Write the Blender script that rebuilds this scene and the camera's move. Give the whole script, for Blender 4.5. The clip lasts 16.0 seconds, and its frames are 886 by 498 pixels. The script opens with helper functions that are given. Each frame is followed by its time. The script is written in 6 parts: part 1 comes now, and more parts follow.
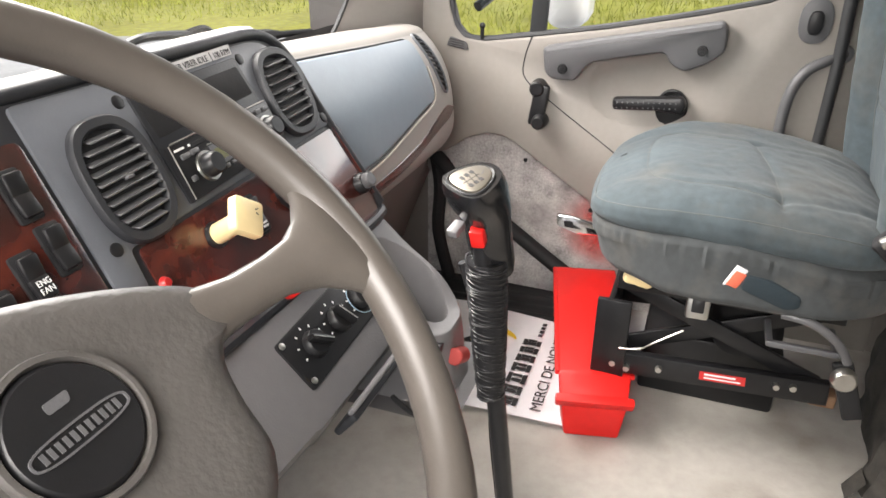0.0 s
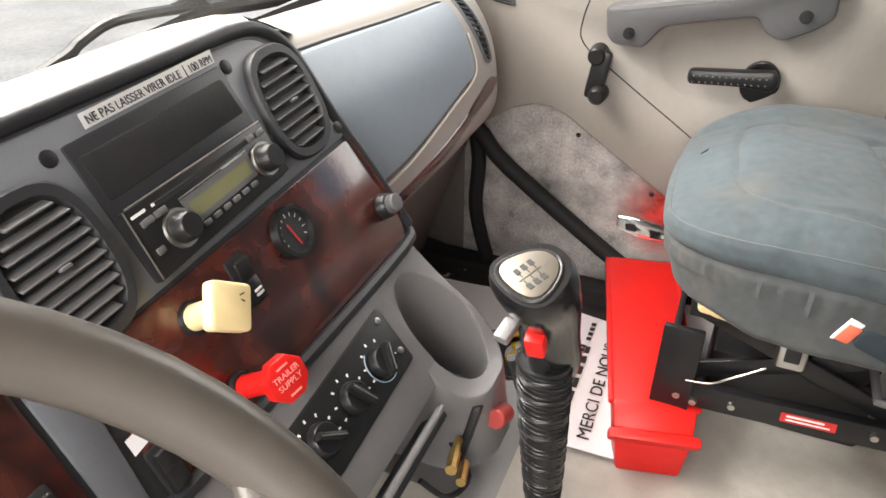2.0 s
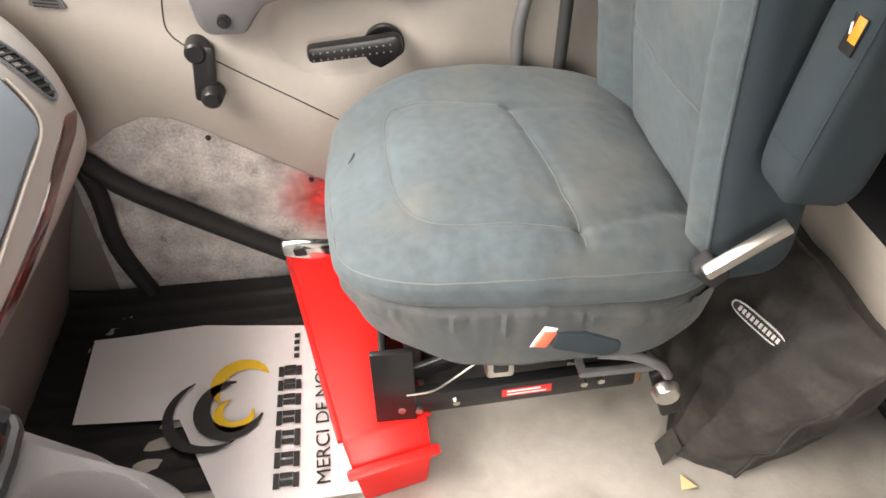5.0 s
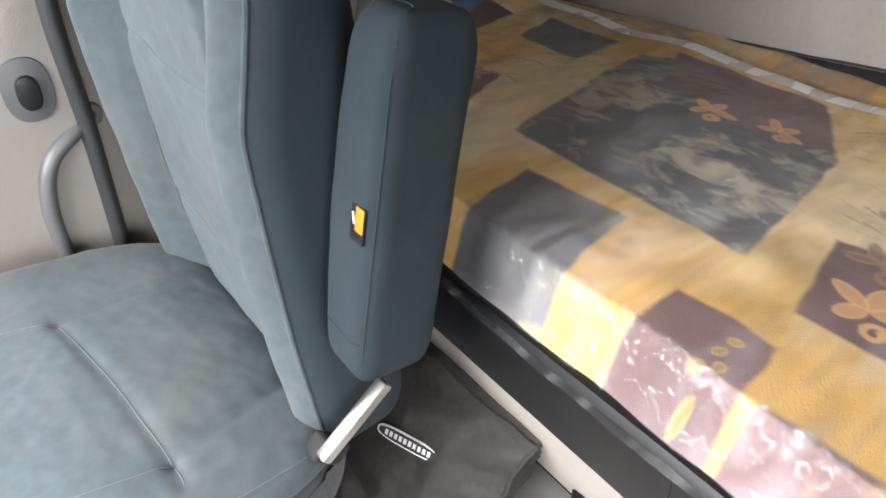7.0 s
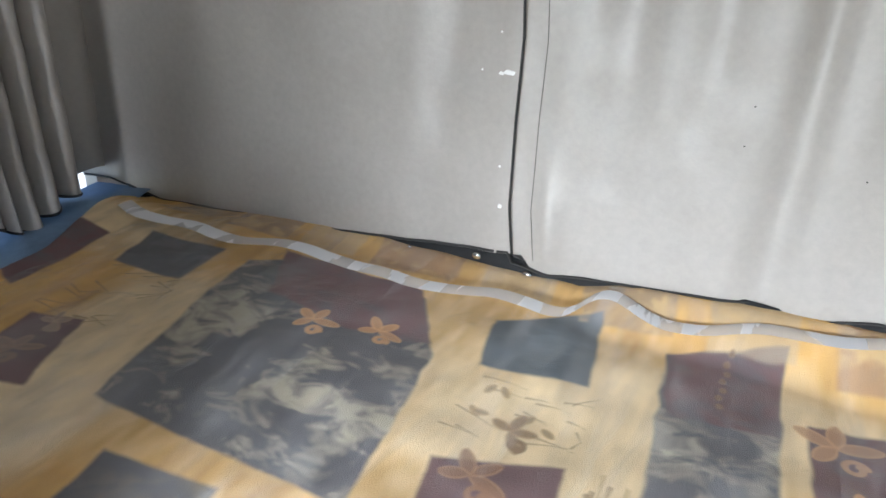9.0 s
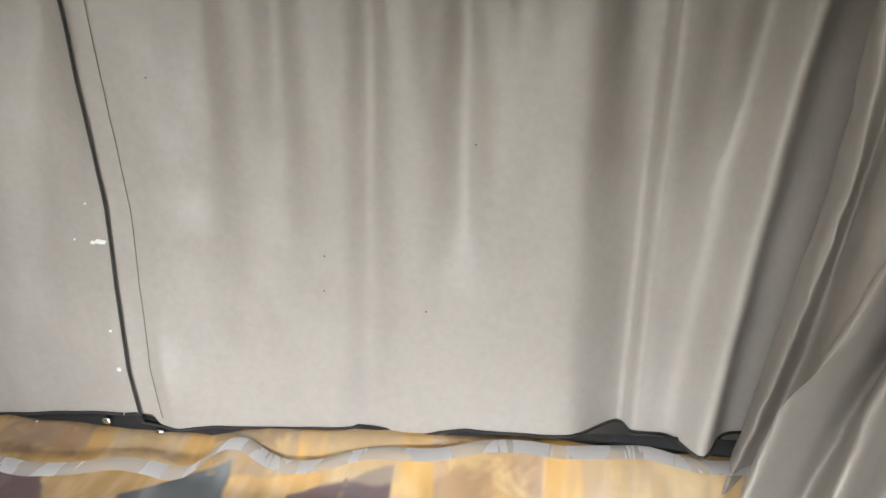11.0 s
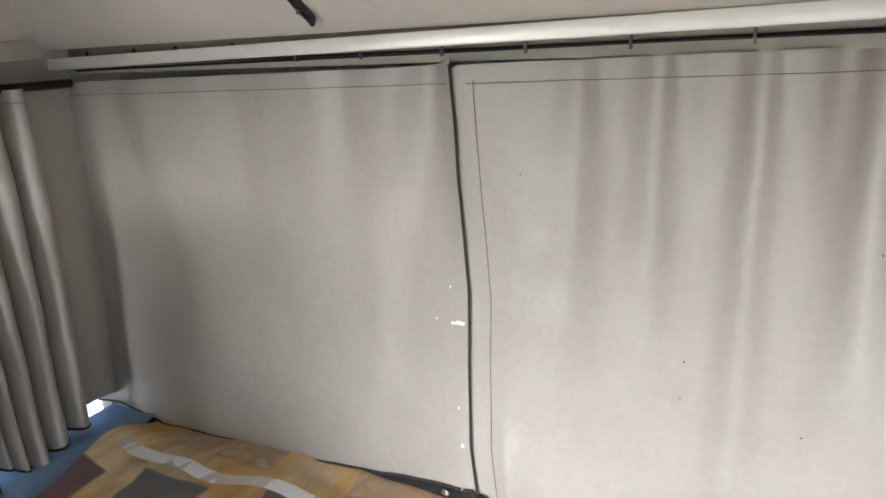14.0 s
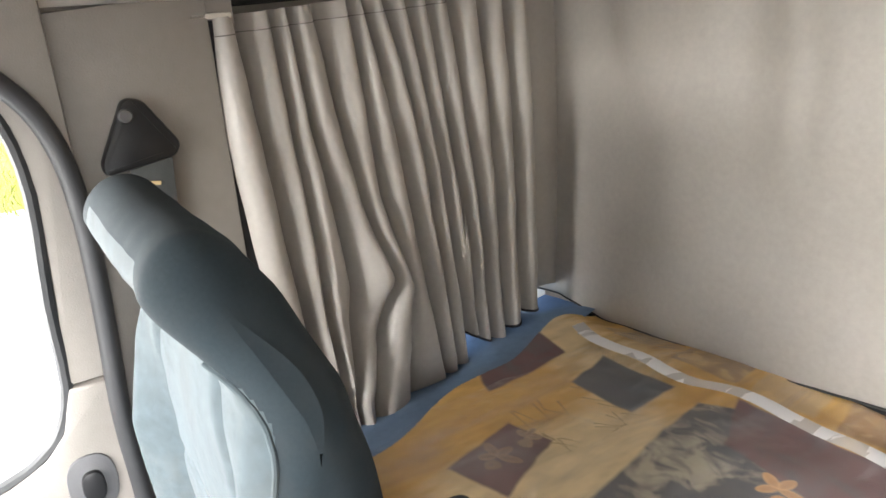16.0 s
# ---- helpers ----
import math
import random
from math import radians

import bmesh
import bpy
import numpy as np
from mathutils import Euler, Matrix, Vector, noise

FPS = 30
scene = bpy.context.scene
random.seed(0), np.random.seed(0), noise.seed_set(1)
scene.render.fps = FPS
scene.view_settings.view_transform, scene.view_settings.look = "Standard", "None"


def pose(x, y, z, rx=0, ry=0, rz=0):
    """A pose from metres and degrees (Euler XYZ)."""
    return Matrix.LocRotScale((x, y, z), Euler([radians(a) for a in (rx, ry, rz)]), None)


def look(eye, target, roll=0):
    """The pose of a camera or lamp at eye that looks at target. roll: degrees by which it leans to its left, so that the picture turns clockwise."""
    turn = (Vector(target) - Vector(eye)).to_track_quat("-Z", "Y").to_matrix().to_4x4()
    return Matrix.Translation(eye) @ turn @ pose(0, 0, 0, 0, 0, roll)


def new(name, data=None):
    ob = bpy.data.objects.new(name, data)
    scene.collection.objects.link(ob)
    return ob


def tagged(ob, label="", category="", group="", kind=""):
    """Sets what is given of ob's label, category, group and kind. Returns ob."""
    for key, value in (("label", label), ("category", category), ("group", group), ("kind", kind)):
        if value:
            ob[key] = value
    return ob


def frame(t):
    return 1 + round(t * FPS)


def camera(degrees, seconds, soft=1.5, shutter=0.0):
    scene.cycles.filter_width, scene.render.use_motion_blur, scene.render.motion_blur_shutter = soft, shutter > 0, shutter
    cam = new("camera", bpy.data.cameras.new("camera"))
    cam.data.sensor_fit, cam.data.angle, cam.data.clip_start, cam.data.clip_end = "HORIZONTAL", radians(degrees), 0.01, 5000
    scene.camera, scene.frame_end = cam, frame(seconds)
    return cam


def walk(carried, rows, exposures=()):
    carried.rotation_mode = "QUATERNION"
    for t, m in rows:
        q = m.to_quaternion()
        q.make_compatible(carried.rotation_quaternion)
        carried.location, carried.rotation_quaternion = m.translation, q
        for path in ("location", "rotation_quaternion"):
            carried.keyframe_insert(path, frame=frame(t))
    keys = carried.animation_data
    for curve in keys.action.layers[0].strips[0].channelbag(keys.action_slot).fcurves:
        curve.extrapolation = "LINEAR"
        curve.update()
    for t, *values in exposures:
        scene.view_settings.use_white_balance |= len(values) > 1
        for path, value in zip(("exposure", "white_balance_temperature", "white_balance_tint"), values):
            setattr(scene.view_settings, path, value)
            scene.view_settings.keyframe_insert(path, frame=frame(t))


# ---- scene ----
from mathutils.bvhtree import BVHTree

PATH = [
    (0.0, -.849, .205, 1.034, -69.8, -25.7, .4), (0.5, -.814, .2, 1.094, -68.9, -27.1, .5),
    (1.0, -.753, .222, 1.094, -67.7, -28.5, .3), (1.5, -.667, .274, 1.093, -67.0, -30.4, .1),
    (2.0, -.588, .317, 1.088, -66.8, -32.5, -.1), (2.5, -.499, .359, 1.08, -67.1, -34.7, -.3),
    (3.0, -.447, .401, 1.067, -69.9, -36.6, -.3), (3.2, -.436, .399, 1.068, -71.7, -37.2, -.3),
    (5.3, -.244, .287, 1.191, -100.7, -41.3, -.6), (5.5, -.223, .276, 1.193, -103.6, -40.9, -.4),
    (6.0, -.195, .243, 1.197, -110.9, -39.9, .2), (6.5, -.172, .197, 1.218, -119.2, -38.5, .2),
    (7.0, -.152, .124, 1.246, -128.9, -36.7, 1.2), (7.5, -.133, .061, 1.273, -136.7, -34.8, 2.3),
    (8.0, -.132, .004, 1.29, -143.1, -32.3, 2.1), (8.5, -.154, -.038, 1.3, -148.9, -28.9, 2.2),
    (9.0, -.196, -.072, 1.347, -154.0, -26.3, 2.2), (9.5, -.256, -.111, 1.396, -158.6, -25.0, 1.7),
    (10.0, -.346, -.149, 1.448, -163.5, -24.3, .8), (10.2, -.372, -.158, 1.471, -167.6, -23.9, 1.3),
    (12.3, -.493, -.158, 1.505, -173.4, -16.6, 1.0), (12.5, -.468, -.149, 1.514, -172.7, -16.4, 1.5),
    (13.0, -.443, -.152, 1.524, -167.1, -15.1, 1.9), (13.5, -.428, -.152, 1.511, -157.5, -13.4, 1.9),
    (14.0, -.333, -.153, 1.523, -148.8, -15.2, -2.1), (14.5, -.287, -.123, 1.511, -140.6, -15.5, -2.9),
    (15.0, -.225, -.087, 1.495, -131.9, -16.8, -3.5), (15.5, -.145, -.03, 1.475, -127.5, -18.1, -2.9),
    (16.0, -.095, .02, 1.45, -122.3, -19.0, -4.0),
]


def aim(x, y, z, yaw, pitch, roll):
    a, p = radians(yaw), radians(pitch)
    ahead = Vector((-math.sin(a) * math.cos(p), math.cos(a) * math.cos(p), math.sin(p)))
    return look((x, y, z), Vector((x, y, z)) + ahead, roll)


EV = 0.25
cam = camera(64.0, 16.0, soft=1.6)
walk(cam, [(r[0], aim(*r[1:])) for r in PATH],
     [(0.0, EV - .2, 6700, 11), (1.5, EV - .25, 6800, 11), (3.0, EV - .08, 7000, 11), (5.5, EV + .12, 7100, 13), (6.0, EV + .15, 7000, 13), (6.4, EV + .2, 7000, 12), (7.2, EV + .5, 5800, 9), (8.0, EV + .65, 4700, 4),
      (8.7, EV + .82, 5200, 6), (9.3, EV + .75, 5950, 8), (12.5, EV + .78, 6200, 9), (14.5, EV + 1.2, 6100, 9), (15.5, EV + 1.4, 6250, 10), (16.0, EV + 1.4, 6400, 10)])

# ---- light ----
world = bpy.data.worlds.new("world")
scene.world = world
world.use_nodes = True
wn = world.node_tree.nodes
sky = wn.new("ShaderNodeTexSky")
sky.sky_type, sky.sun_disc, sky.sun_elevation, sky.sun_rotation = "NISHITA", False, radians(53), radians(180)
wn["Background"].inputs["Strength"].default_value = 0.15
world.node_tree.links.new(sky.outputs[0], wn["Background"].inputs["Color"])
sun_data = bpy.data.lights.new("sun", "SUN")
sun_data.energy, sun_data.angle, sun_data.color = 5.0, radians(4), (1, .95, .88)
sun = new("sun", sun_data)
sun.matrix_world = look((0, -.6 * 8, 8 * .8), (0, 0, 0))


def window_lamp(name, at, toward, size, watts, spread=180):
    """Sky light standing in a window's opening."""
    d = bpy.data.lights.new(name, "AREA")
    d.shape, d.size, d.size_y, d.energy, d.color = "RECTANGLE", size[0], size[1], watts, (1, .965, .93)
    d.spread = radians(spread)
    ob = new(name, d)
    ob.matrix_world = look(at, toward)
    return ob


window_lamp("windshield_sky", (.16, 1.32, 1.55), (.17, 0, .48), (1.3, .7), 50, 116)
window_lamp("passenger_window_sky", (1.05, .42, 1.14), (.0, .0, .78), (.8, .55), 7)
# the driver's door stands open behind the viewer
window_lamp("doorway_sky", (-1.06, .42, 1.05), (.25, .47, .22), (.7, .8), 9, 76)

# ---- helpers ----
AXX, AXY, AXZ = Vector((1, 0, 0)), Vector((0, 1, 0)), Vector((0, 0, 1))


def thing(name, at, label, category, group="", kind=""):
    ob = new(name)
    ob.location = at
    ob.empty_display_size = .05
    return tagged(ob, label, category, group, kind)


def part(name, bm, material, parent=None, label="", smooth=40):
    me = bpy.data.meshes.new(name)
    bmesh.ops.recalc_face_normals(bm, faces=bm.faces)
    bm.to_mesh(me)
    bm.free()
    for m in material if isinstance(material, (list, tuple)) else (material,):
        me.materials.append(m)
    if smooth:
        me.polygons.foreach_set("use_smooth", [True] * len(me.polygons))
        me.set_sharp_from_angle(angle=radians(smooth))
    ob = new(name, me)
    if parent is not None:
        ob.parent = parent
        if parent.type == "EMPTY":
            ob.matrix_parent_inverse = Matrix.Translation(-parent.location)
    if label:
        ob["label"] = label
    return ob


def frame_of(origin, right, up):
    """A frame whose local x, y, z are right, up and right x up."""
    r = Vector(right).normalized()
    n = r.cross(Vector(up)).normalized()
    u = n.cross(r)
    return Matrix.Translation(origin) @ Matrix((r, u, n)).transposed().to_4x4()


def add(bm, other, m=None):
    if m is not None:
        bmesh.ops.transform(other, matrix=m, verts=other.verts)
    me = bpy.data.meshes.new("join")
    other.to_mesh(me)
    other.free()
    bm.from_mesh(me)
    bpy.data.meshes.remove(me)
    return bm


def rbox(size, center=(0, 0, 0), turn=(0, 0, 0), bevel=.004, segs=2, m=None):
    bm = bmesh.new()
    bmesh.ops.create_cube(bm, size=1)
    bmesh.ops.scale(bm, vec=size, verts=bm.verts)
    if bevel:
        bmesh.ops.bevel(bm, geom=bm.edges[:], offset=min(bevel, min(size) * .48), segments=segs, profile=.5, affect="EDGES")
    bmesh.ops.transform(bm, matrix=pose(*center, *turn), verts=bm.verts)
    if m is not None:
        bmesh.ops.transform(bm, matrix=m, verts=bm.verts)
    return bm


def loft(rings, cap=True, closed=False):
    bm = bmesh.new()
    rows = [[bm.verts.new(p) for p in ring] for ring in rings]
    n = len(rows[0])
    pairs = list(zip(rows, rows[1:])) + ([(rows[-1], rows[0])] if closed else [])
    for a, b in pairs:
        for i in range(n):
            bm.faces.new((a[i], a[(i + 1) % n], b[(i + 1) % n], b[i]))
    if cap and not closed:
        bm.faces.new(rows[0][::-1])
        bm.faces.new(rows[-1])
    return bm


def sheet(rows):
    """A surface through rows of points."""
    bm = bmesh.new()
    vs = [[bm.verts.new(p) for p in r] for r in rows]
    for a, b in zip(vs, vs[1:]):
        for i in range(len(a) - 1):
            bm.faces.new((a[i], a[i + 1], b[i + 1], b[i]))
    return bm


def smooth_path(pts, n=6, closed=False):
    pts = [Vector(p) for p in pts]
    out = []
    count = len(pts) if closed else len(pts) - 1
    for i in range(count):
        p1, p2 = pts[i], pts[(i + 1) % len(pts)]
        p0 = pts[i - 1] if (i or closed) else p1
        p3 = pts[(i + 2) % len(pts)] if (closed or i + 2 < len(pts)) else p2
        for k in range(n):
            t = k / n
            out.append(.5 * (2 * p1 + (p2 - p0) * t + (2 * p0 - 5 * p1 + 4 * p2 - p3) * t * t + (3 * p1 - p0 - 3 * p2 + p3) * t ** 3))
    if not closed:
        out.append(pts[-1])
    return out


def tube(pts, r, seg=10, smooth=0, closed=False, flat=1.0):
    """A round bar along pts; r a number or one for each point; flat squeezes it."""
    pts = smooth_path(pts, smooth, closed) if smooth else [Vector(p) for p in pts]
    n = len(pts)
    rings, up = [], None
    for i, p in enumerate(pts):
        a = pts[i - 1] if (i or closed) else p
        b = pts[(i + 1) % n] if (closed or i < n - 1) else p
        d = (b - a).normalized()
        if up is None:
            up = d.orthogonal().normalized()
        up = (up - d * up.dot(d)).normalized()
        side = d.cross(up)
        rad = r if isinstance(r, (int, float)) else r[min(len(r) - 1, int(i * len(r) / n))]
        rings.append([p + up * rad * flat * math.cos(2 * math.pi * k / seg) + side * rad * math.sin(2 * math.pi * k / seg) for k in range(seg)])
    return loft(rings, closed=closed)


def cyl(p0, p1, r0, r1=None, seg=20, bevel=0.0):
    r1 = r0 if r1 is None else r1
    p0, p1 = Vector(p0), Vector(p1)
    d = (p1 - p0).normalized()
    u = d.orthogonal().normalized()
    v = d.cross(u)
    ring = lambda c, r: [c + (u * math.cos(2 * math.pi * k / seg) + v * math.sin(2 * math.pi * k / seg)) * r for k in range(seg)]
    if bevel:
        b = bevel
        return loft([ring(p0, r0 - b), ring(p0 + d * b, r0), ring(p1 - d * b, r1), ring(p1, r1 - b)])
    return loft([ring(p0, r0), ring(p1, r1)])


def ball(center, r, seg=14):
    bm = bmesh.new()
    bmesh.ops.create_uvsphere(bm, u_segments=seg, v_segments=max(6, seg // 2 + 1), radius=1)
    r = (r, r, r) if isinstance(r, (int, float)) else r
    bmesh.ops.transform(bm, matrix=Matrix.Translation(center) @ Matrix.Diagonal((*r, 1)), verts=bm.verts)
    return bm


def prism(poly, m, depth, bevel=.0, segs=2, base=0.0):
    """A polygon in the frame m, thickened along its normal from base to base + depth."""
    bm = bmesh.new()
    vs = [bm.verts.new((x, y, base)) for x, y in poly]
    face = bm.faces.new(vs)
    got = bmesh.ops.extrude_face_region(bm, geom=[face])
    bmesh.ops.translate(bm, vec=(0, 0, depth), verts=[v for v in got["geom"] if isinstance(v, bmesh.types.BMVert)])
    if bevel:
        top = [e for e in bm.edges if all(abs(v.co.z - base - depth) < 1e-6 for v in e.verts)]
        bmesh.ops.bevel(bm, geom=top, offset=bevel, segments=segs, profile=.5, affect="EDGES")
    bmesh.ops.transform(bm, matrix=m, verts=bm.verts)
    return bm


def round_poly(pts, r, n=5):
    """The corners of a polygon rounded off; r one radius or one each."""
    out = []
    k = len(pts)
    for i in range(k):
        rad = r if isinstance(r, (int, float)) else r[i]
        p, a, b = Vector(pts[i]), Vector(pts[i - 1]), Vector(pts[(i + 1) % k])
        if rad <= 0:
            out.append((p.x, p.y))
            continue
        da, db = (a - p), (b - p)
        ra = min(rad, da.length * .49, db.length * .49)
        s, e = p + da.normalized() * ra, p + db.normalized() * ra
        for j in range(n + 1):
            t = j / n
            q = s * (1 - t) ** 2 + p * 2 * t * (1 - t) + e * t * t
            out.append((q.x, q.y))
    return out


def oval(cx, cy, rx, ry, n=28, power=2.0):
    f = lambda v: math.copysign(abs(v) ** (2 / power), v)
    return [(cx + rx * f(math.cos(2 * math.pi * k / n)), cy + ry * f(math.sin(2 * math.pi * k / n))) for k in range(n)]


def ring_prism(outer, inner, m, depth, base=0.0, bevel=0.0):
    """A frame between two outlines of equal count."""
    rows = [[m @ Vector((x, y, base)) for x, y in outer], [m @ Vector((x, y, base + depth - bevel)) for x, y in outer]]
    if bevel:
        mix = lambda t: [m @ Vector((o[0] + (i[0] - o[0]) * t, o[1] + (i[1] - o[1]) * t, base + depth)) for o, i in zip(outer, inner)]
        rows += [mix(.2), mix(.8), [m @ Vector((x, y, base + depth - bevel)) for x, y in inner]]
    else:
        rows.append([m @ Vector((x, y, base + depth)) for x, y in inner])
    rows.append([m @ Vector((x, y, base)) for x, y in inner])
    return loft(rows, closed=True)


def cloth_reach(z):
    """How far round a seat back the front cloth reaches at a relative height."""
    return 1.16 - .12 * min(1, max(0, (z - .2) / .45)) - .4 * min(1, max(0, (z - .58) / .36))


def pillow(size, r, cuts=18, shape=None, m=None, sides=False):
    """A soft block with rounded edges of radius r; shape(p) moves its points."""
    bm = bmesh.new()
    bmesh.ops.create_cube(bm, size=2)
    bmesh.ops.subdivide_edges(bm, edges=bm.edges[:], cuts=cuts, use_grid_fill=True)
    if sides:
        bm.normal_update()
        for q in bm.faces:
            c = q.calc_center_median()
            t = abs(c.x) if q.normal.y > .9 else 2 - c.y if abs(q.normal.x) > .9 else 3
            q.material_index = int(t > cloth_reach(c.z))
    h = Vector(size) / 2
    r = (r, r, r) if isinstance(r, (int, float)) else r
    for v in bm.verts:
        p = Vector((v.co[i] * h[i] for i in range(3)))
        q = Vector((max(-h[i] + r[i], min(h[i] - r[i], p[i])) for i in range(3)))
        d = Vector(((p[i] - q[i]) / r[i] for i in range(3)))
        if d.length > 1e-9:
            k = max(abs(c) for c in d) / d.length
            d = d * k
        v.co = q + Vector((d[i] * r[i] for i in range(3)))
        if shape:
            v.co = shape(v.co)
    if m is not None:
        bmesh.ops.transform(bm, matrix=m, verts=bm.verts)
    return bm


def words(text, m, height, material, name="lettering", parent=None, width=None):
    """Raised lettering whose baseline starts at the matrix's origin."""
    c = bpy.data.curves.new(name, "FONT")
    c.body, c.size, c.extrude = text, height / .7, .0003
    ob = new(name, c)
    dg = bpy.context.evaluated_depsgraph_get()
    me = bpy.data.meshes.new_from_object(ob.evaluated_get(dg))
    bpy.data.objects.remove(ob)
    bpy.data.curves.remove(c)
    bm = bmesh.new()
    bm.from_mesh(me)
    bpy.data.meshes.remove(me)
    if width:
        w = max(v.co.x for v in bm.verts)
        bmesh.ops.scale(bm, vec=(width / w, 1, 1), verts=bm.verts)
    bmesh.ops.transform(bm, matrix=m, verts=bm.verts)
    return part(name, bm, material, parent, smooth=0)


# ---- materials ----
def mat(name, base, rough=.5, metal=0.0, vary=.15, grain=(9, 60), bump=.08, bump_scale=350.0, coat=0.0, sheen=0.0, rough_vary=.08, stains=None, spec=.5):
    m = bpy.data.materials.new(name)
    m.use_nodes = True
    nt = m.node_tree
    n, l = nt.nodes, nt.links
    b = n["Principled BSDF"]
    tc = n.new("ShaderNodeTexCoord")
    src = tc.outputs["Object"]
    big = n.new("ShaderNodeTexNoise")
    big.inputs["Scale"].default_value, big.inputs["Detail"].default_value = grain[0], 4
    fine = n.new("ShaderNodeTexNoise")
    fine.inputs["Scale"].default_value, fine.inputs["Detail"].default_value = grain[1], 3
    for t in (big, fine):
        l.new(src, t.inputs["Vector"])
    mix = n.new("ShaderNodeMix")
    mix.data_type = "FLOAT"
    mix.inputs[0].default_value = .45
    l.new(big.outputs["Fac"], mix.inputs[2])
    l.new(fine.outputs["Fac"], mix.inputs[3])
    ramp = n.new("ShaderNodeValToRGB")
    lo = tuple(c * (1 - vary) for c in base)
    hi = tuple(min(1, c * (1 + vary)) for c in base)
    ramp.color_ramp.elements[0].position, ramp.color_ramp.elements[0].color = .3, (*lo, 1)
    ramp.color_ramp.elements[1].position, ramp.color_ramp.elements[1].color = .7, (*hi, 1)
    l.new(mix.outputs[0], ramp.inputs[0])
    color = ramp.outputs[0]
    if stains:
        sc, amount, tint = stains
        st = n.new("ShaderNodeTexNoise")
        st.inputs["Scale"].default_value, st.inputs["Detail"].default_value, st.inputs["Roughness"].default_value = sc, 6, .65
        l.new(src, st.inputs["Vector"])
        sr = n.new("ShaderNodeValToRGB")
        sr.color_ramp.elements[0].position, sr.color_ramp.elements[1].position = .5, .72
        sr.color_ramp.elements[1].color = (amount, amount, amount, 1)
        l.new(st.outputs["Fac"], sr.inputs[0])
        mx = n.new("ShaderNodeMix")
        mx.data_type = "RGBA"
        l.new(sr.outputs[0], mx.inputs[0])
        l.new(color, mx.inputs[6])
        mx.inputs[7].default_value = (*tint, 1)
        color = mx.outputs[2]
    l.new(color, b.inputs["Base Color"])
    rr = n.new("ShaderNodeMapRange")
    rr.inputs["To Min"].default_value, rr.inputs["To Max"].default_value = max(.02, rough - rough_vary), min(1, rough + rough_vary)
    l.new(big.outputs["Fac"], rr.inputs["Value"])
    l.new(rr.outputs[0], b.inputs["Roughness"])
    b.inputs["Metallic"].default_value = metal
    b.inputs["Specular IOR Level"].default_value = spec
    b.inputs["Coat Weight"].default_value = coat
    b.inputs["Coat Roughness"].default_value = .12
    b.inputs["Sheen Weight"].default_value = sheen
    if bump:
        bn = n.new("ShaderNodeTexNoise")
        bn.inputs["Scale"].default_value, bn.inputs["Detail"].default_value = bump_scale, 2
        l.new(src, bn.inputs["Vector"])
        bu = n.new("ShaderNodeBump")
        bu.inputs["Strength"].default_value, bu.inputs["Distance"].default_value = bump, .002
        l.new(bn.outputs["Fac"], bu.inputs["Height"])
        l.new(bu.outputs[0], b.inputs["Normal"])
    return m


DOOR = mat("door_plastic", (.24, .22, .2), .48, bump=.22, bump_scale=420, vary=.06, stains=(5, .15, (.25, .22, .2)))
HANDLE_GREY = mat("handle_grey_plastic", (.09, .09, .094), .42, bump=.15, vary=.06)
BLACK = mat("black_plastic", (.012, .012, .013), .36, vary=.2, bump=.08, spec=.35)
BLACK_MATTE = mat("black_rubber", (.014, .014, .015), .7, vary=.25, bump=.2, spec=.3)
# grey with a little blue of the reflected sky in the base colour
BEZEL = mat("dash_bezel_plastic", (.108, .116, .13), .4, bump=.15, vary=.06)
BEZEL_DARK = mat("dash_edge_plastic", (.02, .021, .024), .42, bump=.15, vary=.1, spec=.4)
DASH = mat("dash_soft_plastic", (.33, .31, .29), .45, bump=.2, bump_scale=300, vary=.05)
DASH_LIGHT = mat("dash_top_plastic", (.25, .238, .222), .5, bump=.2, bump_scale=300, vary=.05)
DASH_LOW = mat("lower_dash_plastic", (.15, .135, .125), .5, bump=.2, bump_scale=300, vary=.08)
# the blue is the sky's reflection, mixed into the panel's colour
GLOVE = mat("glove_panel_plastic", (.225, .27, .315), .36, bump=.12, bump_scale=300, vary=.05)
PALE_CREAM = mat("cream_trim_highlight", (.6, .56, .5), .5, vary=.06)
CONSOLE = mat("console_grey_plastic", (.125, .122, .125), .42, bump=.18, bump_scale=300, vary=.06)
WHEEL = mat("steering_wheel_leather_plastic", (.066, .058, .051), .36, bump=.07, bump_scale=420, vary=.1)
WHEEL_DARK = mat("wheel_pad_vinyl", (.075, .07, .066), .38, bump=.4, bump_scale=170, vary=.1)
FABRIC = mat("seat_fabric", (.044, .06, .068), .88, sheen=.08, bump=.22, bump_scale=1400, vary=.34, grain=(6, 60), stains=(4.5, .6, (.088, .084, .074)))
FABRIC_SIDE = mat("seat_side_fabric", (.017, .026, .032), .9, spec=.3, bump=.22, bump_scale=1400, vary=.15, grain=(8, 300), stains=(9, .25, (.045, .045, .043)))
SKIRT = mat("seat_skirt_fabric", (.04, .045, .047), .9, sheen=.05, bump=.3, bump_scale=1200, vary=.25, grain=(7, 70), stains=(8, .5, (.11, .1, .085)))
STITCH = mat("grey_stitching", (.085, .092, .09), .8, vary=.1)
FLOOR = mat("floor_rubber", (.36, .34, .31), .45, bump=.25, bump_scale=120, vary=.14, grain=(4, 40), stains=(5, .6, (.11, .085, .06)))
MAT_BLACK = mat("floor_mat_rubber", (.014, .014, .015), .5, spec=.3, bump=.3, bump_scale=150, vary=.25)
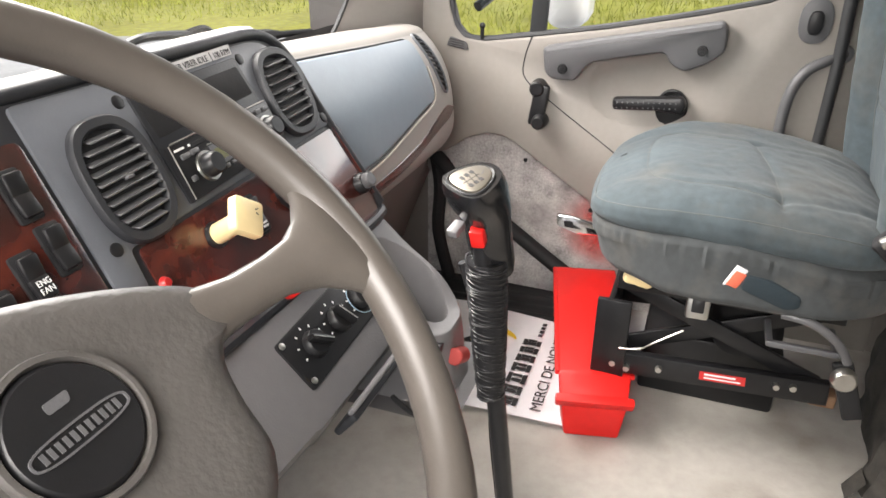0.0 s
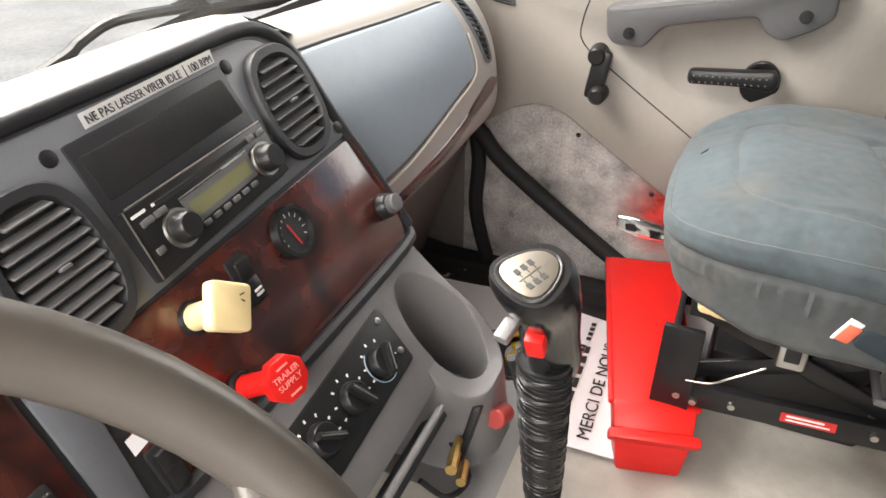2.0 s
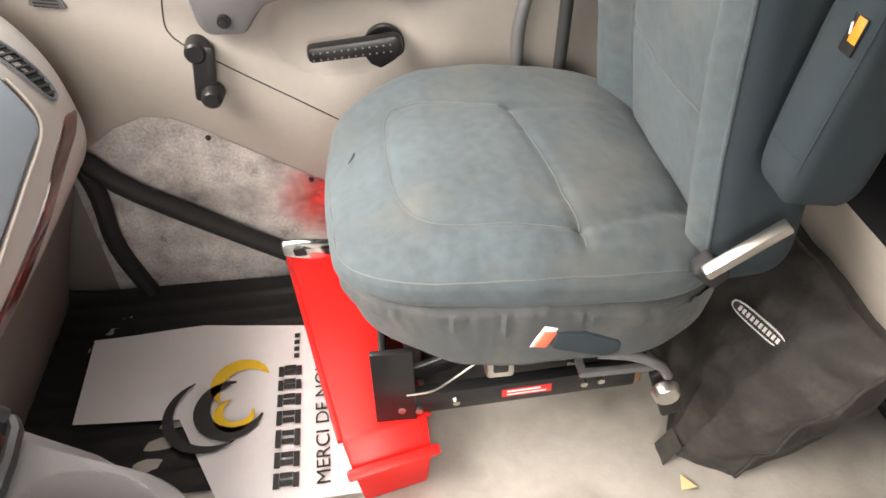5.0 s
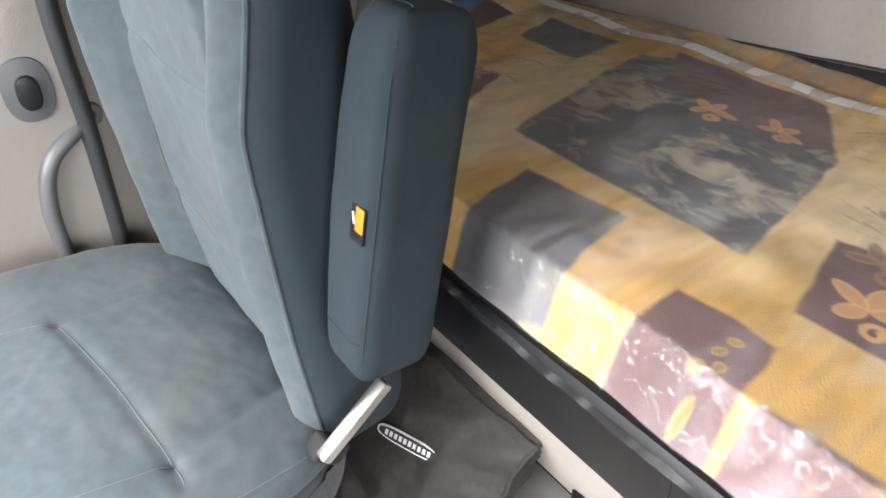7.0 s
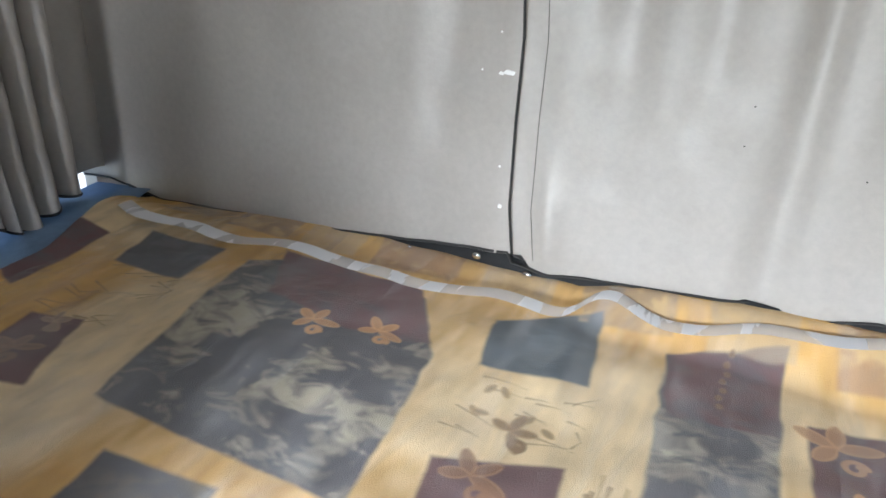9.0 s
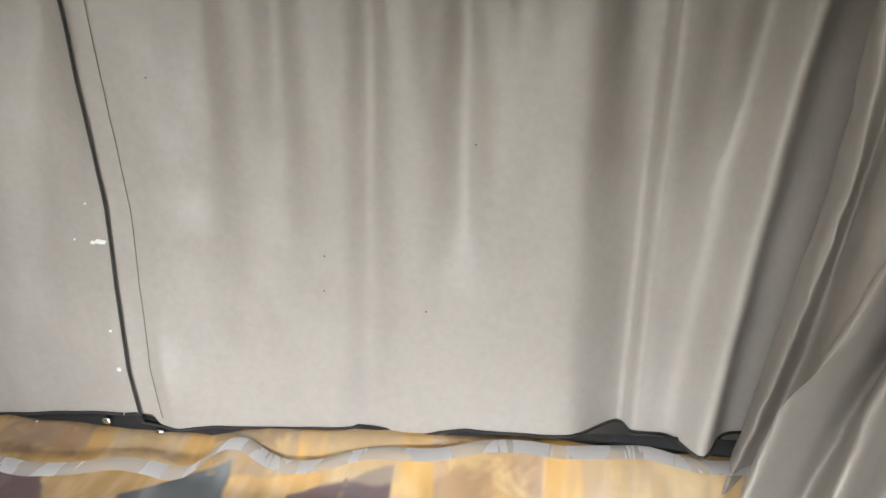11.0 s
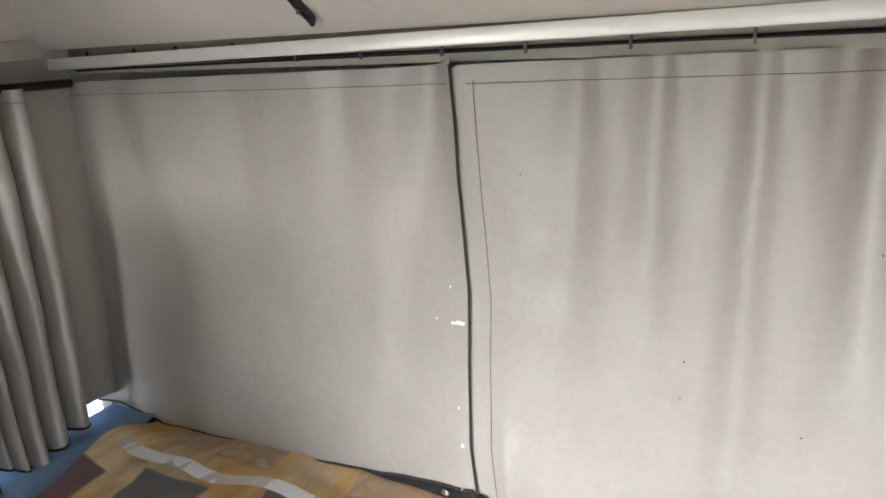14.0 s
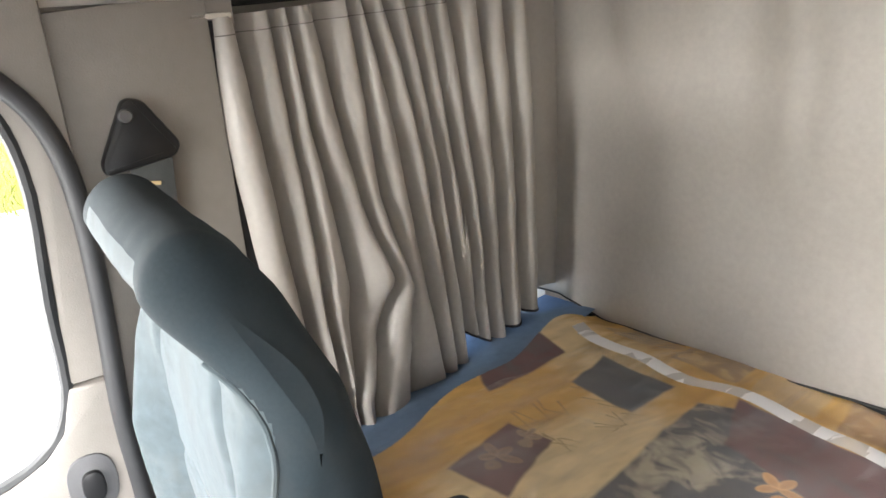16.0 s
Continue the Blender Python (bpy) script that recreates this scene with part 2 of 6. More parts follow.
KICK = mat("kick_panel_lining", (.37, .355, .345), .3, bump=.5, bump_scale=140, vary=.5, grain=(22, 160), stains=(5, .85, (.05, .047, .046)), coat=.5)
RED = mat("red_plastic", (.62, .012, .01), .4, bump=.1, vary=.08, spec=.4)
RED_DARK = mat("red_enamel", (.5, .02, .02), .35, vary=.1)
YELLOW_KNOB = mat("cream_plastic", (.78, .62, .33), .38, vary=.06, bump=.03)
PAPER = mat("white_paper", (.72, .72, .74), .6, vary=.03, bump=.02)
INK = mat("black_ink", (.012, .012, .013), .55, vary=.1, bump=0)
YELLOW_INK = mat("yellow_ink", (.75, .5, .02), .55, vary=.1, bump=0)
WHITE_INK = mat("white_ink", (.75, .75, .75), .5, vary=.05, bump=0)
LABEL = mat("label_tape", (.5, .5, .5), .45, vary=.05, bump=.02)
METAL_BLACK = mat("black_painted_steel", (.01, .01, .011), .34, vary=.3, bump=.1, bump_scale=90, spec=.35)
STEEL = mat("zinc_steel", (.5, .49, .46), .34, metal=1.0, vary=.15, bump=.05)
CHROME = mat("chrome", (.75, .75, .75), .14, metal=1.0, vary=.05, bump=0)
BAG = mat("black_bag_fabric", (.026, .024, .022), .75, bump=.4, bump_scale=500, vary=.35, grain=(10, 90), stains=(6, .7, (.1, .09, .075)))
CURTAIN = mat("curtain_vinyl", (.385, .36, .327), .4, bump=.12, bump_scale=220, vary=.09, grain=(3.5, 90), stains=(6, .35, (.31, .285, .255)), spec=.6)
CURTAIN_EDGE = mat("curtain_binding", (.03, .029, .028), .6, vary=.15)
BUNK_PANEL = mat("bunk_panel_vinyl", (.42, .385, .34), .55, bump=.2, bump_scale=200, vary=.06, stains=(7, .25, (.28, .25, .22)))
BUNK_RAIL = mat("bunk_rail_black", (.009, .0092, .01), .38, vary=.2, bump=.1, spec=.18)
HEADLINER = mat("headliner", (.6, .56, .51), .85, bump=.3, bump_scale=400, vary=.06)
ALU = mat("aluminium_strip", (.85, .84, .79), .38, metal=.35, vary=.05, bump=0)
SEAL = mat("rubber_seal", (.03, .031, .033), .5, vary=.15)
SHEET_BLUE = mat("blue_bed_sheet", (.13, .2, .31), .7, bump=.2, vary=.2)
ORANGE = mat("orange_plastic", (.55, .19, .015), .4, vary=.1)
LCD = mat("lcd_glass", (.17, .17, .09), .2, vary=.04, bump=0)
GAUGE_FACE = mat("gauge_face", (.035, .037, .04), .4, vary=.1, bump=0)
ASPHALT = mat("pale_gravel", (.5, .49, .47), .9, vary=.3, grain=(1.5, 20), bump=.4, bump_scale=30)
GRASS = mat("meadow_ground", (.3, .29, .05), .9, vary=.5, grain=(.3, 6), bump=.4, bump_scale=12)
WHITE_PAINT = mat("white_truck_paint", (.8, .8, .8), .25, vary=.03, bump=0, coat=.5)


def wood():
    m = mat("burl_wood_trim", (.1, .03, .018), .22, vary=.3, bump=0, coat=.7)
    nt = m.node_tree
    n, l = nt.nodes, nt.links
    tc, b = n["Texture Coordinate"], n["Principled BSDF"]
    w = n.new("ShaderNodeTexNoise")
    w.inputs["Scale"].default_value, w.inputs["Detail"].default_value, w.inputs["Distortion"].default_value = 20, 7, .7
    l.new(tc.outputs["Object"], w.inputs["Vector"])
    r = n.new("ShaderNodeValToRGB")
    e = r.color_ramp.elements
    e[0].position, e[0].color = .36, (.022, .007, .006, 1)
    e[1].position, e[1].color = .7, (.1, .02, .012, 1)
    mid = e.new(.5)
    mid.color = (.055, .012, .009, 1)
    l.new(w.outputs["Fac"], r.inputs[0])
    l.new(r.outputs[0], b.inputs["Base Color"])
    return m


WOOD = wood()


def clear(name, tint=(1, 1, 1), rough=.03, haze=0.0, wrinkle=0.0, scale=18, gloss=.04, power=5.0):
    """Thin clear sheet: it lets light through and shines by its angle."""
    m = bpy.data.materials.new(name)
    m.use_nodes = True
    nt = m.node_tree
    n, l = nt.nodes, nt.links
    n.remove(n["Principled BSDF"])
    tr, gl, mx, fr = n.new("ShaderNodeBsdfTransparent"), n.new("ShaderNodeBsdfGlossy"), n.new("ShaderNodeMixShader"), n.new("ShaderNodeLayerWeight")
    pw, ml = n.new("ShaderNodeMath"), n.new("ShaderNodeMath")
    pw.operation, ml.operation = "POWER", "MULTIPLY_ADD"
    pw.inputs[1].default_value, ml.inputs[1].default_value, ml.inputs[2].default_value = power, 1 - gloss, gloss
    tr.inputs[0].default_value = (*tint, 1)
    gl.inputs["Roughness"].default_value = rough
    if wrinkle:
        tc, no, bu = n.new("ShaderNodeTexCoord"), n.new("ShaderNodeTexNoise"), n.new("ShaderNodeBump")
        no.inputs["Scale"].default_value, no.inputs["Detail"].default_value, no.inputs["Distortion"].default_value = scale, 3, 1.2
        l.new(tc.outputs["Object"], no.inputs["Vector"])
        bu.inputs["Strength"].default_value, bu.inputs["Distance"].default_value = wrinkle, .02
        l.new(no.outputs["Fac"], bu.inputs["Height"])
        l.new(bu.outputs[0], gl.inputs["Normal"])
        l.new(bu.outputs[0], fr.inputs["Normal"])
    l.new(fr.outputs["Facing"], pw.inputs[0])
    l.new(pw.outputs[0], ml.inputs[0])
    l.new(ml.outputs[0], mx.inputs[0])
    l.new(tr.outputs[0], mx.inputs[1])
    l.new(gl.outputs[0], mx.inputs[2])
    last = mx.outputs[0]
    if haze:
        di, m2 = n.new("ShaderNodeBsdfDiffuse"), n.new("ShaderNodeMixShader")
        di.inputs[0].default_value = (.75, .76, .78, 1)
        tc2, cl, rp = n.new("ShaderNodeTexCoord"), n.new("ShaderNodeTexNoise"), n.new("ShaderNodeMapRange")
        cl.inputs["Scale"].default_value, cl.inputs["Detail"].default_value, cl.inputs["Distortion"].default_value = 5, 4, 1.2
        rp.inputs["From Min"].default_value, rp.inputs["From Max"].default_value = .46, .74
        rp.inputs["To Min"].default_value, rp.inputs["To Max"].default_value = haze * .25, haze * 2.6
        mp = n.new("ShaderNodeMapping")
        mp.inputs["Scale"].default_value, mp.inputs["Rotation"].default_value = (3.4, .7, 1), (0, 0, .8)
        l.new(tc2.outputs["Object"], mp.inputs["Vector"])
        l.new(mp.outputs[0], cl.inputs["Vector"])
        l.new(cl.outputs["Fac"], rp.inputs["Value"])
        l.new(rp.outputs[0], m2.inputs[0])
        l.new(last, m2.inputs[1])
        l.new(di.outputs[0], m2.inputs[2])
        last = m2.outputs[0]
    l.new(last, n["Material Output"].inputs["Surface"])
    return m


GLASS = clear("window_glass", (.95, .97, .96))
# haze mixes streaks of white into the film for the glare on it
FILM = clear("clear_plastic_film", (.97, .97, .97), .08, haze=.1, wrinkle=.3, scale=26, gloss=.004, power=4.6)
CRINKLE = clear("crumpled_film", (.97, .97, .97), .05, haze=.02, wrinkle=.35, scale=60, gloss=.045)
TAPE = clear("milky_film_seam", (.95, .95, .95), .2, haze=2.4, wrinkle=.3, scale=40)
CURTAIN_STITCH = mat("curtain_stitching", (.15, .14, .13), .7, vary=.1, bump=0)
RAIL_BACK = mat("rail_backing", (.38, .36, .3), .6, vary=.12)

# ---- the cab's shell ----
def grid(nx, ny, fn):
    return sheet([[fn(i / nx, j / ny) for i in range(nx + 1)] for j in range(ny + 1)])


def yz(pts, x, depth, bevel=.004, base=0.0):
    """An outline in y and z, thickened towards the cab's middle from the plane x."""
    m = Matrix(((0, 0, -1, x), (1, 0, 0, 0), (0, 1, 0, 0), (0, 0, 0, 1)))
    return prism(pts, m, depth, bevel, base=base)


def floor_at(u, v):
    x, y = -1.05 + 2.1 * u, -.72 + 1.77 * v
    w = noise.noise((x * 3, y * 3, 0)) * .003 + .0035 * max(0, math.sin(x * 9 + y * 21 + 2 * noise.noise((x * 2, y * 2, 3)))) ** 6 * (x > .15)
    return (x, y, w)


tagged(part("floor", grid(120, 100, floor_at), FLOOR), "worn grey rubber floor covering with dirt stains", "floor", kind="structure")
tagged(part("firewall", sheet([[(x, y, z) for x in (-1.05, -.35, .35, 1.05)] for y, z in ((1.03, -.002), (1.1, .1), (1.13, .35), (1.1, .77))]), MAT_BLACK),
       "black rubber lined firewall and toe board", "wall", kind="structure")
tagged(part("ceiling", rbox((2.3, 2.3, .04), (0, -.12, 1.74), bevel=.01), HEADLINER), "beige fabric headliner", "ceiling", kind="structure")
tagged(part("wall_back", rbox((2.4, .04, 1.8), (0, -1.22, .84), bevel=0), HEADLINER), "rear wall of the cab behind the curtain", "wall", kind="structure")
# side wall of the sleeper with a low vent opening behind the curtain
sleeper = rbox((.04, .92, .72), (1.16, -.75, .36), bevel=0)
for sz, ce in (((.04, .92, .7), (1.16, -.75, 1.39)), ((.04, .16, .36), (1.16, -1.13, .9)), ((.04, .3, .36), (1.16, -.44, .9))):
    add(sleeper, rbox(sz, ce, bevel=0))
tagged(part("wall_sleeper_right", sleeper, HEADLINER), "side wall of the sleeper with a low vent opening", "wall", kind="structure")
tagged(part("wall_sleeper_left", rbox((.04, .92, 1.8), (-1.16, -.75, .84), bevel=0), HEADLINER), "side wall of the sleeper", "wall", kind="structure")
# side wall between door and sleeper, with the belt anchor
tagged(part("wall_pillar_right", yz([(-.06, 0), (-.06, 1.42), (-.04, 1.47), (-.29, 1.49), (-.29, 0)][::-1], 1.03, .05), DOOR),
                "beige plastic pillar panel behind the door", "wall", kind="structure")
tagged(part("wall_pillar_left", rbox((.05, .36, 1.75), (-1.04, -.22, .86)), DOOR), "beige plastic pillar panel behind the door", "wall", kind="structure")
tagged(part("wall_return_right", rbox((.16, .04, 1.75), (1.07, -.31, .86), bevel=0), DOOR), "beige corner of the cab wall", "wall", kind="structure")
tagged(part("wall_return_left", rbox((.12, .04, 1.75), (-1.1, -.31, .86), bevel=0), DOOR), "beige corner of the cab wall", "wall", kind="structure")
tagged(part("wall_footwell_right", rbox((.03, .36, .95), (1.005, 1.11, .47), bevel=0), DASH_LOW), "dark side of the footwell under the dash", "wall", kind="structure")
# roof rails over the doors and the windshield
for s, nm in ((1, "right"), (-1, "left")):
    tagged(part("roof_rail_" + nm, rbox((.1, 1.35, .2), (s * 1.0, .36, 1.58), bevel=.03), HEADLINER), "beige roof trim over the door", "trim", kind="structure")
    tagged(part("windshield_pillar_" + nm, loft([[(s * x0, y0, z), (s * (x0 + .1), y0 - .045, z), (s * .99, y0 - .13, z), (s * 1.03, y0 - .08, z), (s * (x0 + .1), y0 + .03, z)] for x0, y0, z in ((.68, 1.09, .68), (.705, 1.075, .74), (.787, 1.045, .87), (.85, .95, 1.2), (.9, .85, 1.62))]), DASH), "beige windshield pillar trim", "trim", kind="structure")
# unseen trim, hung low and deep to keep light off the curtain's top
tagged(part("roof_front_shade", loft([[(x, y, z) for y, z in ((1.08, 1.72), (1.06, 1.62), (.9, 1.43), (.6, 1.385), (.5, 1.385), (.46, 1.43), (.42, 1.72))] for x in (-1.0, 1.0)]), HEADLINER), "beige trim above the windshield, deepened out of view to shade the curtain", "trim", kind="structure")
ws_edges = []
for s in (1, -1):
    ws_edges.append(tube([(s * .695, 1.07, .74), (s * .777, 1.04, .87), (s * .84, .945, 1.2), (s * .89, .845, 1.62)], .006, 6, 4))
ws = thing("window_1", (0, 1.2, .9), "clear windshield with a black rubber edge", "window", kind="structure")
pane = part("pane", sheet([[(x, 1.09 - .06 * x * x, .80), (x * 1.1, .96 - .05 * x * x, 1.64)] for x in (-.75, -.4, 0, .4, .75)]), GLASS, ws)
pane.visible_shadow = False
for e in ws_edges:
    part("rubber_edge", e, SEAL, ws)

# ---- passenger door ----
door = thing("door_1", (.97, .4, .2), "beige passenger door panel with grey grab handle", "door", kind="structure")
SILL = [(.93, .84), (.86, .84), (.85, .80), (.838, .758), (.812, .731), (.757, .725), (.64, .742), (.45, .772), (.25, .812), (.10, .848), (.05, .872), (.02, .905), (.0, .97)]
lower = [(-.052, .97), (-.055, .24), (.3, .235), (.40, .292), (.55, .388), (.655, .458), (.695, .478), (.74, .482), (.80, .462), (.86, .42), (.93, .40)]
door_panel = part("door_panel", yz(SILL + lower, 1.0, .05, .006), DOOR, door)
part("window_frame", yz([(-.078, .972), (.002, .972), (-.012, 1.1), (-.022, 1.25), (-.012, 1.34), (.03, 1.40), (.2, 1.45), (.62, 1.46), (.75, 1.42), (.862, .843), (.95, .843), (.84, 1.5), (-.078, 1.5)][::-1], .995, .04, .008), DOOR, door, "beige upper door frame")
part("glass_channel", tube([(.962, p[0], p[1] + .004) for p in SILL[2:]] + [(.962, -.004, 1.1), (.962, -.016, 1.25), (.962, -.004, 1.345), (.962, .03, 1.395), (.962, .2, 1.44), (.962, .62, 1.45), (.962, .755, 1.4), (.962, .84, .95)],
                              .009, 8, 3, closed=True), SEAL, door, "black rubber window channel")
part("division_bar", rbox((.02, .042, .75), (.968, .606, 1.11), (2.5, 0, 0), .006), SEAL, door, "black window division bar")
glass = part("pane", sheet([[(.985, .86, .72), (.985, -.02, .84)], [(.985, .7, 1.46), (.985, -.02, 1.46)]]), GLASS, door)
glass.visible_shadow = False
# groove between the door's front and main mouldings
part("groove", tube([(.951, .632, .745), (.951, .648, .69), (.951, .643, .637), (.951, .56, .575), (.951, .424, .484), (.951, .33, .42)], .002, 6, 4), BLACK_MATTE, door, "dark panel joint")
grab_o = [(.597, .726), (.590, .668), (.575, .650), (.512, .648), (.495, .672), (.475, .697), (.39, .716), (.306, .732), (.290, .705), (.258, .69), (.205, .715), (.174, .742), (.176, .79), (.186, .808), (.30, .785), (.44, .758)]
grab = part("grab_handle", yz(round_poly(grab_o, .012, 3)[::-1], .952, .04, .012), HANDLE_GREY, door, "grey plastic grab handle")
for y, z in ((.543, .678), (.224, .742)):
    part("bolt", add(cyl((.913, y, z), (.905, y, z), .0125, .011, 16), cyl((.906, y, z), (.9025, y, z), .007, .006, 6)), BLACK, grab, "black recessed bolt")
# hollow behind the inner handle, scooped out of the panel
scoop = part("scoop", ball((.928, .352, .632), (.046, .155, .105), 40), DOOR)
scoop_mod = door_panel.modifiers.new("hollow", "BOOLEAN")
scoop_mod.operation, scoop_mod.solver, scoop_mod.object = "DIFFERENCE", "EXACT", scoop
carved = bpy.data.meshes.new_from_object(door_panel.evaluated_get(bpy.context.evaluated_depsgraph_get()))
door_panel.modifiers.remove(scoop_mod)
bpy.data.objects.remove(scoop)
if len(carved.polygons) > len(door_panel.data.polygons):
    door_panel.data = carved
    carved.polygons.foreach_set("use_smooth", [True] * len(carved.polygons))
    carved.set_sharp_from_angle(angle=radians(50))
lever = part("inner_handle", yz(round_poly([(.415, .617), (.413, .586), (.30, .593), (.25, .588), (.238, .61), (.25, .633), (.30, .627)], .011, 3)[::-1], .934, .02, .009), BLACK, door, "black door opening lever")
for i in range(12):
    for j in (0, 1):
        part("stud", ball((.914, .402 - i * .0125, .594 + j * .013 + i * .0008), .002, 6), HANDLE_GREY, lever)
cup_ring = [(.952 - .008 * math.sin(a), .275 + .034 * math.cos(a), .596 + .044 * math.sin(a)) for a in (2 * math.pi * k / 32 for k in range(32))]
part("handle_bowl", add(tube(cup_ring, .0045, 8, closed=True), loft([[(.951 + d, .275 + .034 * r * math.cos(2 * math.pi * k / 24), .596 + .044 * r * math.sin(2 * math.pi * k / 24)) for k in range(24)] for r, d in ((1, 0), (.9, .001), (.4, .002))])), BLACK, door, "black round bowl behind the lever")
crank = part("window_crank", add(add(cyl((.95, .604, .622), (.908, .604, .622), .0215, .019, 20, .004), cyl((.935, .592, .54), (.892, .592, .54), .0215, .0185, 20, .005)),
                                 rbox((.018, .04, .11), (.922, .598, .58), (8, 0, 0), .008)), BLACK, door, "black window crank with two knobs")
part("lock_pin", add(cyl((.955, .765, .73), (.955, .765, .758), .005, .005, 10), ball((.955, .765, .763), .008, 10)), BLACK, door, "black lock pin")
esc = part("lock_plate", prism(oval(0, 0, .034, .048, 24, 2.5), frame_of((.95, .0, .815), (0, -1, 0), (0, 0, 1)) , .004, .002), HANDLE_GREY, door, "grey oval lock plate")
part("lock_lever", prism(oval(0, 0, .016, .026, 20, 2.5), frame_of((.946, .0, .812), (0, -1, 0), (0, 0, 1)), .008, .004), BLACK, esc)
vent_t = part("demister_vent", prism(round_poly([(-.03, -.006), (.03, -.016), (.026, .004), (-.02, .018)], .006), frame_of((.95, .83, .715), (0, -1, 0), (0, 0, 1)), .005, .002), HANDLE_GREY, door, "grey window demister outlet")
for i in range(4):
    part("slat", rbox((.003, .04, .0022), (.9445, .83, .706 + i * .006), (9, 0, 0), .0005), BLACK, vent_t)
# seal of the door opening and the pillar's hand rail
part("door_seal", tube([(.955, -.055, .3), (.955, -.062, .7), (.95, -.058, .9), (.95, -.066, 1.05), (.95, -.07, 1.2), (.95, -.058, 1.31), (.95, -.02, 1.385), (.95, .05, 1.43), (.95, .3, 1.465), (.95, .7, 1.47)], .014, 10, 5), SEAL, door, "thick grey rubber door seal")
hand = thing("grab_bar", (.97, -.04, .45), "dark grey curved grab bar on the door pillar", "handle")
part("bar", tube([(.98, -.075, .745), (.955, -.045, .735), (.945, .0, .705), (.94, .022, .655), (.94, .028, .58), (.945, .018, .5), (.96, -.01, .44), (.985, -.04, .42)], .0125, 12, 5), HANDLE_GREY, hand)
for y, z in ((-.075, .745), (-.04, .42)):
    part("foot", cyl((.985, y, z), (.972, y, z), .022, .018, 16), HANDLE_GREY, hand)
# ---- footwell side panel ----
def bounce_tint(name, base):
    """Bounced light as a thin see-through colour, broken up by grain."""
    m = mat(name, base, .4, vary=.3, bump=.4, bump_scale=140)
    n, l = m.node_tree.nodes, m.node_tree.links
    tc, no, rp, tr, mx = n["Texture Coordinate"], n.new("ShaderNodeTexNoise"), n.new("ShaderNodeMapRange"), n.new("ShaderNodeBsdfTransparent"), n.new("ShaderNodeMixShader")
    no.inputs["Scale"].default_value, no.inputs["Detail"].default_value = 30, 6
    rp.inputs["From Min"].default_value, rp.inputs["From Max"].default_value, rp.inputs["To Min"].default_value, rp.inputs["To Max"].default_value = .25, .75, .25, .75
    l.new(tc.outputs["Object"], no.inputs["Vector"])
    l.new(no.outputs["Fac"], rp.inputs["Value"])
    # fades out from the middle of the painted bounce
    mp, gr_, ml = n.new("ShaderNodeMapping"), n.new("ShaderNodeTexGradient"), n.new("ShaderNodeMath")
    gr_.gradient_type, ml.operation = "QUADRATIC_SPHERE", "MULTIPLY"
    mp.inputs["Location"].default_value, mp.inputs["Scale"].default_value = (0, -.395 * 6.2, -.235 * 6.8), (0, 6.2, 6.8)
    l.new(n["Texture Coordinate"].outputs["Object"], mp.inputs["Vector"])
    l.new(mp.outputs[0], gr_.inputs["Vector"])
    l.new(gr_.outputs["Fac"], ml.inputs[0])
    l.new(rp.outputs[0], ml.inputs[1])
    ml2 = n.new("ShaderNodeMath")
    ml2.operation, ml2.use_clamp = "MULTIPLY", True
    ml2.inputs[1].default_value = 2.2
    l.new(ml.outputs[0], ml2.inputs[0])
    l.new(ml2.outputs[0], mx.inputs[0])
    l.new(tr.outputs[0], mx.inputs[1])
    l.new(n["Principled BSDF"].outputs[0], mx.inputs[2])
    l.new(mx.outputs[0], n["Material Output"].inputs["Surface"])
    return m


BOUNCE_RED = bounce_tint("painted_red_bounce", (.6, .06, .05))
kick = thing("kick_panel", (.985, .6, 0), "scuffed grey lined glossy footwell side panel", "panel", kind="structure")
part("lining", yz([(.93, .0), (.93, .40), (.86, .42), (.80, .462), (.74, .482), (.695, .478), (.655, .458), (.40, .292), (.30, .2), (.25, .0)], 1.01, .022, 0), KICK, kick)
# red light thrown up by the storage box, painted on as colour
part("red_bounce", prism(round_poly([(.27, .10), (.45, .10), (.53, .2), (.55, .33), (.46, .325), (.40, .285), (.30, .195)], .01, 3), Matrix(((0, 0, -1, .9875), (1, 0, 0, 0), (0, 1, 0, 0), (0, 0, 0, 1))), .0006), BOUNCE_RED, kick, "faint red bounce of the storage box, painted onto the lining")
part("brace", add(tube([(.965, .90, .40), (.962, .872, .378), (.958, .80, .305), (.955, .53, .118), (.957, .43, .06)], .021, 10, 4, flat=1.0), tube([(.972, .90, .41), (.972, .885, .3), (.972, .89, .16), (.972, .85, .0)], .02, 8, 4)), BLACK_MATTE, kick, "black padded brace")
for y, z in ((.639, .408), (.449, .287), (.884, .108)):
    part("screw", ball((.985, y, z), (.004, .006, .006), 8), BLACK, kick)
clip = thing("seat_belt_tongue", (.65, .42, .38), "chrome seat belt tongue sticking out under the seat cushion", "buckle")
part("tongue", prism(round_poly([(-.055, .012), (-.05, -.014), (.0, -.026), (.05, -.02), (.05, .004), (-.02, .014)], .006), frame_of((.652, .425, .39), (.15, -1, -.12), (0, -.12, 1)), .012, .003), CHROME, clip)
part("strap", tube([(.655, .385, .384), (.665, .35, .38), (.68, .31, .375)], .012, 8, 4, flat=.25), BLACK_MATTE, clip, "black belt strap")
part("slot", prism(round_poly([(-.035, .002), (-.03, -.012), (-.01, -.012), (-.015, .004)], .004), frame_of((.6395, .425, .39), (.15, -1, -.12), (0, -.12, 1)), .002), BLACK, clip)
# ribbed black carpet edge of the footwell
fm = thing("footwell_mat", (.85, .75, 0), "black ribbed rubber footwell mat", "mat")
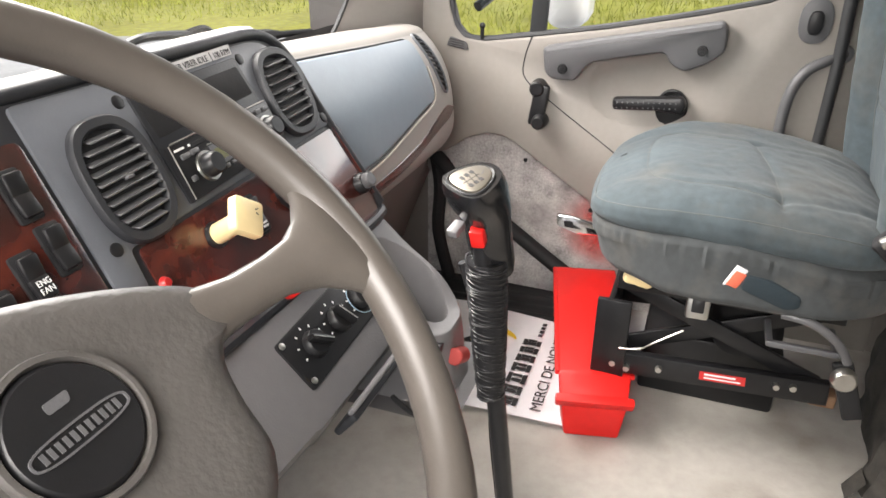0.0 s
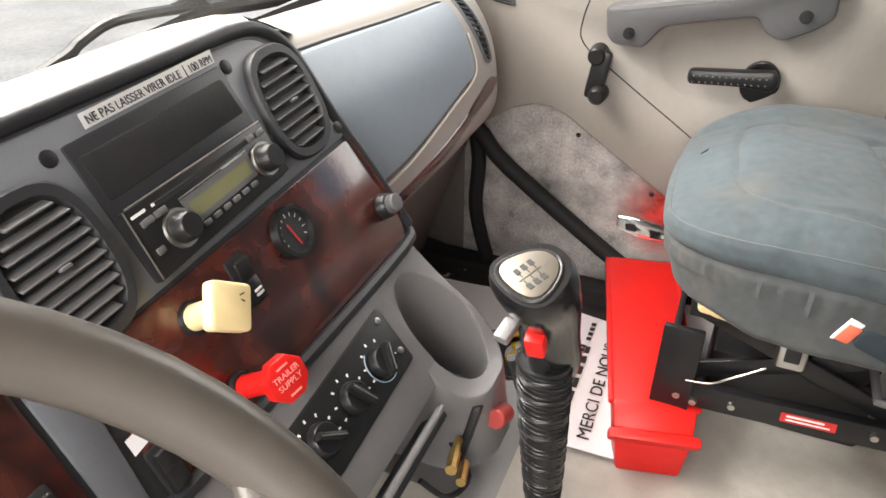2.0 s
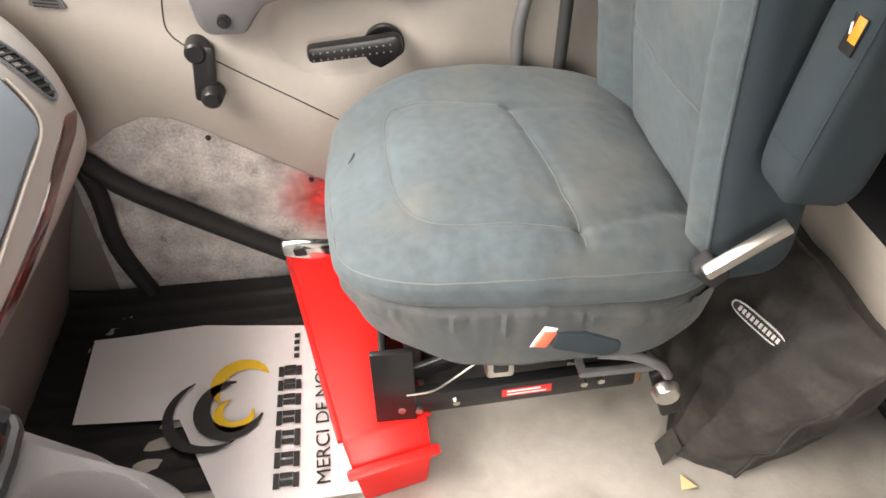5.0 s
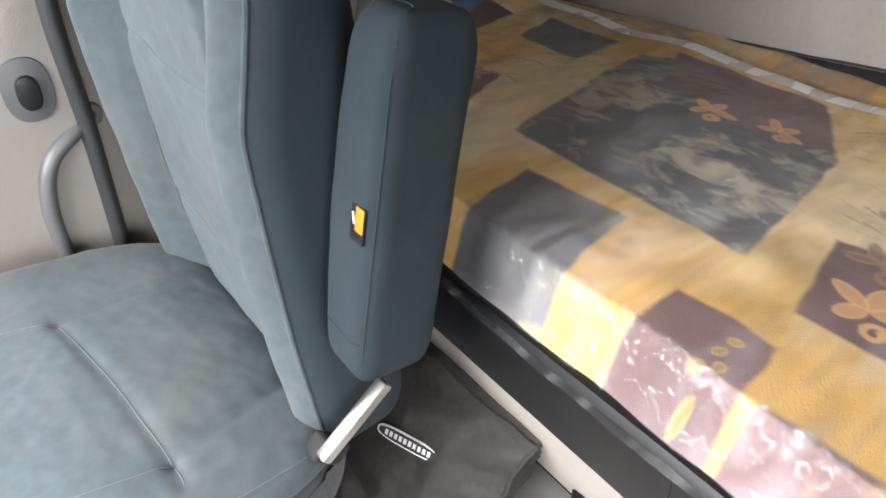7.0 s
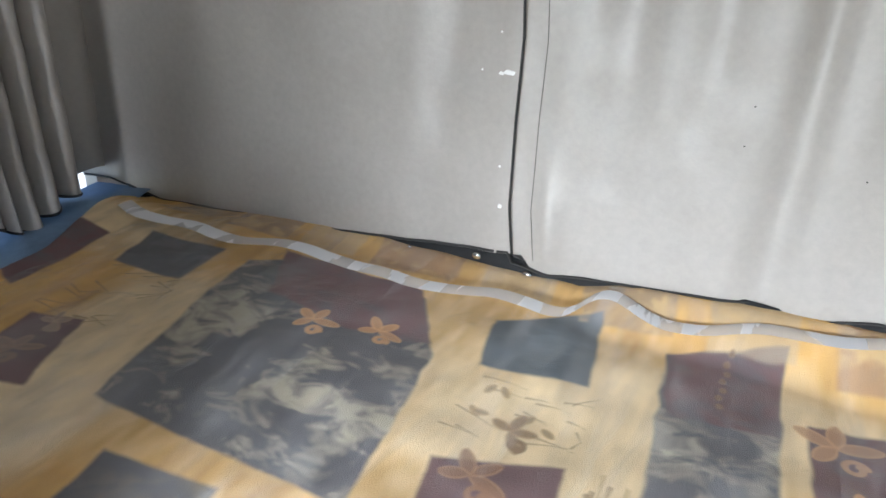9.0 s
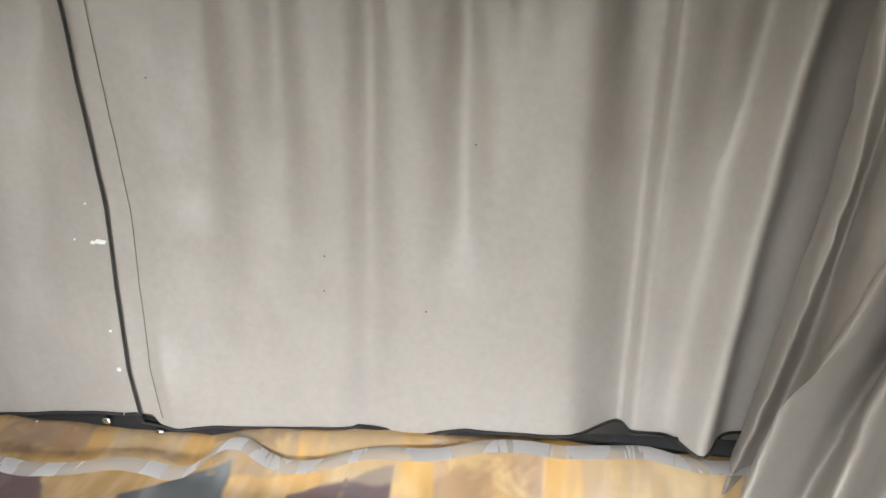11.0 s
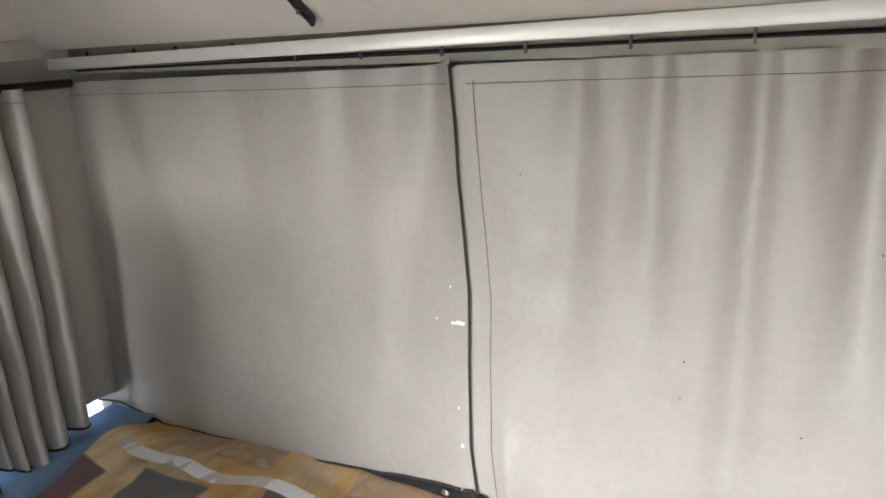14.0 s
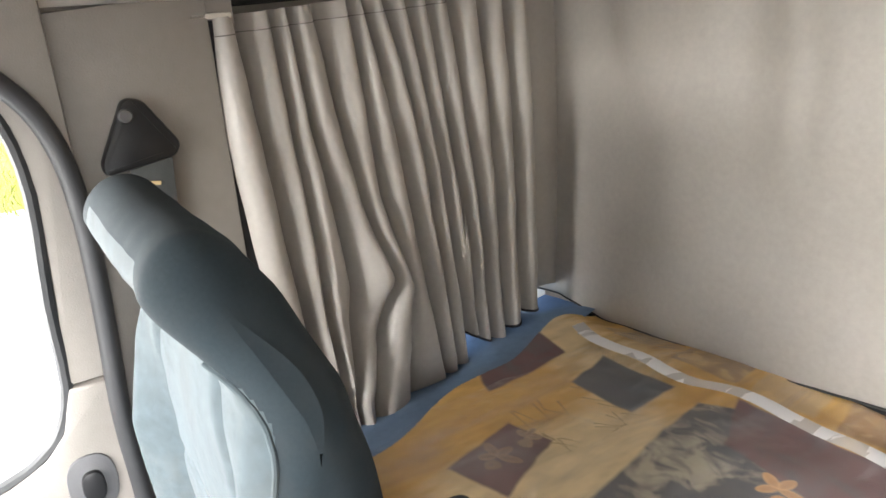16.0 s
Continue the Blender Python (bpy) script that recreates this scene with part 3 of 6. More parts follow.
part("mat", grid(90, 24, lambda u, v: (.44 + .54 * u, .40 + .66 * v, .003 + .004 * max(0, math.sin(u * 75 + v * 3)) + .1 * max(0, u - .86) + .12 * max(0, v - .87))), MAT_BLACK, fm)

# ---- dashboard ----
dash = thing("dashboard", (0, 1.0, .3), "grey truck dashboard with burl wood trim", "dashboard")
SU = Vector((0, .4472, .8944))
SF = frame_of((0, .775, .68), (1, 0, 0), SU)


def st(pts):
    """Points given by x and height on the stack's leaning face."""
    return [(x, (z - .68) / .8944) for x, z in pts]


def at_stack(x, z, w=0.0):
    return SF @ Vector((x, (z - .68) / .8944, w))


out = [(-.80, .866), (.07, .866), (.105, .863), (.13, .855), (.15, .84), (.163, .817), (.169, .79), (.178, .74), (.199, .66), (.221, .565), (.216, .543), (-.80, .543)]
part("stack_body", prism(round_poly(st(out)[::-1], .012, 3), SF, .16, .008, 3, base=-.162), BEZEL_DARK, dash, "dark rounded edge of the centre stack")
part("pod_rim", tube([at_stack(x - .004, z - .005, -.004) for x, z in out[1:-2]], .0095, 10, 3), BEZEL_DARK, dash, "dark rounded pod rim")
part("pod_rim", tube([at_stack(x, .861, -.004) for x in (-.8, -.3, .07)], .0095, 10), BEZEL_DARK, dash, "dark rounded pod rim")
face = [(-.318, .850), (.075, .850), (.1, .845), (.118, .834), (.131, .812), (.14, .782), (.153, .745), (.173, .706), (-.302, .688), (-.314, .556), (-.345, .556), (-.345, .850)]
part("stack_face", prism(round_poly(st(face)[::-1], .008, 3), SF, .0045, .002, base=-.002), BEZEL, dash, "grey plastic stack face, tinted blue for the sky it reflects")
burl = [(.172, .7), (.203, .576), (.192, .552), (-.296, .552), (-.292, .684)]
part("wood_panel", prism(round_poly(st(burl)[::-1], .008, 3), SF, .0035, .001, base=-.002), WOOD, dash, "glossy burl wood panel")
part("wood_panel", prism(round_poly(st([(-.352, .82), (-.352, .556), (-.6, .556), (-.6, .82)])[::-1], .01, 3), SF, .0035, .001, base=-.002), WOOD, dash, "glossy burl wood switch panel")
part("wood_edge", prism(st([(.176, .70), (.19, .70), (.214, .585), (.205, .58)])[::-1], SF, .006, .001, base=-.002), WOOD, dash)
for x, z in ((.034, .832), (.166, .718), (-.319, .694), (-.212, .826)):
    part("screw", prism(oval(x, (z - .68) / .8944, .0085, .0085, 14), SF, .002, .001, base=.002), BLACK, dash)


def vent(cx, cz, rx, rz, slats):
    cv = (cz - .68) / .8944
    v = part("air_vent", ring_prism(oval(cx, cv, rx + .014, rz + .016, 36, 2.7), oval(cx, cv, rx, rz, 36, 2.7), SF, .012, .0, .005), BEZEL_DARK, dash, "dark louvred air vent")
    part("backing", prism(oval(cx, cv, rx, rz, 36, 2.7), SF, .001, base=.0028), BLACK_MATTE, v)
    for i in range(slats):
        t = (i + .5) / slats * 2 - 1
        half = rx * (1 - abs(t) ** 2.7) ** (1 / 2.7) * .98
        part("slat", rbox((half * 2, .0022, .014), (0, 0, 0), (28, 0, 3), .0006, 1, SF @ Matrix.Translation((cx, cv + t * rz * .96, .0075))), HANDLE_GREY, v)
    part("slider", rbox((.012, .004, .006), (0, 0, 0), (0, 0, 0), .001, 1, SF @ Matrix.Translation((cx, cv, .014))), HANDLE_GREY, v)


vent(.1, .772, .042, .056, 8)
vent(-.262, .752, .042, .06, 10)
# storage bin and label
binf = [(-.198, .83), (.021, .836), (.034, .711), (-.191, .698)]
part("bin_frame", prism(round_poly(st(binf)[::-1], .004, 2), SF, .006, .001, base=.0), BEZEL_DARK, dash)
part("storage_bin", prism(round_poly(st([(-.19, .817), (.013, .824), (.02, .786), (-.186, .776)])[::-1], .003, 2), SF, .0012, .0006, base=.006), BLACK_MATTE, dash, "empty black storage slot")
lab = thing("instruction_label", at_stack(-.07, .84, .004), "grey embossed label strip stuck above the radio", "label")
part("strip", prism(st([(-.167, .847), (.02, .853), (.017, .84), (-.168, .834)])[::-1], SF, .0008, base=.0065), LABEL, lab)
lf = frame_of(at_stack(-.163, .8365, .0075), (1, .013, .026), SU)
words("NE PAS LAISSER VIRER IDLE", lf, .0085, INK, "lettering", lab, .128)
words("100 RPM", lf @ Matrix.Translation((.141, 0, 0)), .0085, INK, "lettering", lab, .037)
part("divider", rbox((.001, .013, .0006), (.1355, .004, 0), (0, 0, 0), 0, 1, lf), INK, lab)
# radio
rad = thing("car_radio", at_stack(-.08, .73, .0), "black car radio with two knobs and a small display", "radio")
part("body", prism(st([(-.188, .764), (.026, .771), (.032, .714), (-.19, .699)])[::-1], SF, .01, .002, base=.0055), BLACK, rad)
part("display", prism(round_poly(st([(-.122, .742), (-.023, .747), (-.024, .733), (-.119, .727)])[::-1], .001, 2), SF, .0012, base=.0155), LCD, rad, "unlit olive display")
part("display_bezel", ring_prism(st([(-.128, .748), (-.017, .753), (-.018, .728), (-.125, .722)])[::-1], st([(-.122, .742), (-.023, .747), (-.024, .733), (-.119, .727)])[::-1], SF, .0015, .0154), HANDLE_GREY, rad)
for x, z, r in ((-.143, .728, .0165), (.004, .737, .0165)):
    k = part("knob", cyl(at_stack(x, z, .0155), at_stack(x, z, .034), r, r * .86, 26, .002), BLACK, rad)
    part("knob_ring", cyl(at_stack(x, z, .0155), at_stack(x, z, .0185), r + .004, r + .003, 26), STEEL, rad)
for i in range(6):
    part("button", rbox((.011, .0055, .004), (0, 0, 0), (0, 0, 3), .0015, 2, SF @ Matrix.Translation((-.112 + i * .0165, (.7185 + i * .0008 - .68) / .8944, .0165))), HANDLE_GREY, rad)
for i, (x, z, w) in enumerate(((-.172, .748, .016), (-.154, .749, .016), (-.176, .722, .01), (.016, .762, .012), (-.002, .762, .012), (.024, .726, .008))):
    part("button", rbox((w, .007, .004), (0, 0, 0), (0, 0, 3), .0015, 2, SF @ Matrix.Translation((x, (z - .68) / .8944, .0165))), HANDLE_GREY, rad)
part("tape_slot", rbox((.15, .006, .002), (0, 0, 0), (0, 0, 2), .0005, 1, SF @ Matrix.Translation((-.08, (.7585 - .68) / .8944, .0158))), BLACK_MATTE, rad)
for x, z, w in ((-.176, .757, .018), (-.152, .7575, .014), (-.045, .7515, .03)):
    part("print", rbox((w, .003, .0004), (0, 0, 0), (0, 0, 2), 0, 1, SF @ Matrix.Translation((x, (z - .68) / .8944, .0158))), WHITE_INK, rad)
for pts in ([(-.1895, .764), (-.1905, .701)], [(-.126, .7235), (-.019, .729)], [(-.128, .7495), (-.017, .7545)], [(-.186, .7655), (.024, .772)]):
    part("silver_trim", tube([at_stack(x, z, .0157) for x, z in pts], .0009, 6), STEEL, rad, "thin silver trim line")
part("print", rbox((.022, .004, .0004), (0, 0, 0), (0, 0, 3), 0, 1, SF @ Matrix.Translation((-.035, (.751 - .68) / .8944, .0159))), LABEL, rad)
# air pressure gauge
gx, gz = -.004, .657
gau = thing("pressure_gauge", at_stack(gx, gz), "round black pressure gauge with a red needle", "gauge")
gv = (gz - .68) / .8944
part("bezel", ring_prism(oval(gx, gv, .0325, .0325, 32), oval(gx, gv, .0255, .0255, 32), SF, .013, .0, .004), BLACK, gau)
part("dial", prism(oval(gx, gv, .0255, .0255, 32), SF, .0015, base=.004), GAUGE_FACE, gau)
part("needle", rbox((.0028, .03, .001), (0, 0, 0), (0, 0, 14), .0004, 1, SF @ Matrix.Translation((gx - .001, gv - .003, .0075))), RED_DARK, gau, "red needle")
for i in range(11):
    a = radians(-120 + i * 24)
    part("tick", rbox((.0012, .005, .0004), (0, 0, 0), (0, 0, -math.degrees(a)), 0, 1, SF @ Matrix.Translation((gx + .021 * math.sin(a), gv + .021 * math.cos(a), .0058))), WHITE_INK, gau)


def rocker(name, label, x, z, w=.024, h=.05, text="", parent=None):
    v = (z - .68) / .8944
    s = thing(name, at_stack(x, z), label, "switch", "dash switches")
    part("surround", prism(round_poly([(x - w / 2, v - h / 2), (x + w / 2, v - h / 2), (x + w / 2, v + h / 2), (x - w / 2, v + h / 2)], .004, 3), SF, .004, .0015, base=.0008), BLACK_MATTE, s)
    m = SF @ Matrix.Translation((x, v, .007))
    part("rocker", add(rbox((w * .74, h * .44, .008), (0, h * .2, .0015), (10, 0, 0), .003, 2, m), rbox((w * .74, h * .44, .008), (0, -h * .2, .001), (-6, 0, 0), .003, 2, m)), BLACK, s)
    if text:
        for i, row in enumerate(text.split()):
            words(row, m @ pose(-w * .28, -h * .16 - i * h * .15, .0065, -6), h * .11, WHITE_INK, "lettering", s, w * .56)
    return s


gs = rocker("rocker_switch", "black rocker switch beside the gauge", -.098, .65, .03, .06)
for i in (0, 1):
    part("print", rbox((.012, .003, .0005), (-.098, (.65 - .68) / .8944 - .013 - i * .005, .0135), bevel=0, m=SF), WHITE_INK, gs)
rocker("rocker_switch", "black rocker switch with a white label above it", -.284, .573, .026, .052)
wl = thing("paper_label", at_stack(-.285, .608), "small white blank sticker on the wood panel", "label")
part("strip", prism(st([(-.302, .615), (-.268, .617), (-.269, .603), (-.302, .6)])[::-1], SF, .0008, base=.0015), PAPER, wl)
led = thing("warning_lamp", at_stack(-.285, .641), "small red warning lamp", "lamp")
part("lens", cyl(at_stack(-.285, .641, .0), at_stack(-.285, .641, .008), .0085, .006, 14, .001), RED_DARK, led)
for x, z, tx in ((-.418, .706, "ENG FAN"), (-.378, .72, ""), (-.46, .685, "FOG LAMP"), (-.385, .775, ""), (-.43, .60, ""), (-.385, .61, "ENG BRK"), (-.475, .60, "")):
    rocker("rocker_switch", "black rocker switch on the burl wood panel", x, z, .028, .056, tx)
# push-pull valve knobs
yk = thing("brake_valve_knob", at_stack(-.177, .655), "square cream push-pull brake valve knob", "knob")
part("stem", cyl(at_stack(-.177, .655, 0), at_stack(-.185, .662, .07), .014, .0125, 18), YELLOW_KNOB, yk)
part("collar", cyl(at_stack(-.177, .655, -.001), at_stack(-.177, .655, .007), .019, .017, 18), BLACK, yk)
cap = frame_of(at_stack(-.186, .662, .062), (.79, -.275, -.55), (.6, .35, .7))
part("cap", prism(round_poly([(-.023, -.023), (.023, -.023), (.023, .023), (-.023, .023)], .006, 4), cap, .013, .003), YELLOW_KNOB, yk)
part("mark", add(rbox((.006, .0012, .0006), (.011, .012, .0132), (0, 0, 30), 0, 1, cap), rbox((.0045, .0012, .0006), (.012, .006, .0132), (0, 0, -20), 0, 1, cap)), INK, yk)
rk = thing("trailer_valve_knob", at_stack(-.173, .574), "octagonal red trailer supply valve knob", "knob")
part("stem", cyl(at_stack(-.173, .574, 0), at_stack(-.172, .578, .07), .013, .0115, 18), RED, rk)
part("collar", cyl(at_stack(-.173, .574, -.001), at_stack(-.173, .574, .007), .018, .016, 18), BLACK, rk)
cap = frame_of(at_stack(-.172, .578, .062), (.97, -.2, .1), SU)
part("cap", prism([(.025 * math.cos(radians(22.5 + 45 * i)), .025 * math.sin(radians(22.5 + 45 * i))) for i in range(8)], cap, .013, .003), RED, rk)
PINK = mat("pale_red_print", (.85, .3, .28), .5, vary=.05, bump=0)
words("TRAILER", cap @ Matrix.Translation((-.0165, .003, .0132)), .0062, PINK, "lettering", rk, .033)
words("SUPPLY", cap @ Matrix.Translation((-.015, -.0065, .0132)), .0062, PINK, "lettering", rk, .03)
for yy in (.0145, -.0155):
    part("print", rbox((.014, .0022, .0005), (0, yy, .0133), (0, 0, 0), 0, 1, cap), PINK, rk)
li = thing("power_socket", at_stack(.176, .605), "round black power socket with a cap", "socket")
part("ring", cyl(at_stack(.176, .605, 0), at_stack(.176, .605, .016), .0185, .017, 22, .002), BLACK, li)
part("cap", cyl(at_stack(.176, .605, .014), at_stack(.174, .607, .03), .0135, .0125, 22, .002), HANDLE_GREY, li)

# passenger side of the dash: one rolled skin, bowed out in the middle and rounded off at the door
def ease(a, b, q):
    k = min(1, max(0, (q - a) / (b - a)))
    return k * k * (3 - 2 * k)


V2 = lambda y, z: Vector((y, z))


def dash_edges(x):
    g, s, e = ease(.2, .62, x), (x - .2) / .6, max(0, x - .79) / .16
    crease = V2(.897 - .028 * g + .13 * e * e, .797 - .036 * s - .012 * e * e)
    pipe = V2(.803 - .014 * g + .13 * e * e, .556 + .012 * s + .012 * e * e)
    return crease, pipe


def skin(x, t, lift=0.0):
    """The dash face: t runs from the top crease (0) over the lower edge (1) to the underside (2)."""
    def at(q):
        c, p = dash_edges(x)
        if q <= 1:
            m = (c + p) / 2 + V2(-.036, .03)
            return c * (1 - q) ** 2 + m * 2 * q * (1 - q) + p * q * q
        k = q - 1
        return p * (1 - k) ** 2 + (p + V2(-.012, -.066)) * 2 * k * (1 - k) + (p + V2(.06, -.115)) * k * k
    c = at(t)
    d = (at(t + .01) - at(t - .01)).normalized()
    return Vector((x, c.x + d.y * lift, c.y - d.x * lift))


XS = [.1 + .0365 * i for i in range(18)] + [.74 + .0182 * i for i in range(14)]
TOP = ((.0, .0), (.006, .006), (.016, .011), (.035, .0145), (.08, .012))
part("dash_top", sheet([[(x, dash_edges(x)[0].x + dy, dash_edges(x)[0].y + dz) for dy, dz in TOP] + [(x, max(1.05, dash_edges(x)[0].x + .11), dash_edges(x)[0].y - .002), (x, max(1.07, dash_edges(x)[0].x + .12), .6)] for x in XS]), DASH_LIGHT, dash, "pale padded dash top", 80)
part("dash_face", sheet([[skin(x, t / 12) for t in range(0, 25)] for x in XS]), DASH, dash, "beige rolled dash face", 80)
L_FACE = .255


def low_edge(x):
    """Where the panel ends below; the edge climbs towards the door."""
    return .96 - .2 * ease(.32, .7, x)


def glove_at(u, v):
    x = .12 + .585 * u
    bot = low_edge(x)
    t = .005 + (bot + .02) * v
    right = .69
    hx, hy, r = (right - .12) / 2 + .2, (bot - .03) / 2 * L_FACE, .028
    qx, qy = abs(x - (right - hx)) - hx + r, abs(t - (bot + .03) / 2) * L_FACE - hy + r
    d = math.hypot(max(qx, 0), max(qy, 0)) + min(max(qx, qy), 0) - r
    return skin(x, t, -.004 + .0115 * (1 - ease(-.007, .0, d)))


part("glove_panel", grid(130, 70, glove_at), GLOVE, dash, "grey smooth padded panel, coloured blue for the sky it reflects", 80)
rim = [(x, low_edge(x) + .006) for x in (.12, .2, .3, .4, .5, .58, .64)] + [(.668, .75), (.685, .7), (.691, .6), (.691, .4), (.691, .2), (.684, .09), (.665, .035)] + [(x, .026) for x in (.62, .5, .4, .3, .2, .12)]
part("glove_groove", tube([skin(x, t, .001) for x, t in rim], .002, 6, 4), BEZEL_DARK, dash, "dark joint round the panel")
# a thin cream bar paints the highlight along the panel's edge
part("cream_trim_highlight", tube([skin(x, t, .003) for x, t in [(x, low_edge(x) + .03) for x in (.12, .2, .3, .4, .5, .58, .64)] + [(.675, .772), (.695, .71), (.7, .6), (.7, .4)]], .0024, 8, 4), PALE_CREAM, dash, "cream line drawn for the highlight on the panel's edge")


def strip_at(u, v):
    x = .1 + .715 * u
    k = 1 - .35 * ease(.4, .9, u) - .6 * ease(.9, 1.0, u) ** 2
    t = 1.37 - .44 * ease(.33, .84, x) + (v - .5) * .28 * k
    return skin(x, t, -.002 + .005 * (1 - ease(.78, 1.0, abs(2 * v - 1))) * (1 - ease(.985, 1.0, u)))


part("wood_strip", grid(80, 12, strip_at), WOOD, dash, "burl wood strip", 80)
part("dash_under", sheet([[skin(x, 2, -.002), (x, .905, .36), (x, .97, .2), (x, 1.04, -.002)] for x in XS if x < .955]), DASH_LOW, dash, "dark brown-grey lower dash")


# side outlet lying in the rounded end of the dash
def outlet(a, b, lift):
    return skin(.75 - .014 * b + .018 * a, .37 - .35 * b + .03 * a, lift)


ov = oval(0, 0, 1, 1, 36, 2.8)
sv = part("side_vent", loft([[outlet(x * k, y * (1 + (k - 1) * .25), h) for x, y in ov] for k, h in ((1.35, -.003), (1.3, .003), (1.18, .0055), (1.04, .0045), (.98, .0))], cap=False), BEZEL, dash, "grey rim of the side air outlet")
part("outlet_back", loft([[outlet(x * k, y * k, .001) for x, y in ov] for k in (1.0, .5)]), BLACK_MATTE, sv, "dark outlet")
for i in range(11):
    b = -.88 + i * .176
    w = (1 - abs(b) ** 2.8) ** (1 / 2.8) * .98
    part("slat", loft([[outlet(w * q, b + o, h) for o, h in ((-.035, .0015), (-.02, .0045), (.02, .0045), (.035, .0015))] for q in (-1, -.3, .3, 1)]), BEZEL_DARK, sv)
# driver side and middle of the dash top
part("dash_top", sheet([[(x, .874, .861), (x, .886, .866), (x, .925, .863), (x, 1.0, .843), (x, 1.05, .827), (x, 1.07, .6)] for x in (-1.0, -.6, -.2, .06, .12)]), DASH_LIGHT, dash, "pale padded dash top")
part("dash_end", sheet([[(.12, y, z) for y, z in ((.886, .866), (.925, .863), (1.0, .843), (1.05, .827))], [(.17, y, z) for y, z in ((.89, .845), (.93, .845), (1.0, .83), (1.05, .815))], [(.26, y, z) for y, z in ((.912, .805), (.95, .81), (1.0, .808), (1.05, .797))]]), DASH_LIGHT, dash)

# ---- centre console ----
con = thing("centre_console", (-.05, .7, .3), "grey moulded console with a cup holder", "console")
HF = frame_of((.04, .685, .513), (1, 0, 0), (0, .7071, .7071))
hz = lambda x, z: (x - .04, (z - .513) / .7071)
prof = [(.74, .56), (.705, .541), (.69, .522), (.62, .452), (.605, .425), (.62, .395), (.7, .34), (.85, .3), (.95, .5)]
body_ = part("console_body", loft([[(x, y + dy, z) for y, z in prof] for x, dy in ((-.6, .02), (-.23, .0), (-.22, -.004), (.07, -.004), (.09, .0), (.2, .012), (.23, .04))]), CONSOLE, con)
part("stack_lip", tube([(-.6, .712, .548), (-.1, .704, .546), (.17, .704, .546), (.218, .718, .548)], .009, 8, 3), BEZEL_DARK, con, "dark lip under the stack")
hv = thing("heater_control_panel", (-.07, .66, .487), "black heater control panel with three knobs", "control panel")
part("plate", prism(round_poly([hz(-.197, .456), hz(.046, .464), hz(.056, .522), hz(-.197, .512)], .006, 3), HF, .005, .0015, base=.004), BLACK, hv)
for x, z in ((.040, .513), (.036, .479), (-.186, .463), (-.188, .507)):
    part("screw", prism(oval(*hz(x, z), .005, .005, 12), HF, .002, .0008, base=.009), STEEL, hv)
for i, x in enumerate((-.003, -.072, -.142)):
    c = hz(x, .487)
    kn = part("knob", cyl(HF @ Vector((*c, .009)), HF @ Vector((*c, .022)), .021, .019, 24, .002), BLACK, hv)
    part("pointer", rbox((.0016, .034, .001), (0, 0, .0072), (0, 0, 0), 0, 1, HF @ Matrix.Translation((*c, .027)) @ Matrix.Rotation(radians((-35, 20, 50)[i]), 4, "Z")), STEEL, kn)
    part("grip", rbox((.009, .04, .014), (0, 0, 0), (0, 0, (-35, 20, 50)[i]), .003, 2, HF @ Matrix.Translation((*c, .027))), BLACK, kn)
    for k in range(7):
        a = radians(-105 + k * 35)
        part("tick", rbox((.0025, .004, .0005), (0, 0, 0), (0, 0, -math.degrees(a)), 0, 1, HF @ Matrix.Translation((c[0] + .029 * math.sin(a), c[1] + .029 * math.cos(a), .0092))), WHITE_INK, hv)
    if i == 0:
        part("arc", tube([HF @ Vector((c[0] + .0255 * math.sin(radians(a)), c[1] + .0255 * math.cos(radians(a)), .0093)) for a in range(120, 331, 15)], .0008, 5), mat("blue_print", (.35, .5, .62), .5, bump=0), hv)
# cup holder moulded into the console: a round well sunk into its slope
def cup_at(u, v):
    x, y = -.0 + .245 * u, .5 + .235 * v
    soft = lambda a, b, q: (lambda k: k * k * (3 - 2 * k))(min(1, max(0, (q - a) / (b - a))))
    slope = y - .1685
    top = .5 * (slope + .394 + math.sqrt((slope - .394) ** 2 + .0004))
    arm = .016 * math.exp(-((x - .195) / .022) ** 2 - ((y - .6) / .05) ** 2)
    e = math.hypot((x - .132) / .0545, (y - .626) / .0625)
    z = top + arm + (.33 - top - arm) * (1 - soft(.9, 1.07, e))
    hx, hy, r = .088, .13, .075
    qx, qy = abs(x - .127) - hx + r, abs(y - .657) - hy + r
    d = math.hypot(max(qx, 0), max(qy, 0)) + min(max(qx, qy), 0) - r
    z += (.285 - z) * soft(-.014, .003, d)
    return (x, y, z)


part("cup_holder", grid(130, 125, cup_at), CONSOLE, con, "grey moulded cup holder")
part("cup_floor", cyl((.132, .626, .331), (.132, .626, .334), .04, .038, 28), BEZEL_DARK, con, "dark bottom of the cup holder")
V_TOOL = part("well", loft([[(.132 + .058 * k * math.cos(2 * math.pi * i / 32), .626 + .066 * k * math.sin(2 * math.pi * i / 32), z) for i in range(32)] for k, z in ((1, .3), (1, .7))]), CONSOLE)
well_mod = body_.modifiers.new("well", "BOOLEAN")
well_mod.operation, well_mod.solver, well_mod.object = "DIFFERENCE", "EXACT", V_TOOL
sunk = bpy.data.meshes.new_from_object(body_.evaluated_get(bpy.context.evaluated_depsgraph_get()))
body_.modifiers.remove(well_mod)
bpy.data.objects.remove(V_TOOL)
body_.data = sunk
sunk.polygons.foreach_set("use_smooth", [True] * len(sunk.polygons))
sunk.set_sharp_from_angle(angle=radians(40))
part("side_flap", rbox((.2, .012, .05), (-.085, .588, .405), (40, 0, 0), .004), BEZEL_DARK, con, "dark ash tray front")
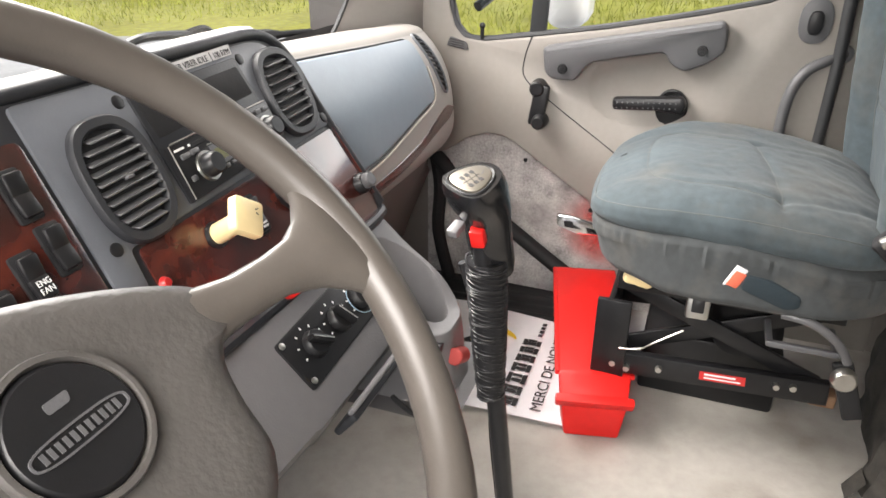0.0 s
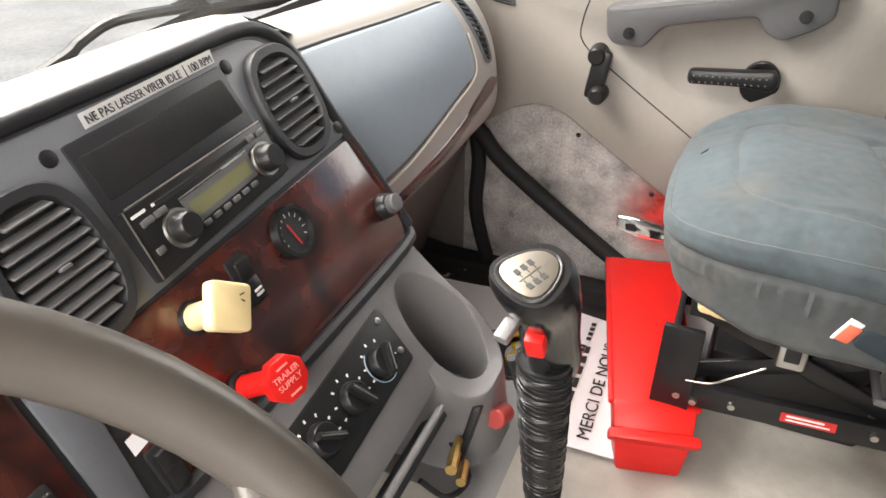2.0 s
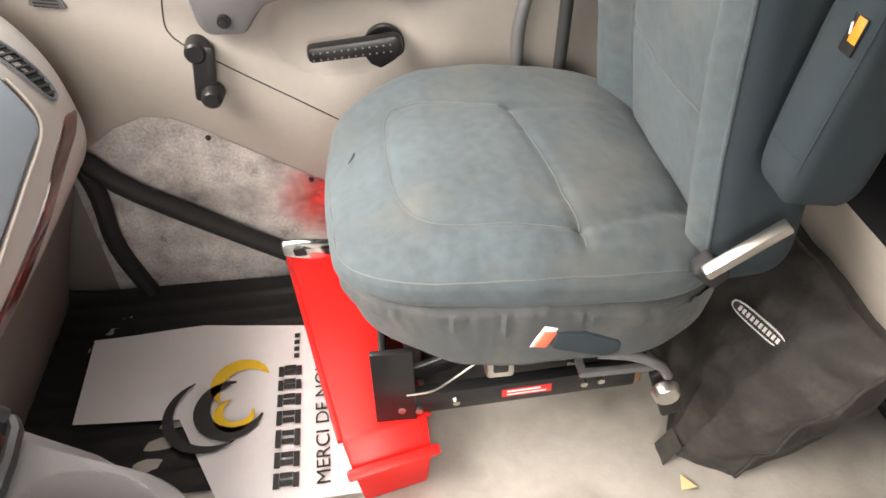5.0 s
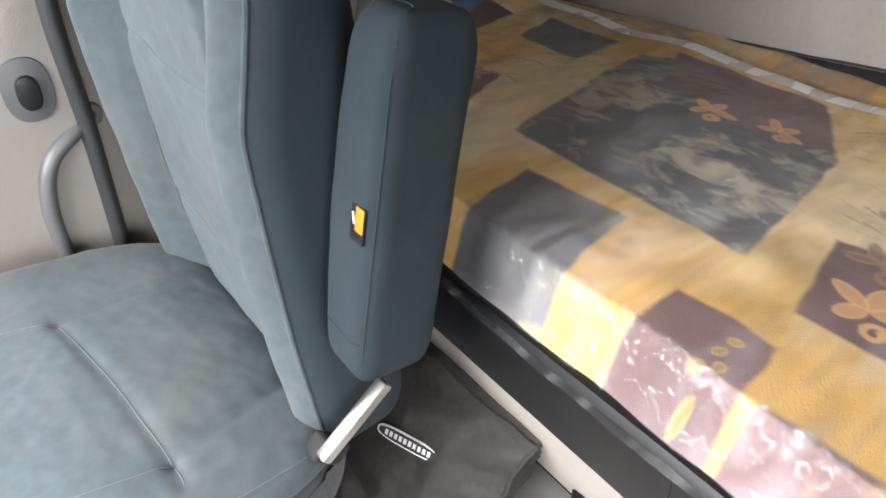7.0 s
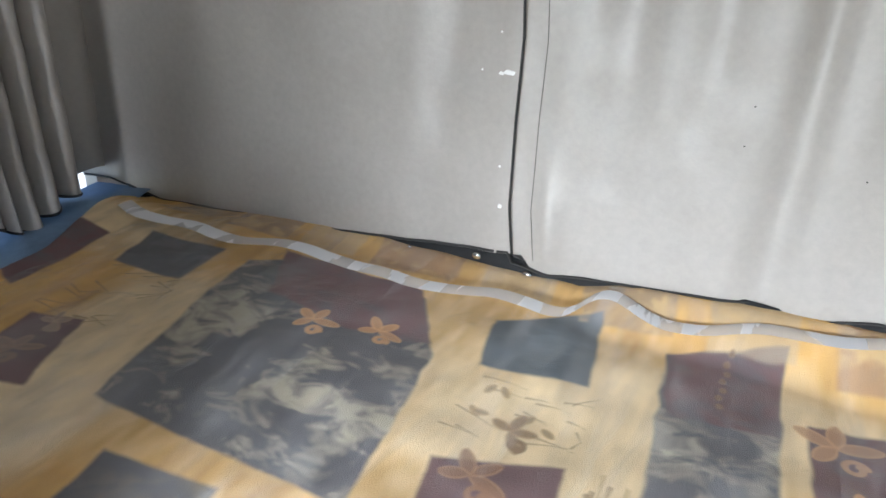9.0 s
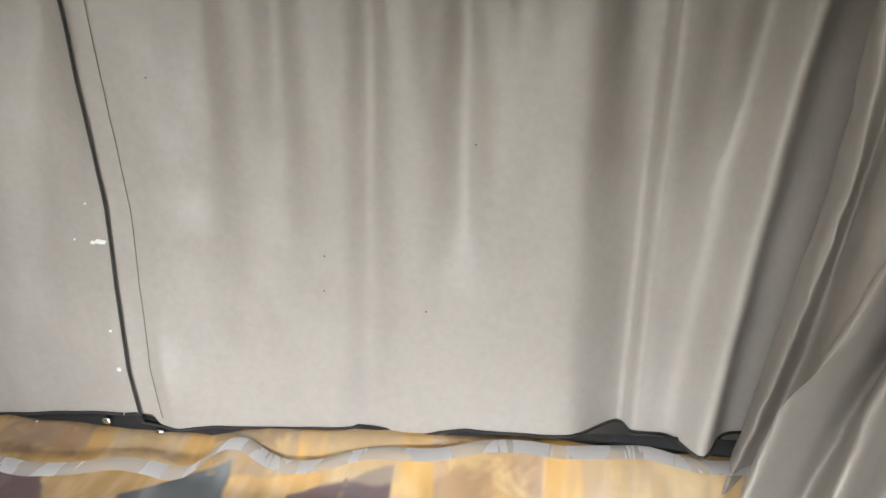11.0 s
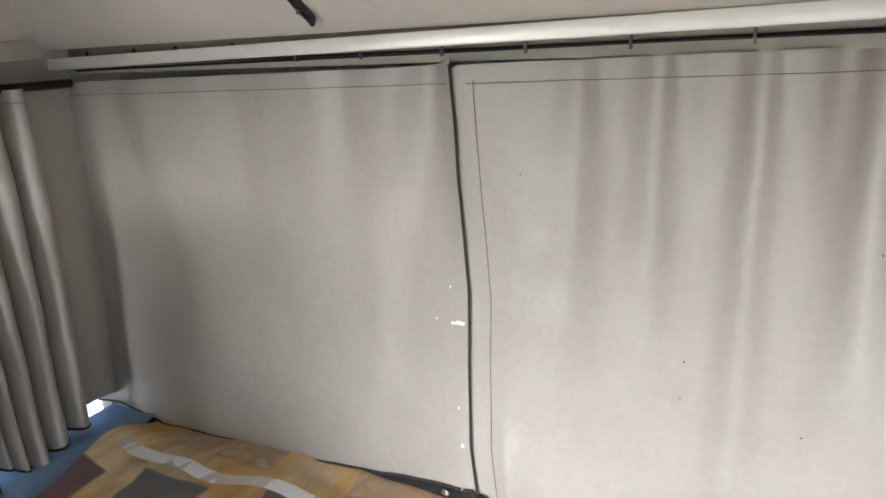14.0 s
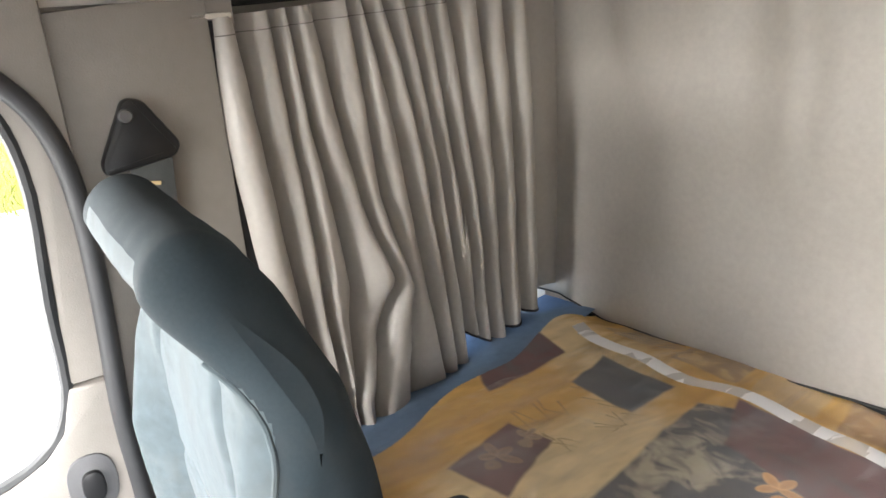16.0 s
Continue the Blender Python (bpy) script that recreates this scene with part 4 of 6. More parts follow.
part("flap_edge", rbox((.2, .008, .014), (-.085, .578, .43), (40, 0, 0), .003), CONSOLE, con)
# pipe fittings below the console
fit = thing("air_fittings", (.05, .56, .3), "brass air fittings and a red connector under the console", "fittings")
BRASS = mat("brass", (.5, .34, .12), .35, metal=1.0, vary=.2)
part("fitting", add(cyl((-.02, .55, .36), (.02, .56, .35), .008, .008, 8), cyl((.02, .56, .35), (.045, .565, .345), .006, .006, 8)), BRASS, fit)
part("fitting", cyl((-.01, .54, .33), (.03, .55, .32), .007, .007, 8), BRASS, fit)
part("connector", cyl((.09, .53, .355), (.125, .525, .34), .015, .0145, 18, .002), mat("dull_red_plastic", (.3, .035, .03), .5), fit, "dull red round connector")
part("bracket", rbox((.02, .012, .12), (.06, .56, .33), (10, 15, 0), .003), METAL_BLACK, fit)
part("hose", tube([(-.05, .58, .36), (-.03, .55, .32), (.02, .54, .31), (.05, .58, .33)], .004, 8, 5), BLACK_MATTE, fit)

# ---- steering wheel ----
sw = thing("steering_wheel", (-.624, .51, .75), "grey-brown truck steering wheel with a wide padded hub", "steering wheel")
WC, WN = Vector((-.654, .445, .825)), Vector((0, -.727, .687))
WF = frame_of(WC, (1, 0, 0), (0, .687, .727))
part("rim", tube([WF @ Vector((.228 * math.cos(a * math.pi / 32), .228 * math.sin(a * math.pi / 32), 0)) for a in range(64)], .0165, 14, closed=True), WHEEL, sw)
WR = WF @ Matrix.Rotation(radians(0), 4, "Z")
for sgn in (1, -1):
    stations = [(.095, .012, .03, -.05, .016), (.118, .006, .02, -.043, .016), (.14, .001, .0165, -.034, .0155), (.165, -.003, .0165, -.022, .015), (.185, -.009, .022, -.012, .0145), (.2, -.015, .034, -.005, .014), (.212, -.02, .052, -.001, .013), (.224, -.024, .075, .0, .009)]
    part("spoke", loft([[WR @ Vector((sgn * (u - .12 * w * math.sin(2 * math.pi * k / 18)), v + w * math.sin(2 * math.pi * k / 18), zc + tz * math.cos(2 * math.pi * k / 18))) for k in range(18)]
                        for u, v, w, zc, tz in stations]), WHEEL, sw)
half = [(0, .078), (.03, .071), (.072, .055), (.115, .033), (.138, .012), (.138, -.006), (.116, -.014), (.102, -.03), (.094, -.056), (.086, -.09), (.05, -.118), (0, -.125)]
pad = half + [(-u, v) for u, v in half[-2:0:-1]]
ps = smooth_path([(a, b, 0) for a, b in pad], 4, True)
part("hub_pad", loft([[WR @ Vector((p.x * k, p.y * k, z)) for p in ps] for k, z in ((.85, -.11), (.98, -.085), (1.0, -.06), (.985, -.045), (.94, -.036), (.86, -.032), (.7, -.031), (.5, -.033), (.2, -.034))]), WHEEL_DARK, sw, "dark grained hub pad")
EC = WC - WN * .034
EF = Matrix.Translation(-WN * .034) @ WR
emb = part("emblem", cyl(EC - WN * .004, EC + WN * .006, .037, .035, 36, .002), BLACK, sw, "black round emblem disc")
part("emblem_ring", ring_prism(oval(0, 0, .041, .041, 40), oval(0, 0, .036, .036, 40), EF, .01, -.004, .002), WHEEL_DARK, emb)
part("emblem_bar", ring_prism(oval(0, -.003, .03, .0065, 32, 3), oval(0, -.003, .0288, .0053, 32, 3), EF, .0012, .006), HANDLE_GREY, emb)
for i in range(11):
    part("emblem_letter_bar", rbox((.0024, .006, .0006), (-.0225 + i * .0045, -.003, .0066), bevel=0, m=EF), HANDLE_GREY, emb)
part("horn_mark", prism(round_poly([(-.007, .012), (.006, .012), (.008, .018), (-.007, .018)], .002), EF, .0006, base=.006), HANDLE_GREY, emb)
part("column", cyl(WC - WN * .06, WC - WN * .34, .05, .065, 20), BEZEL_DARK, sw)

# ---- gear lever ----
gl_ = thing("gear_lever", (-.03, .38, 0), "black gear lever with a silver topped range selector knob", "gear lever")
LV = [(-.03, .378, 0), (-.045, .395, .2), (-.06, .408, .36), (-.075, .425, .54), (-.083, .435, .675)]
part("shaft", tube(LV, .0135, 12, 5), METAL_BLACK, gl_)
KD = Vector((-.072, .432, .676))
KM = frame_of(KD, (.80, -.52, .3), (.5, .86, .1)) @ Matrix.Scale(.92, 4)


def kring(z, rx, ry, ox=0.0, oy=0.0, pear=0.0):
    out = []
    for k in range(28):
        a = 2 * math.pi * k / 28
        c, s_ = math.cos(a), math.sin(a)
        c, s_ = math.copysign(abs(c) ** .8, c), math.copysign(abs(s_) ** .8, s_)
        out.append(KM @ Vector((ox + rx * c, oy + ry * s_ * (1 - pear * c), z)))
    return out


part("grip", loft([kring(-.08, .026, .026), kring(-.06, .029, .029), kring(-.02, .0295, .029), kring(.01, .0305, .03, .002), kring(.03, .033, .033, .0), kring(.046, .037, .036, -.003, 0, .12), kring(.062, .0395, .038, -.005, 0, .18), kring(.076, .0395, .0375, -.007, 0, .22), kring(.087, .036, .0355, -.008, 0, .25)]), mat("glossy_black_plastic", (.008, .008, .009), .22, vary=.2, bump=.03, coat=.3), gl_, "glossy black shift knob")
SILVER = mat("satin_silver", (.17, .155, .13), .42, metal=.75, vary=.08, bump=.02)
part("shift_plate", loft([kring(.0866, .0265, .026, -.01, .0, .3), kring(.0902, .0258, .025, -.01, .0, .3), kring(.0915, .021, .02, -.01, .0, .3)]), SILVER, gl_, "satin silver shift pattern plate")
part("plate_rim", tube(kring(.087, .0285, .028, -.01, 0, .3), .0022, 8, closed=True), BLACK, gl_)
for i in range(3):
    for j, yy in enumerate((-.0135, .0075)):
        part("mark", rbox((.0052, .0072, .0006), (-.0235 + i * .0082 + j * .002, yy, .0918), (0, 0, 0), .0002, 1, KM), INK, gl_)
        part("mark", rbox((.0008, .005, .0005), (-.0235 + i * .0082 + j * .002, yy + (.0062 if j == 0 else -.0062), .0917), (0, 0, 0), 0, 1, KM), INK, gl_)
part("mark", rbox((.026, .0008, .0005), (-.0145, -.003, .0917), (0, 0, 0), 0, 1, KM), INK, gl_)
part("mark", rbox((.008, .0012, .0005), (.004, -.004, .0917), (0, 0, 30), 0, 1, KM), HANDLE_GREY, gl_)
part("range_button", rbox((.018, .02, .028), (-.031, -.019, .014), (0, 0, 35), .004, 2, KM), RED, gl_, "red splitter button")
part("selector", rbox((.026, .016, .012), (-.046, .006, .024), (0, 0, 20), .003, 2, KM), CONSOLE, gl_, "grey selector lever")
part("selector", rbox((.016, .014, .03), (.03, .012, .05), (0, 0, 0), .004, 2, KM), CHROME, gl_, "chrome latch")
part("selector_case", rbox((.022, .03, .06), (.03, .012, .005), (0, 0, 0), .004, 2, KM), BLACK, gl_)
wrap = [KD + Vector((.003, -.013, -.21)) * (i / 20) + Vector((0, 0, -.045)) for i in range(21)]
part("tape_wrap", tube(wrap, [.0265, .0262, .026, .0255, .025, .0245, .0235, .0225, .021, .0195, .0185], 16), METAL_BLACK, gl_, "glossy black tape wrap")
wind = []
for i in range(620):
    t = i / 619
    p = wrap[0].lerp(wrap[-1], t)
    rad = .0268 - .0085 * t ** 1.6 + .0006 * math.sin(i * .37)
    wind.append(p + Vector((0, 0, .003 * math.sin(i * .61))) + (Vector((1, 0, 0)) * math.cos(i * .5236) + Vector((0, 1, 0)) * math.sin(i * .5236)) * rad)
part("winding", tube(wind, .0014, 5), METAL_BLACK, gl_, "ridges of the tape winding")
part("air_line", tube([(-.07, .465, .62), (-.045, .43, .45), (-.025, .425, .3), (-.03, .4, .12), (-.025, .385, 0.0)], .0055, 8, 6), BLACK_MATTE, gl_, "ribbed black air line")
part("boot", loft([[(-.03 + r * math.cos(2 * math.pi * k / 20), .378 + r * math.sin(2 * math.pi * k / 20), z) for k in range(20)] for r, z in ((.11, 0), (.105, .012), (.085, .02), (.07, .05), (.05, .06), (.045, .1), (.025, .11))]), BLACK_MATTE, gl_, "black rubber floor boot")

# ---- passenger seat ----
seat = thing("passenger_seat", (.62, .1, .0), "worn blue-grey fabric suspension seat with folded armrest", "seat")


PANEL = [(.705, .09), (.732, .174), (.743, .25), (.722, .286), (.630, .292), (.520, .285), (.458, .262), (.428, .222), (.408, .104), (.405, .05)]
CROSS = [(.705, .09), (.570, .066), (.405, .05), (.375, .05)]
REAR_A, REAR_B = [(.705, .085), (.720, -.02), (.725, -.1)], [(.405, .05), (.430, -.03), (.470, -.12)]


def gap(x, y, line):
    """Distance from a point to a broken line."""
    best = 9.0
    for (x0, y0), (x1, y1) in zip(line, line[1:]):
        dx, dy = x1 - x0, y1 - y0
        t = max(0, min(1, ((x - x0) * dx + (y - y0) * dy) / (dx * dx + dy * dy)))
        best = min(best, math.hypot(x - x0 - dx * t, y - y0 - dy * t))
    return best


def cushion_shape(p):
    x, y, z = p
    crown = .02 * (1 - (x / .27) ** 2) * (1 - (y / .27) ** 2)
    rise = min(1, max(0, (z + .0525) / .05))
    side = .018 * max(0, abs(x) - .15) / .12
    narrow = 1 - .10 * max(0, y - .02) / .25
    low = -.03 * max(0, -y) / .26 - .02 * max(0, y - .12) / .15
    tuck = 1 - .03 * min(1, max(0, -z - .02) / .03)
    y -= .03 * (x / .277) ** 2 * max(0, y) / .28
    q = Vector((x * narrow * tuck, y * tuck, z + (crown + side + low) * rise + noise.noise((x * 9, y * 9, z * 9)) * .004))
    if z > .02:
        wx, wy = q.x + .615, q.y + .112
        d1, d2, d3 = gap(wx, wy, PANEL), gap(wx, wy, CROSS), min(gap(wx, wy, REAR_A), gap(wx, wy, REAR_B))
        q.z -= .0035 * math.exp(-(d1 / .007) ** 2) + .004 * math.exp(-(d2 / .009) ** 2) + .004 * math.exp(-(d3 / .01) ** 2)
        q.z += .0025 * noise.noise((wx * 26, wy * 14, 3)) * (wy < .08) + .0015 * noise.noise((wx * 50, wy * 50, 5))
    return q


CM = pose(.615, .112, .533)
cush = part("cushion", pillow((.575, .558, .105), (.11, .16, .048), 84, cushion_shape, CM), FABRIC, seat, "dirty blue-grey fabric cushion")


def skirt_shape(p):
    k = 1 - .10 * max(0, p.y - .02) / .25
    ang = math.atan2(p.y, p.x)
    puck = .005 * noise.noise((ang * 30, p.z * 4, 0)) * max(0, 1 - abs(p.z - .04) / .06)
    wav = .006 * noise.noise((p.x * 9, p.y * 9, p.z * 14)) * min(1, max(0, .05 - p.z) / .06)
    s_ = 1 + (puck + wav) / .27
    front = 1 - .1 * max(0, .03 - p.z) / .095 * (p.y > 0) * min(1, max(0, p.y) / .15)
    back_off = .03 * (p.x / .277) ** 2 * max(0, p.y) / .28 + .002 * max(0, p.y) / .28
    sink = .045 * max(0, -p.y) / .27 * (p.z > .02)
    return Vector((p.x * k * s_, (p.y - back_off) * s_ * front, p.z - sink + .006 * noise.noise((p.x * 12, p.y * 12, 0)) - (.016 * max(0, p.y - .08) / .15 + .012 * max(0, p.x - .1) / .15) * (p.z > .02)))


part("cushion_side", pillow((.58, .556, .165), (.12, .17, .04), 72, skirt_shape, pose(.617, .108, .468)), SKIRT, seat, "dark dusty cushion skirt")
cush_tree = BVHTree.FromPolygons([v.co[:] for v in cush.data.vertices], [q.vertices[:] for q in cush.data.polygons])


def on_cushion(x, y, lift=.0):
    got = cush_tree.ray_cast(Vector((x, y, 1)), Vector((0, 0, -1)))[0]
    return (got or Vector((x, y, .55))) + Vector((0, 0, lift))


def seam(pts, r=.0009, m=STITCH, parent=cush, name="seam"):
    line = smooth_path([(x, y, 0) for x, y in pts], 12)
    part(name, tube([on_cushion(p.x, p.y, .0002) for p in line], r, 6), m, parent)


seam(PANEL)
seam(CROSS, .0008)
part("stitch_line", tube([cush_tree.find_nearest(q)[0] for q in smooth_path([(.325, -.1, .583), (.318, .1, .585), (.332, .28, .578), (.4, .383, .566), (.54, .409, .562), (.63, .407, .562)], 6)], .0011, 6), STITCH, cush)
tear = part("tear", prism(round_poly([(-.022, -.001), (0, -.002), (.02, .0015), (.004, .002)], .001), frame_of(on_cushion(.648, .342, .0008), (.9, -.4, 0), (.4, .9, 0)), .001), INK, cush, "short dark tear")


BACK_LINES = [[(.163, -.345), (.173, -.2), (.163, 0), (.14, .2), (.12, .3)], [(-.163, -.345), (-.173, -.2), (-.163, 0), (-.14, .2), (-.12, .3)]]
BACK_CROSS = [[(.168, -.19), (0, -.205), (-.168, -.19)], [(.155, .06), (0, .05), (-.155, .06)]]


def back_shape(p):
    x, y, z = p
    t = (z + .4) / .8
    waist = .95 + .03 * min(1, t / .5) - .16 * max(0, t - .5) - .75 * max(0, t - .74)
    bolster = .042 * min(1, max(0, abs(x) - .165) / .05) * (y > 0) * (1 - min(1, max(0, t - .6) / .2))
    lumbar = .012 * math.sin(math.pi * min(1, t * 1.3)) * (y > 0)
    taper = y * (1 - .15 * max(0, t - .6))
    bend = .05 * max(0, t - .7) ** 1.3 - .022 * math.exp(-((t - .86) / .07) ** 2) * (y > 0)
    head = .03 * min(1, max(0, (t - .82) / .14))
    groove = 0
    if y > .03:
        d1 = min(gap(x, z, l) for l in BACK_LINES)
        d2 = min(gap(x, z, l) for l in BACK_CROSS)
        groove = .009 * math.exp(-(d1 / .011) ** 2) + .0045 * math.exp(-(d2 / .008) ** 2)
    return Vector((x * waist, taper + bolster + lumbar + bend + head - groove + noise.noise((x * 6, z * 6, 1)) * .004 + noise.noise((x * 20, z * 20, 4)) * .0015, z))


BM = pose(.612, -.168, .89, -5.0, 0, 0)
back = part("backrest", pillow((.53, .11, .82), (.06, .055, .07), 80, back_shape, BM, True), (FABRIC, FABRIC_SIDE), seat, "blue-grey fabric backrest with dark side panels")
back_tree = BVHTree.FromPolygons([v.co[:] for v in back.data.vertices], [q.vertices[:] for q in back.data.polygons])


def bseam(pts, r=.0009):
    line = []
    for x, z in pts:
        w = BM @ back_shape(Vector((x, .055, z)))
        line.append((w.x, w.z, 0))
    spots = [back_tree.ray_cast(Vector((q.x, .6, q.y)), Vector((0, -1, 0)))[0] for q in smooth_path(line, 12)]
    part("seam", tube([q + Vector((0, .0003, 0)) for q in spots if q], r, 6), STITCH, back)


for ln in BACK_LINES + BACK_CROSS:
    bseam(ln)
part("back_piping", tube([back_tree.find_nearest(q)[0] for q in smooth_path([BM @ back_shape(Vector((-.265 * min(1, cloth_reach(z / .395)), .055 * min(1, 2 - cloth_reach(z / .395)), z))) for z in (-.36, -.2, -.05, 0, .04, .08, .12, .16, .2, .24, .28, .31)], 8)], .0032, 8), FABRIC, back)
part("shell", pillow((.47, .04, .64), (.06, .018, .09), 12, lambda p: back_shape(p), BM @ Matrix.Translation((0, -.03, -.07))), FABRIC_SIDE, seat, "dark rear of the backrest")
AM = pose(.305, -.191, .882, 9, 0, 0)
ah = pillow((.078, .1, .37), (.02, .024, .045), 24, lambda p: Vector((p.x * (1 - .12 * max(0, p.z) / .2), p.y + .008 * math.cos(p.z * 7) + .002 * noise.noise((p.x * 15, p.z * 15, 0)), p.z)), AM)
arm = part("armrest", ah, FABRIC_SIDE, seat, "fabric armrest folded upright")
arm_tree = BVHTree.FromPolygons([v.co[:] for v in arm.data.vertices], [q.vertices[:] for q in arm.data.polygons])
AS = Matrix.Translation(arm_tree.ray_cast(AM @ Vector((-.018, .3, .004)), AM.to_3x3() @ Vector((0, -1, 0)))[0]) @ AM.to_3x3().to_4x4()
part("armrest_slot", rbox((.02, .002, .036), (0, 0, 0), (0, 0, 0), .0006, m=AS), BLACK, arm, "dark slot in the armrest")
part("armrest_lever", rbox((.012, .0024, .024), (-.003, .0004, .005), (0, 0, 0), .0006, m=AS), ORANGE, arm, "orange foam showing through the slot")
part("armrest_strip", rbox((.003, .0024, .011), (.006, .0004, .004), (0, 20, 0), .0005, m=AS), PALE_CREAM, arm, "white strip inside the slot")
for sx in (-.037, .037):
    part("armrest_seam", tube([arm_tree.find_nearest(AM @ Vector((sx, .052, -.17 + .034 * k)))[0] for k in range(11)], .0011, 6), FABRIC_SIDE, arm)
part("armrest_seam", tube([arm_tree.find_nearest(AM @ Vector((-.034 + .0068 * k, .055, -.125)))[0] for k in range(11)], .0012, 6), FABRIC_SIDE, arm)
part("armrest_seam", tube([arm_tree.find_nearest(AM @ Vector((-.037 + .0074 * k, .045 - .03 * math.sin(math.pi * k / 10), .21)))[0] for k in range(11)], .0011, 6), FABRIC_SIDE, arm)
part("armrest_pivot", cyl((.33, -.18, .76), (.4, -.18, .76), .03, .03, 16), BLACK, seat)
part("recliner_lever", rbox((.018, .016, .115), (.325, -.135, .60), (52, 0, 0), .004), STEEL, seat, "pale metal recliner lever")
part("lever_boot", pillow((.03, .05, .035), .01, 8, lambda p: p + Vector((0, 0, .006 * noise.noise(p * 40))), pose(.345, -.108, .553, 40, 0, 0)), BLACK_MATTE, seat)
# suspension base
part("side_rail", add(rbox((.022, .44, .05), (.478, .105, .168), (-3, 0, 0), .003), rbox((.05, .44, .006), (.498, .105, .148), (-3, 0, 0), .002)), METAL_BLACK, seat)
part("side_rail", rbox((.022, .44, .05), (.80, .105, .168), (-3, 0, 0), .003), METAL_BLACK, seat)
part("front_bracket", rbox((.012, .07, .19), (.466, .31, .215), (0, 0, 0), .003), METAL_BLACK, seat)
part("front_plate", rbox((.33, .012, .13), (.64, .325, .2), (0, 0, 0), .003), METAL_BLACK, seat)
part("upper_frame", rbox((.35, .42, .03), (.64, .1, .352), (0, 0, 0), .004), METAL_BLACK, seat)
for xx in (.5, .78):
    part("scissor_arm", rbox((.012, .42, .034), (xx, .1, .26), (22, 0, 0), .003), METAL_BLACK, seat)
    part("scissor_arm", rbox((.012, .42, .034), (xx + .014, .1, .26), (-22, 0, 0), .003), METAL_BLACK, seat)
part("pedestal", rbox((.2, .3, .16), (.72, .1, .08), (0, 0, 0), .01), METAL_BLACK, seat)
part("air_spring", loft([[(.64 + r * math.cos(2 * math.pi * k / 20), .04 + r * math.sin(2 * math.pi * k / 20), z) for k in range(20)] for r, z in ((.06, .16), (.08, .2), (.075, .24), (.08, .28), (.06, .34))]), BLACK_MATTE, seat)
stk = part("sticker", rbox((.001, .088, .02), (.4665, .08, .171), (-3, 0, 0), 0), RED_DARK, seat, "red warning sticker with unreadable print")
part("print", rbox((.0006, .06, .004), (.4658, .085, .175), (-3, 0, 0), 0), WHITE_INK, stk)
part("print", rbox((.0006, .07, .003), (.4658, .08, .167), (-3, 0, 0), 0), WHITE_INK, stk)
for y, z in ((.30, .158), (.27, .152), (-.02, .18), (-.05, .184), (.205, .165)):
    part("bolt", cyl((.468, y, z), (.458, y, z), .0075, .0065, 8), STEEL, seat)
part("cable", tube([(.46, .29, .20), (.455, .25, .21), (.452, .22, .235), (.46, .17, .27)], .002, 6, 5), STEEL, seat)
bk = part("buckle_block", rbox((.03, .042, .055), (.372, .155, .384), (0, 8, 0), .006), STEEL, seat, "worn steel buckle block")
part("slot", rbox((.006, .022, .028), (.3555, .155, .388), (0, 8, 0), .002), BLACK, bk)
part("rear_foot", rbox((.04, .05, .03), (.5, -.11, .155), (0, 0, 0), .006), mat("rusty_steel", (.16, .09, .05), .7, vary=.4), seat, "rusty rear foot")
part("loop_bracket", add(add(rbox((.012, .11, .012), (.37, -.03, .33), bevel=.003), rbox((.09, .012, .012), (.41, .025, .33), bevel=.003)), rbox((.09, .012, .012), (.41, -.085, .33), bevel=.003)), HANDLE_GREY, seat)
part("pull_cable", tube([(.345, .02, .405), (.338, -.03, .40), (.34, -.075, .37), (.35, -.1, .33)], .008, 10, 5), HANDLE_GREY, seat)
part("pivot", cyl((.35, -.1, .30), (.33, -.1, .30), .022, .02, 16, .003), STEEL, seat, "rusty pivot bolt")
part("pivot_arm", rbox((.016, .034, .12), (.372, -.118, .26), (-20, 0, 0), .005), BLACK_MATTE, seat)
tg = part("tag", rbox((.003, .024, .044), (.33, .105, .468), (22, -8, 8), .001), PAPER, seat, "torn orange and white tag")
part("tag_print", rbox((.003, .02, .032), (.3277, .104, .465), (22, -8, 8), .001), mat("coral_paper", (.75, .16, .09), .6), tg)

part("lever_paddle", prism(round_poly([(-.05, -.012), (.03, -.02), (.05, -.008), (.045, .012), (-.01, .022), (-.05, .016)], .008), frame_of((.336, .045, .45), (0, -1, -.25), (0, -.25, 1)), .014, .004), FABRIC_SIDE, seat, "dark lever paddle")
part("foam_edge", pillow((.03, .06, .022), .008, 6, lambda p: p + Vector((0, 0, .004 * noise.noise(p * 60))), pose(.455, .27, .372, 8, 0, 0)), YELLOW_KNOB, seat, "cream foam showing under the cushion")
# ---- seat belt anchor on the pillar ----
an = thing("seat_belt_guide", (.97, -.165, 1.27), "black plastic seat belt guide on the pillar", "belt guide")
part("housing", prism(round_poly([(-.052, -.045), (.045, -.03), (.055, -.012), (.012, .055), (-.012, .058), (-.055, -.028)], .014, 4), frame_of((.978, -.163, 1.3), (0, -1, 0), (0, 0, 1)), .02, .006), BLACK, an)
part("bolt", cyl((.958, -.15, 1.335), (.952, -.15, 1.335), .01, .008, 14), HANDLE_GREY, an)
part("belt", rbox((.004, .058, .11), (.965, -.17, 1.225), (4, 0, 0), .001), mat("belt_webbing", (.06, .065, .065), .8, bump=.4, bump_scale=600), an, "grey belt webbing")
part("tag", rbox((.003, .034, .006), (.9615, -.163, 1.238), (8, 0, 0), .001), YELLOW_KNOB, an, "small yellow tag")
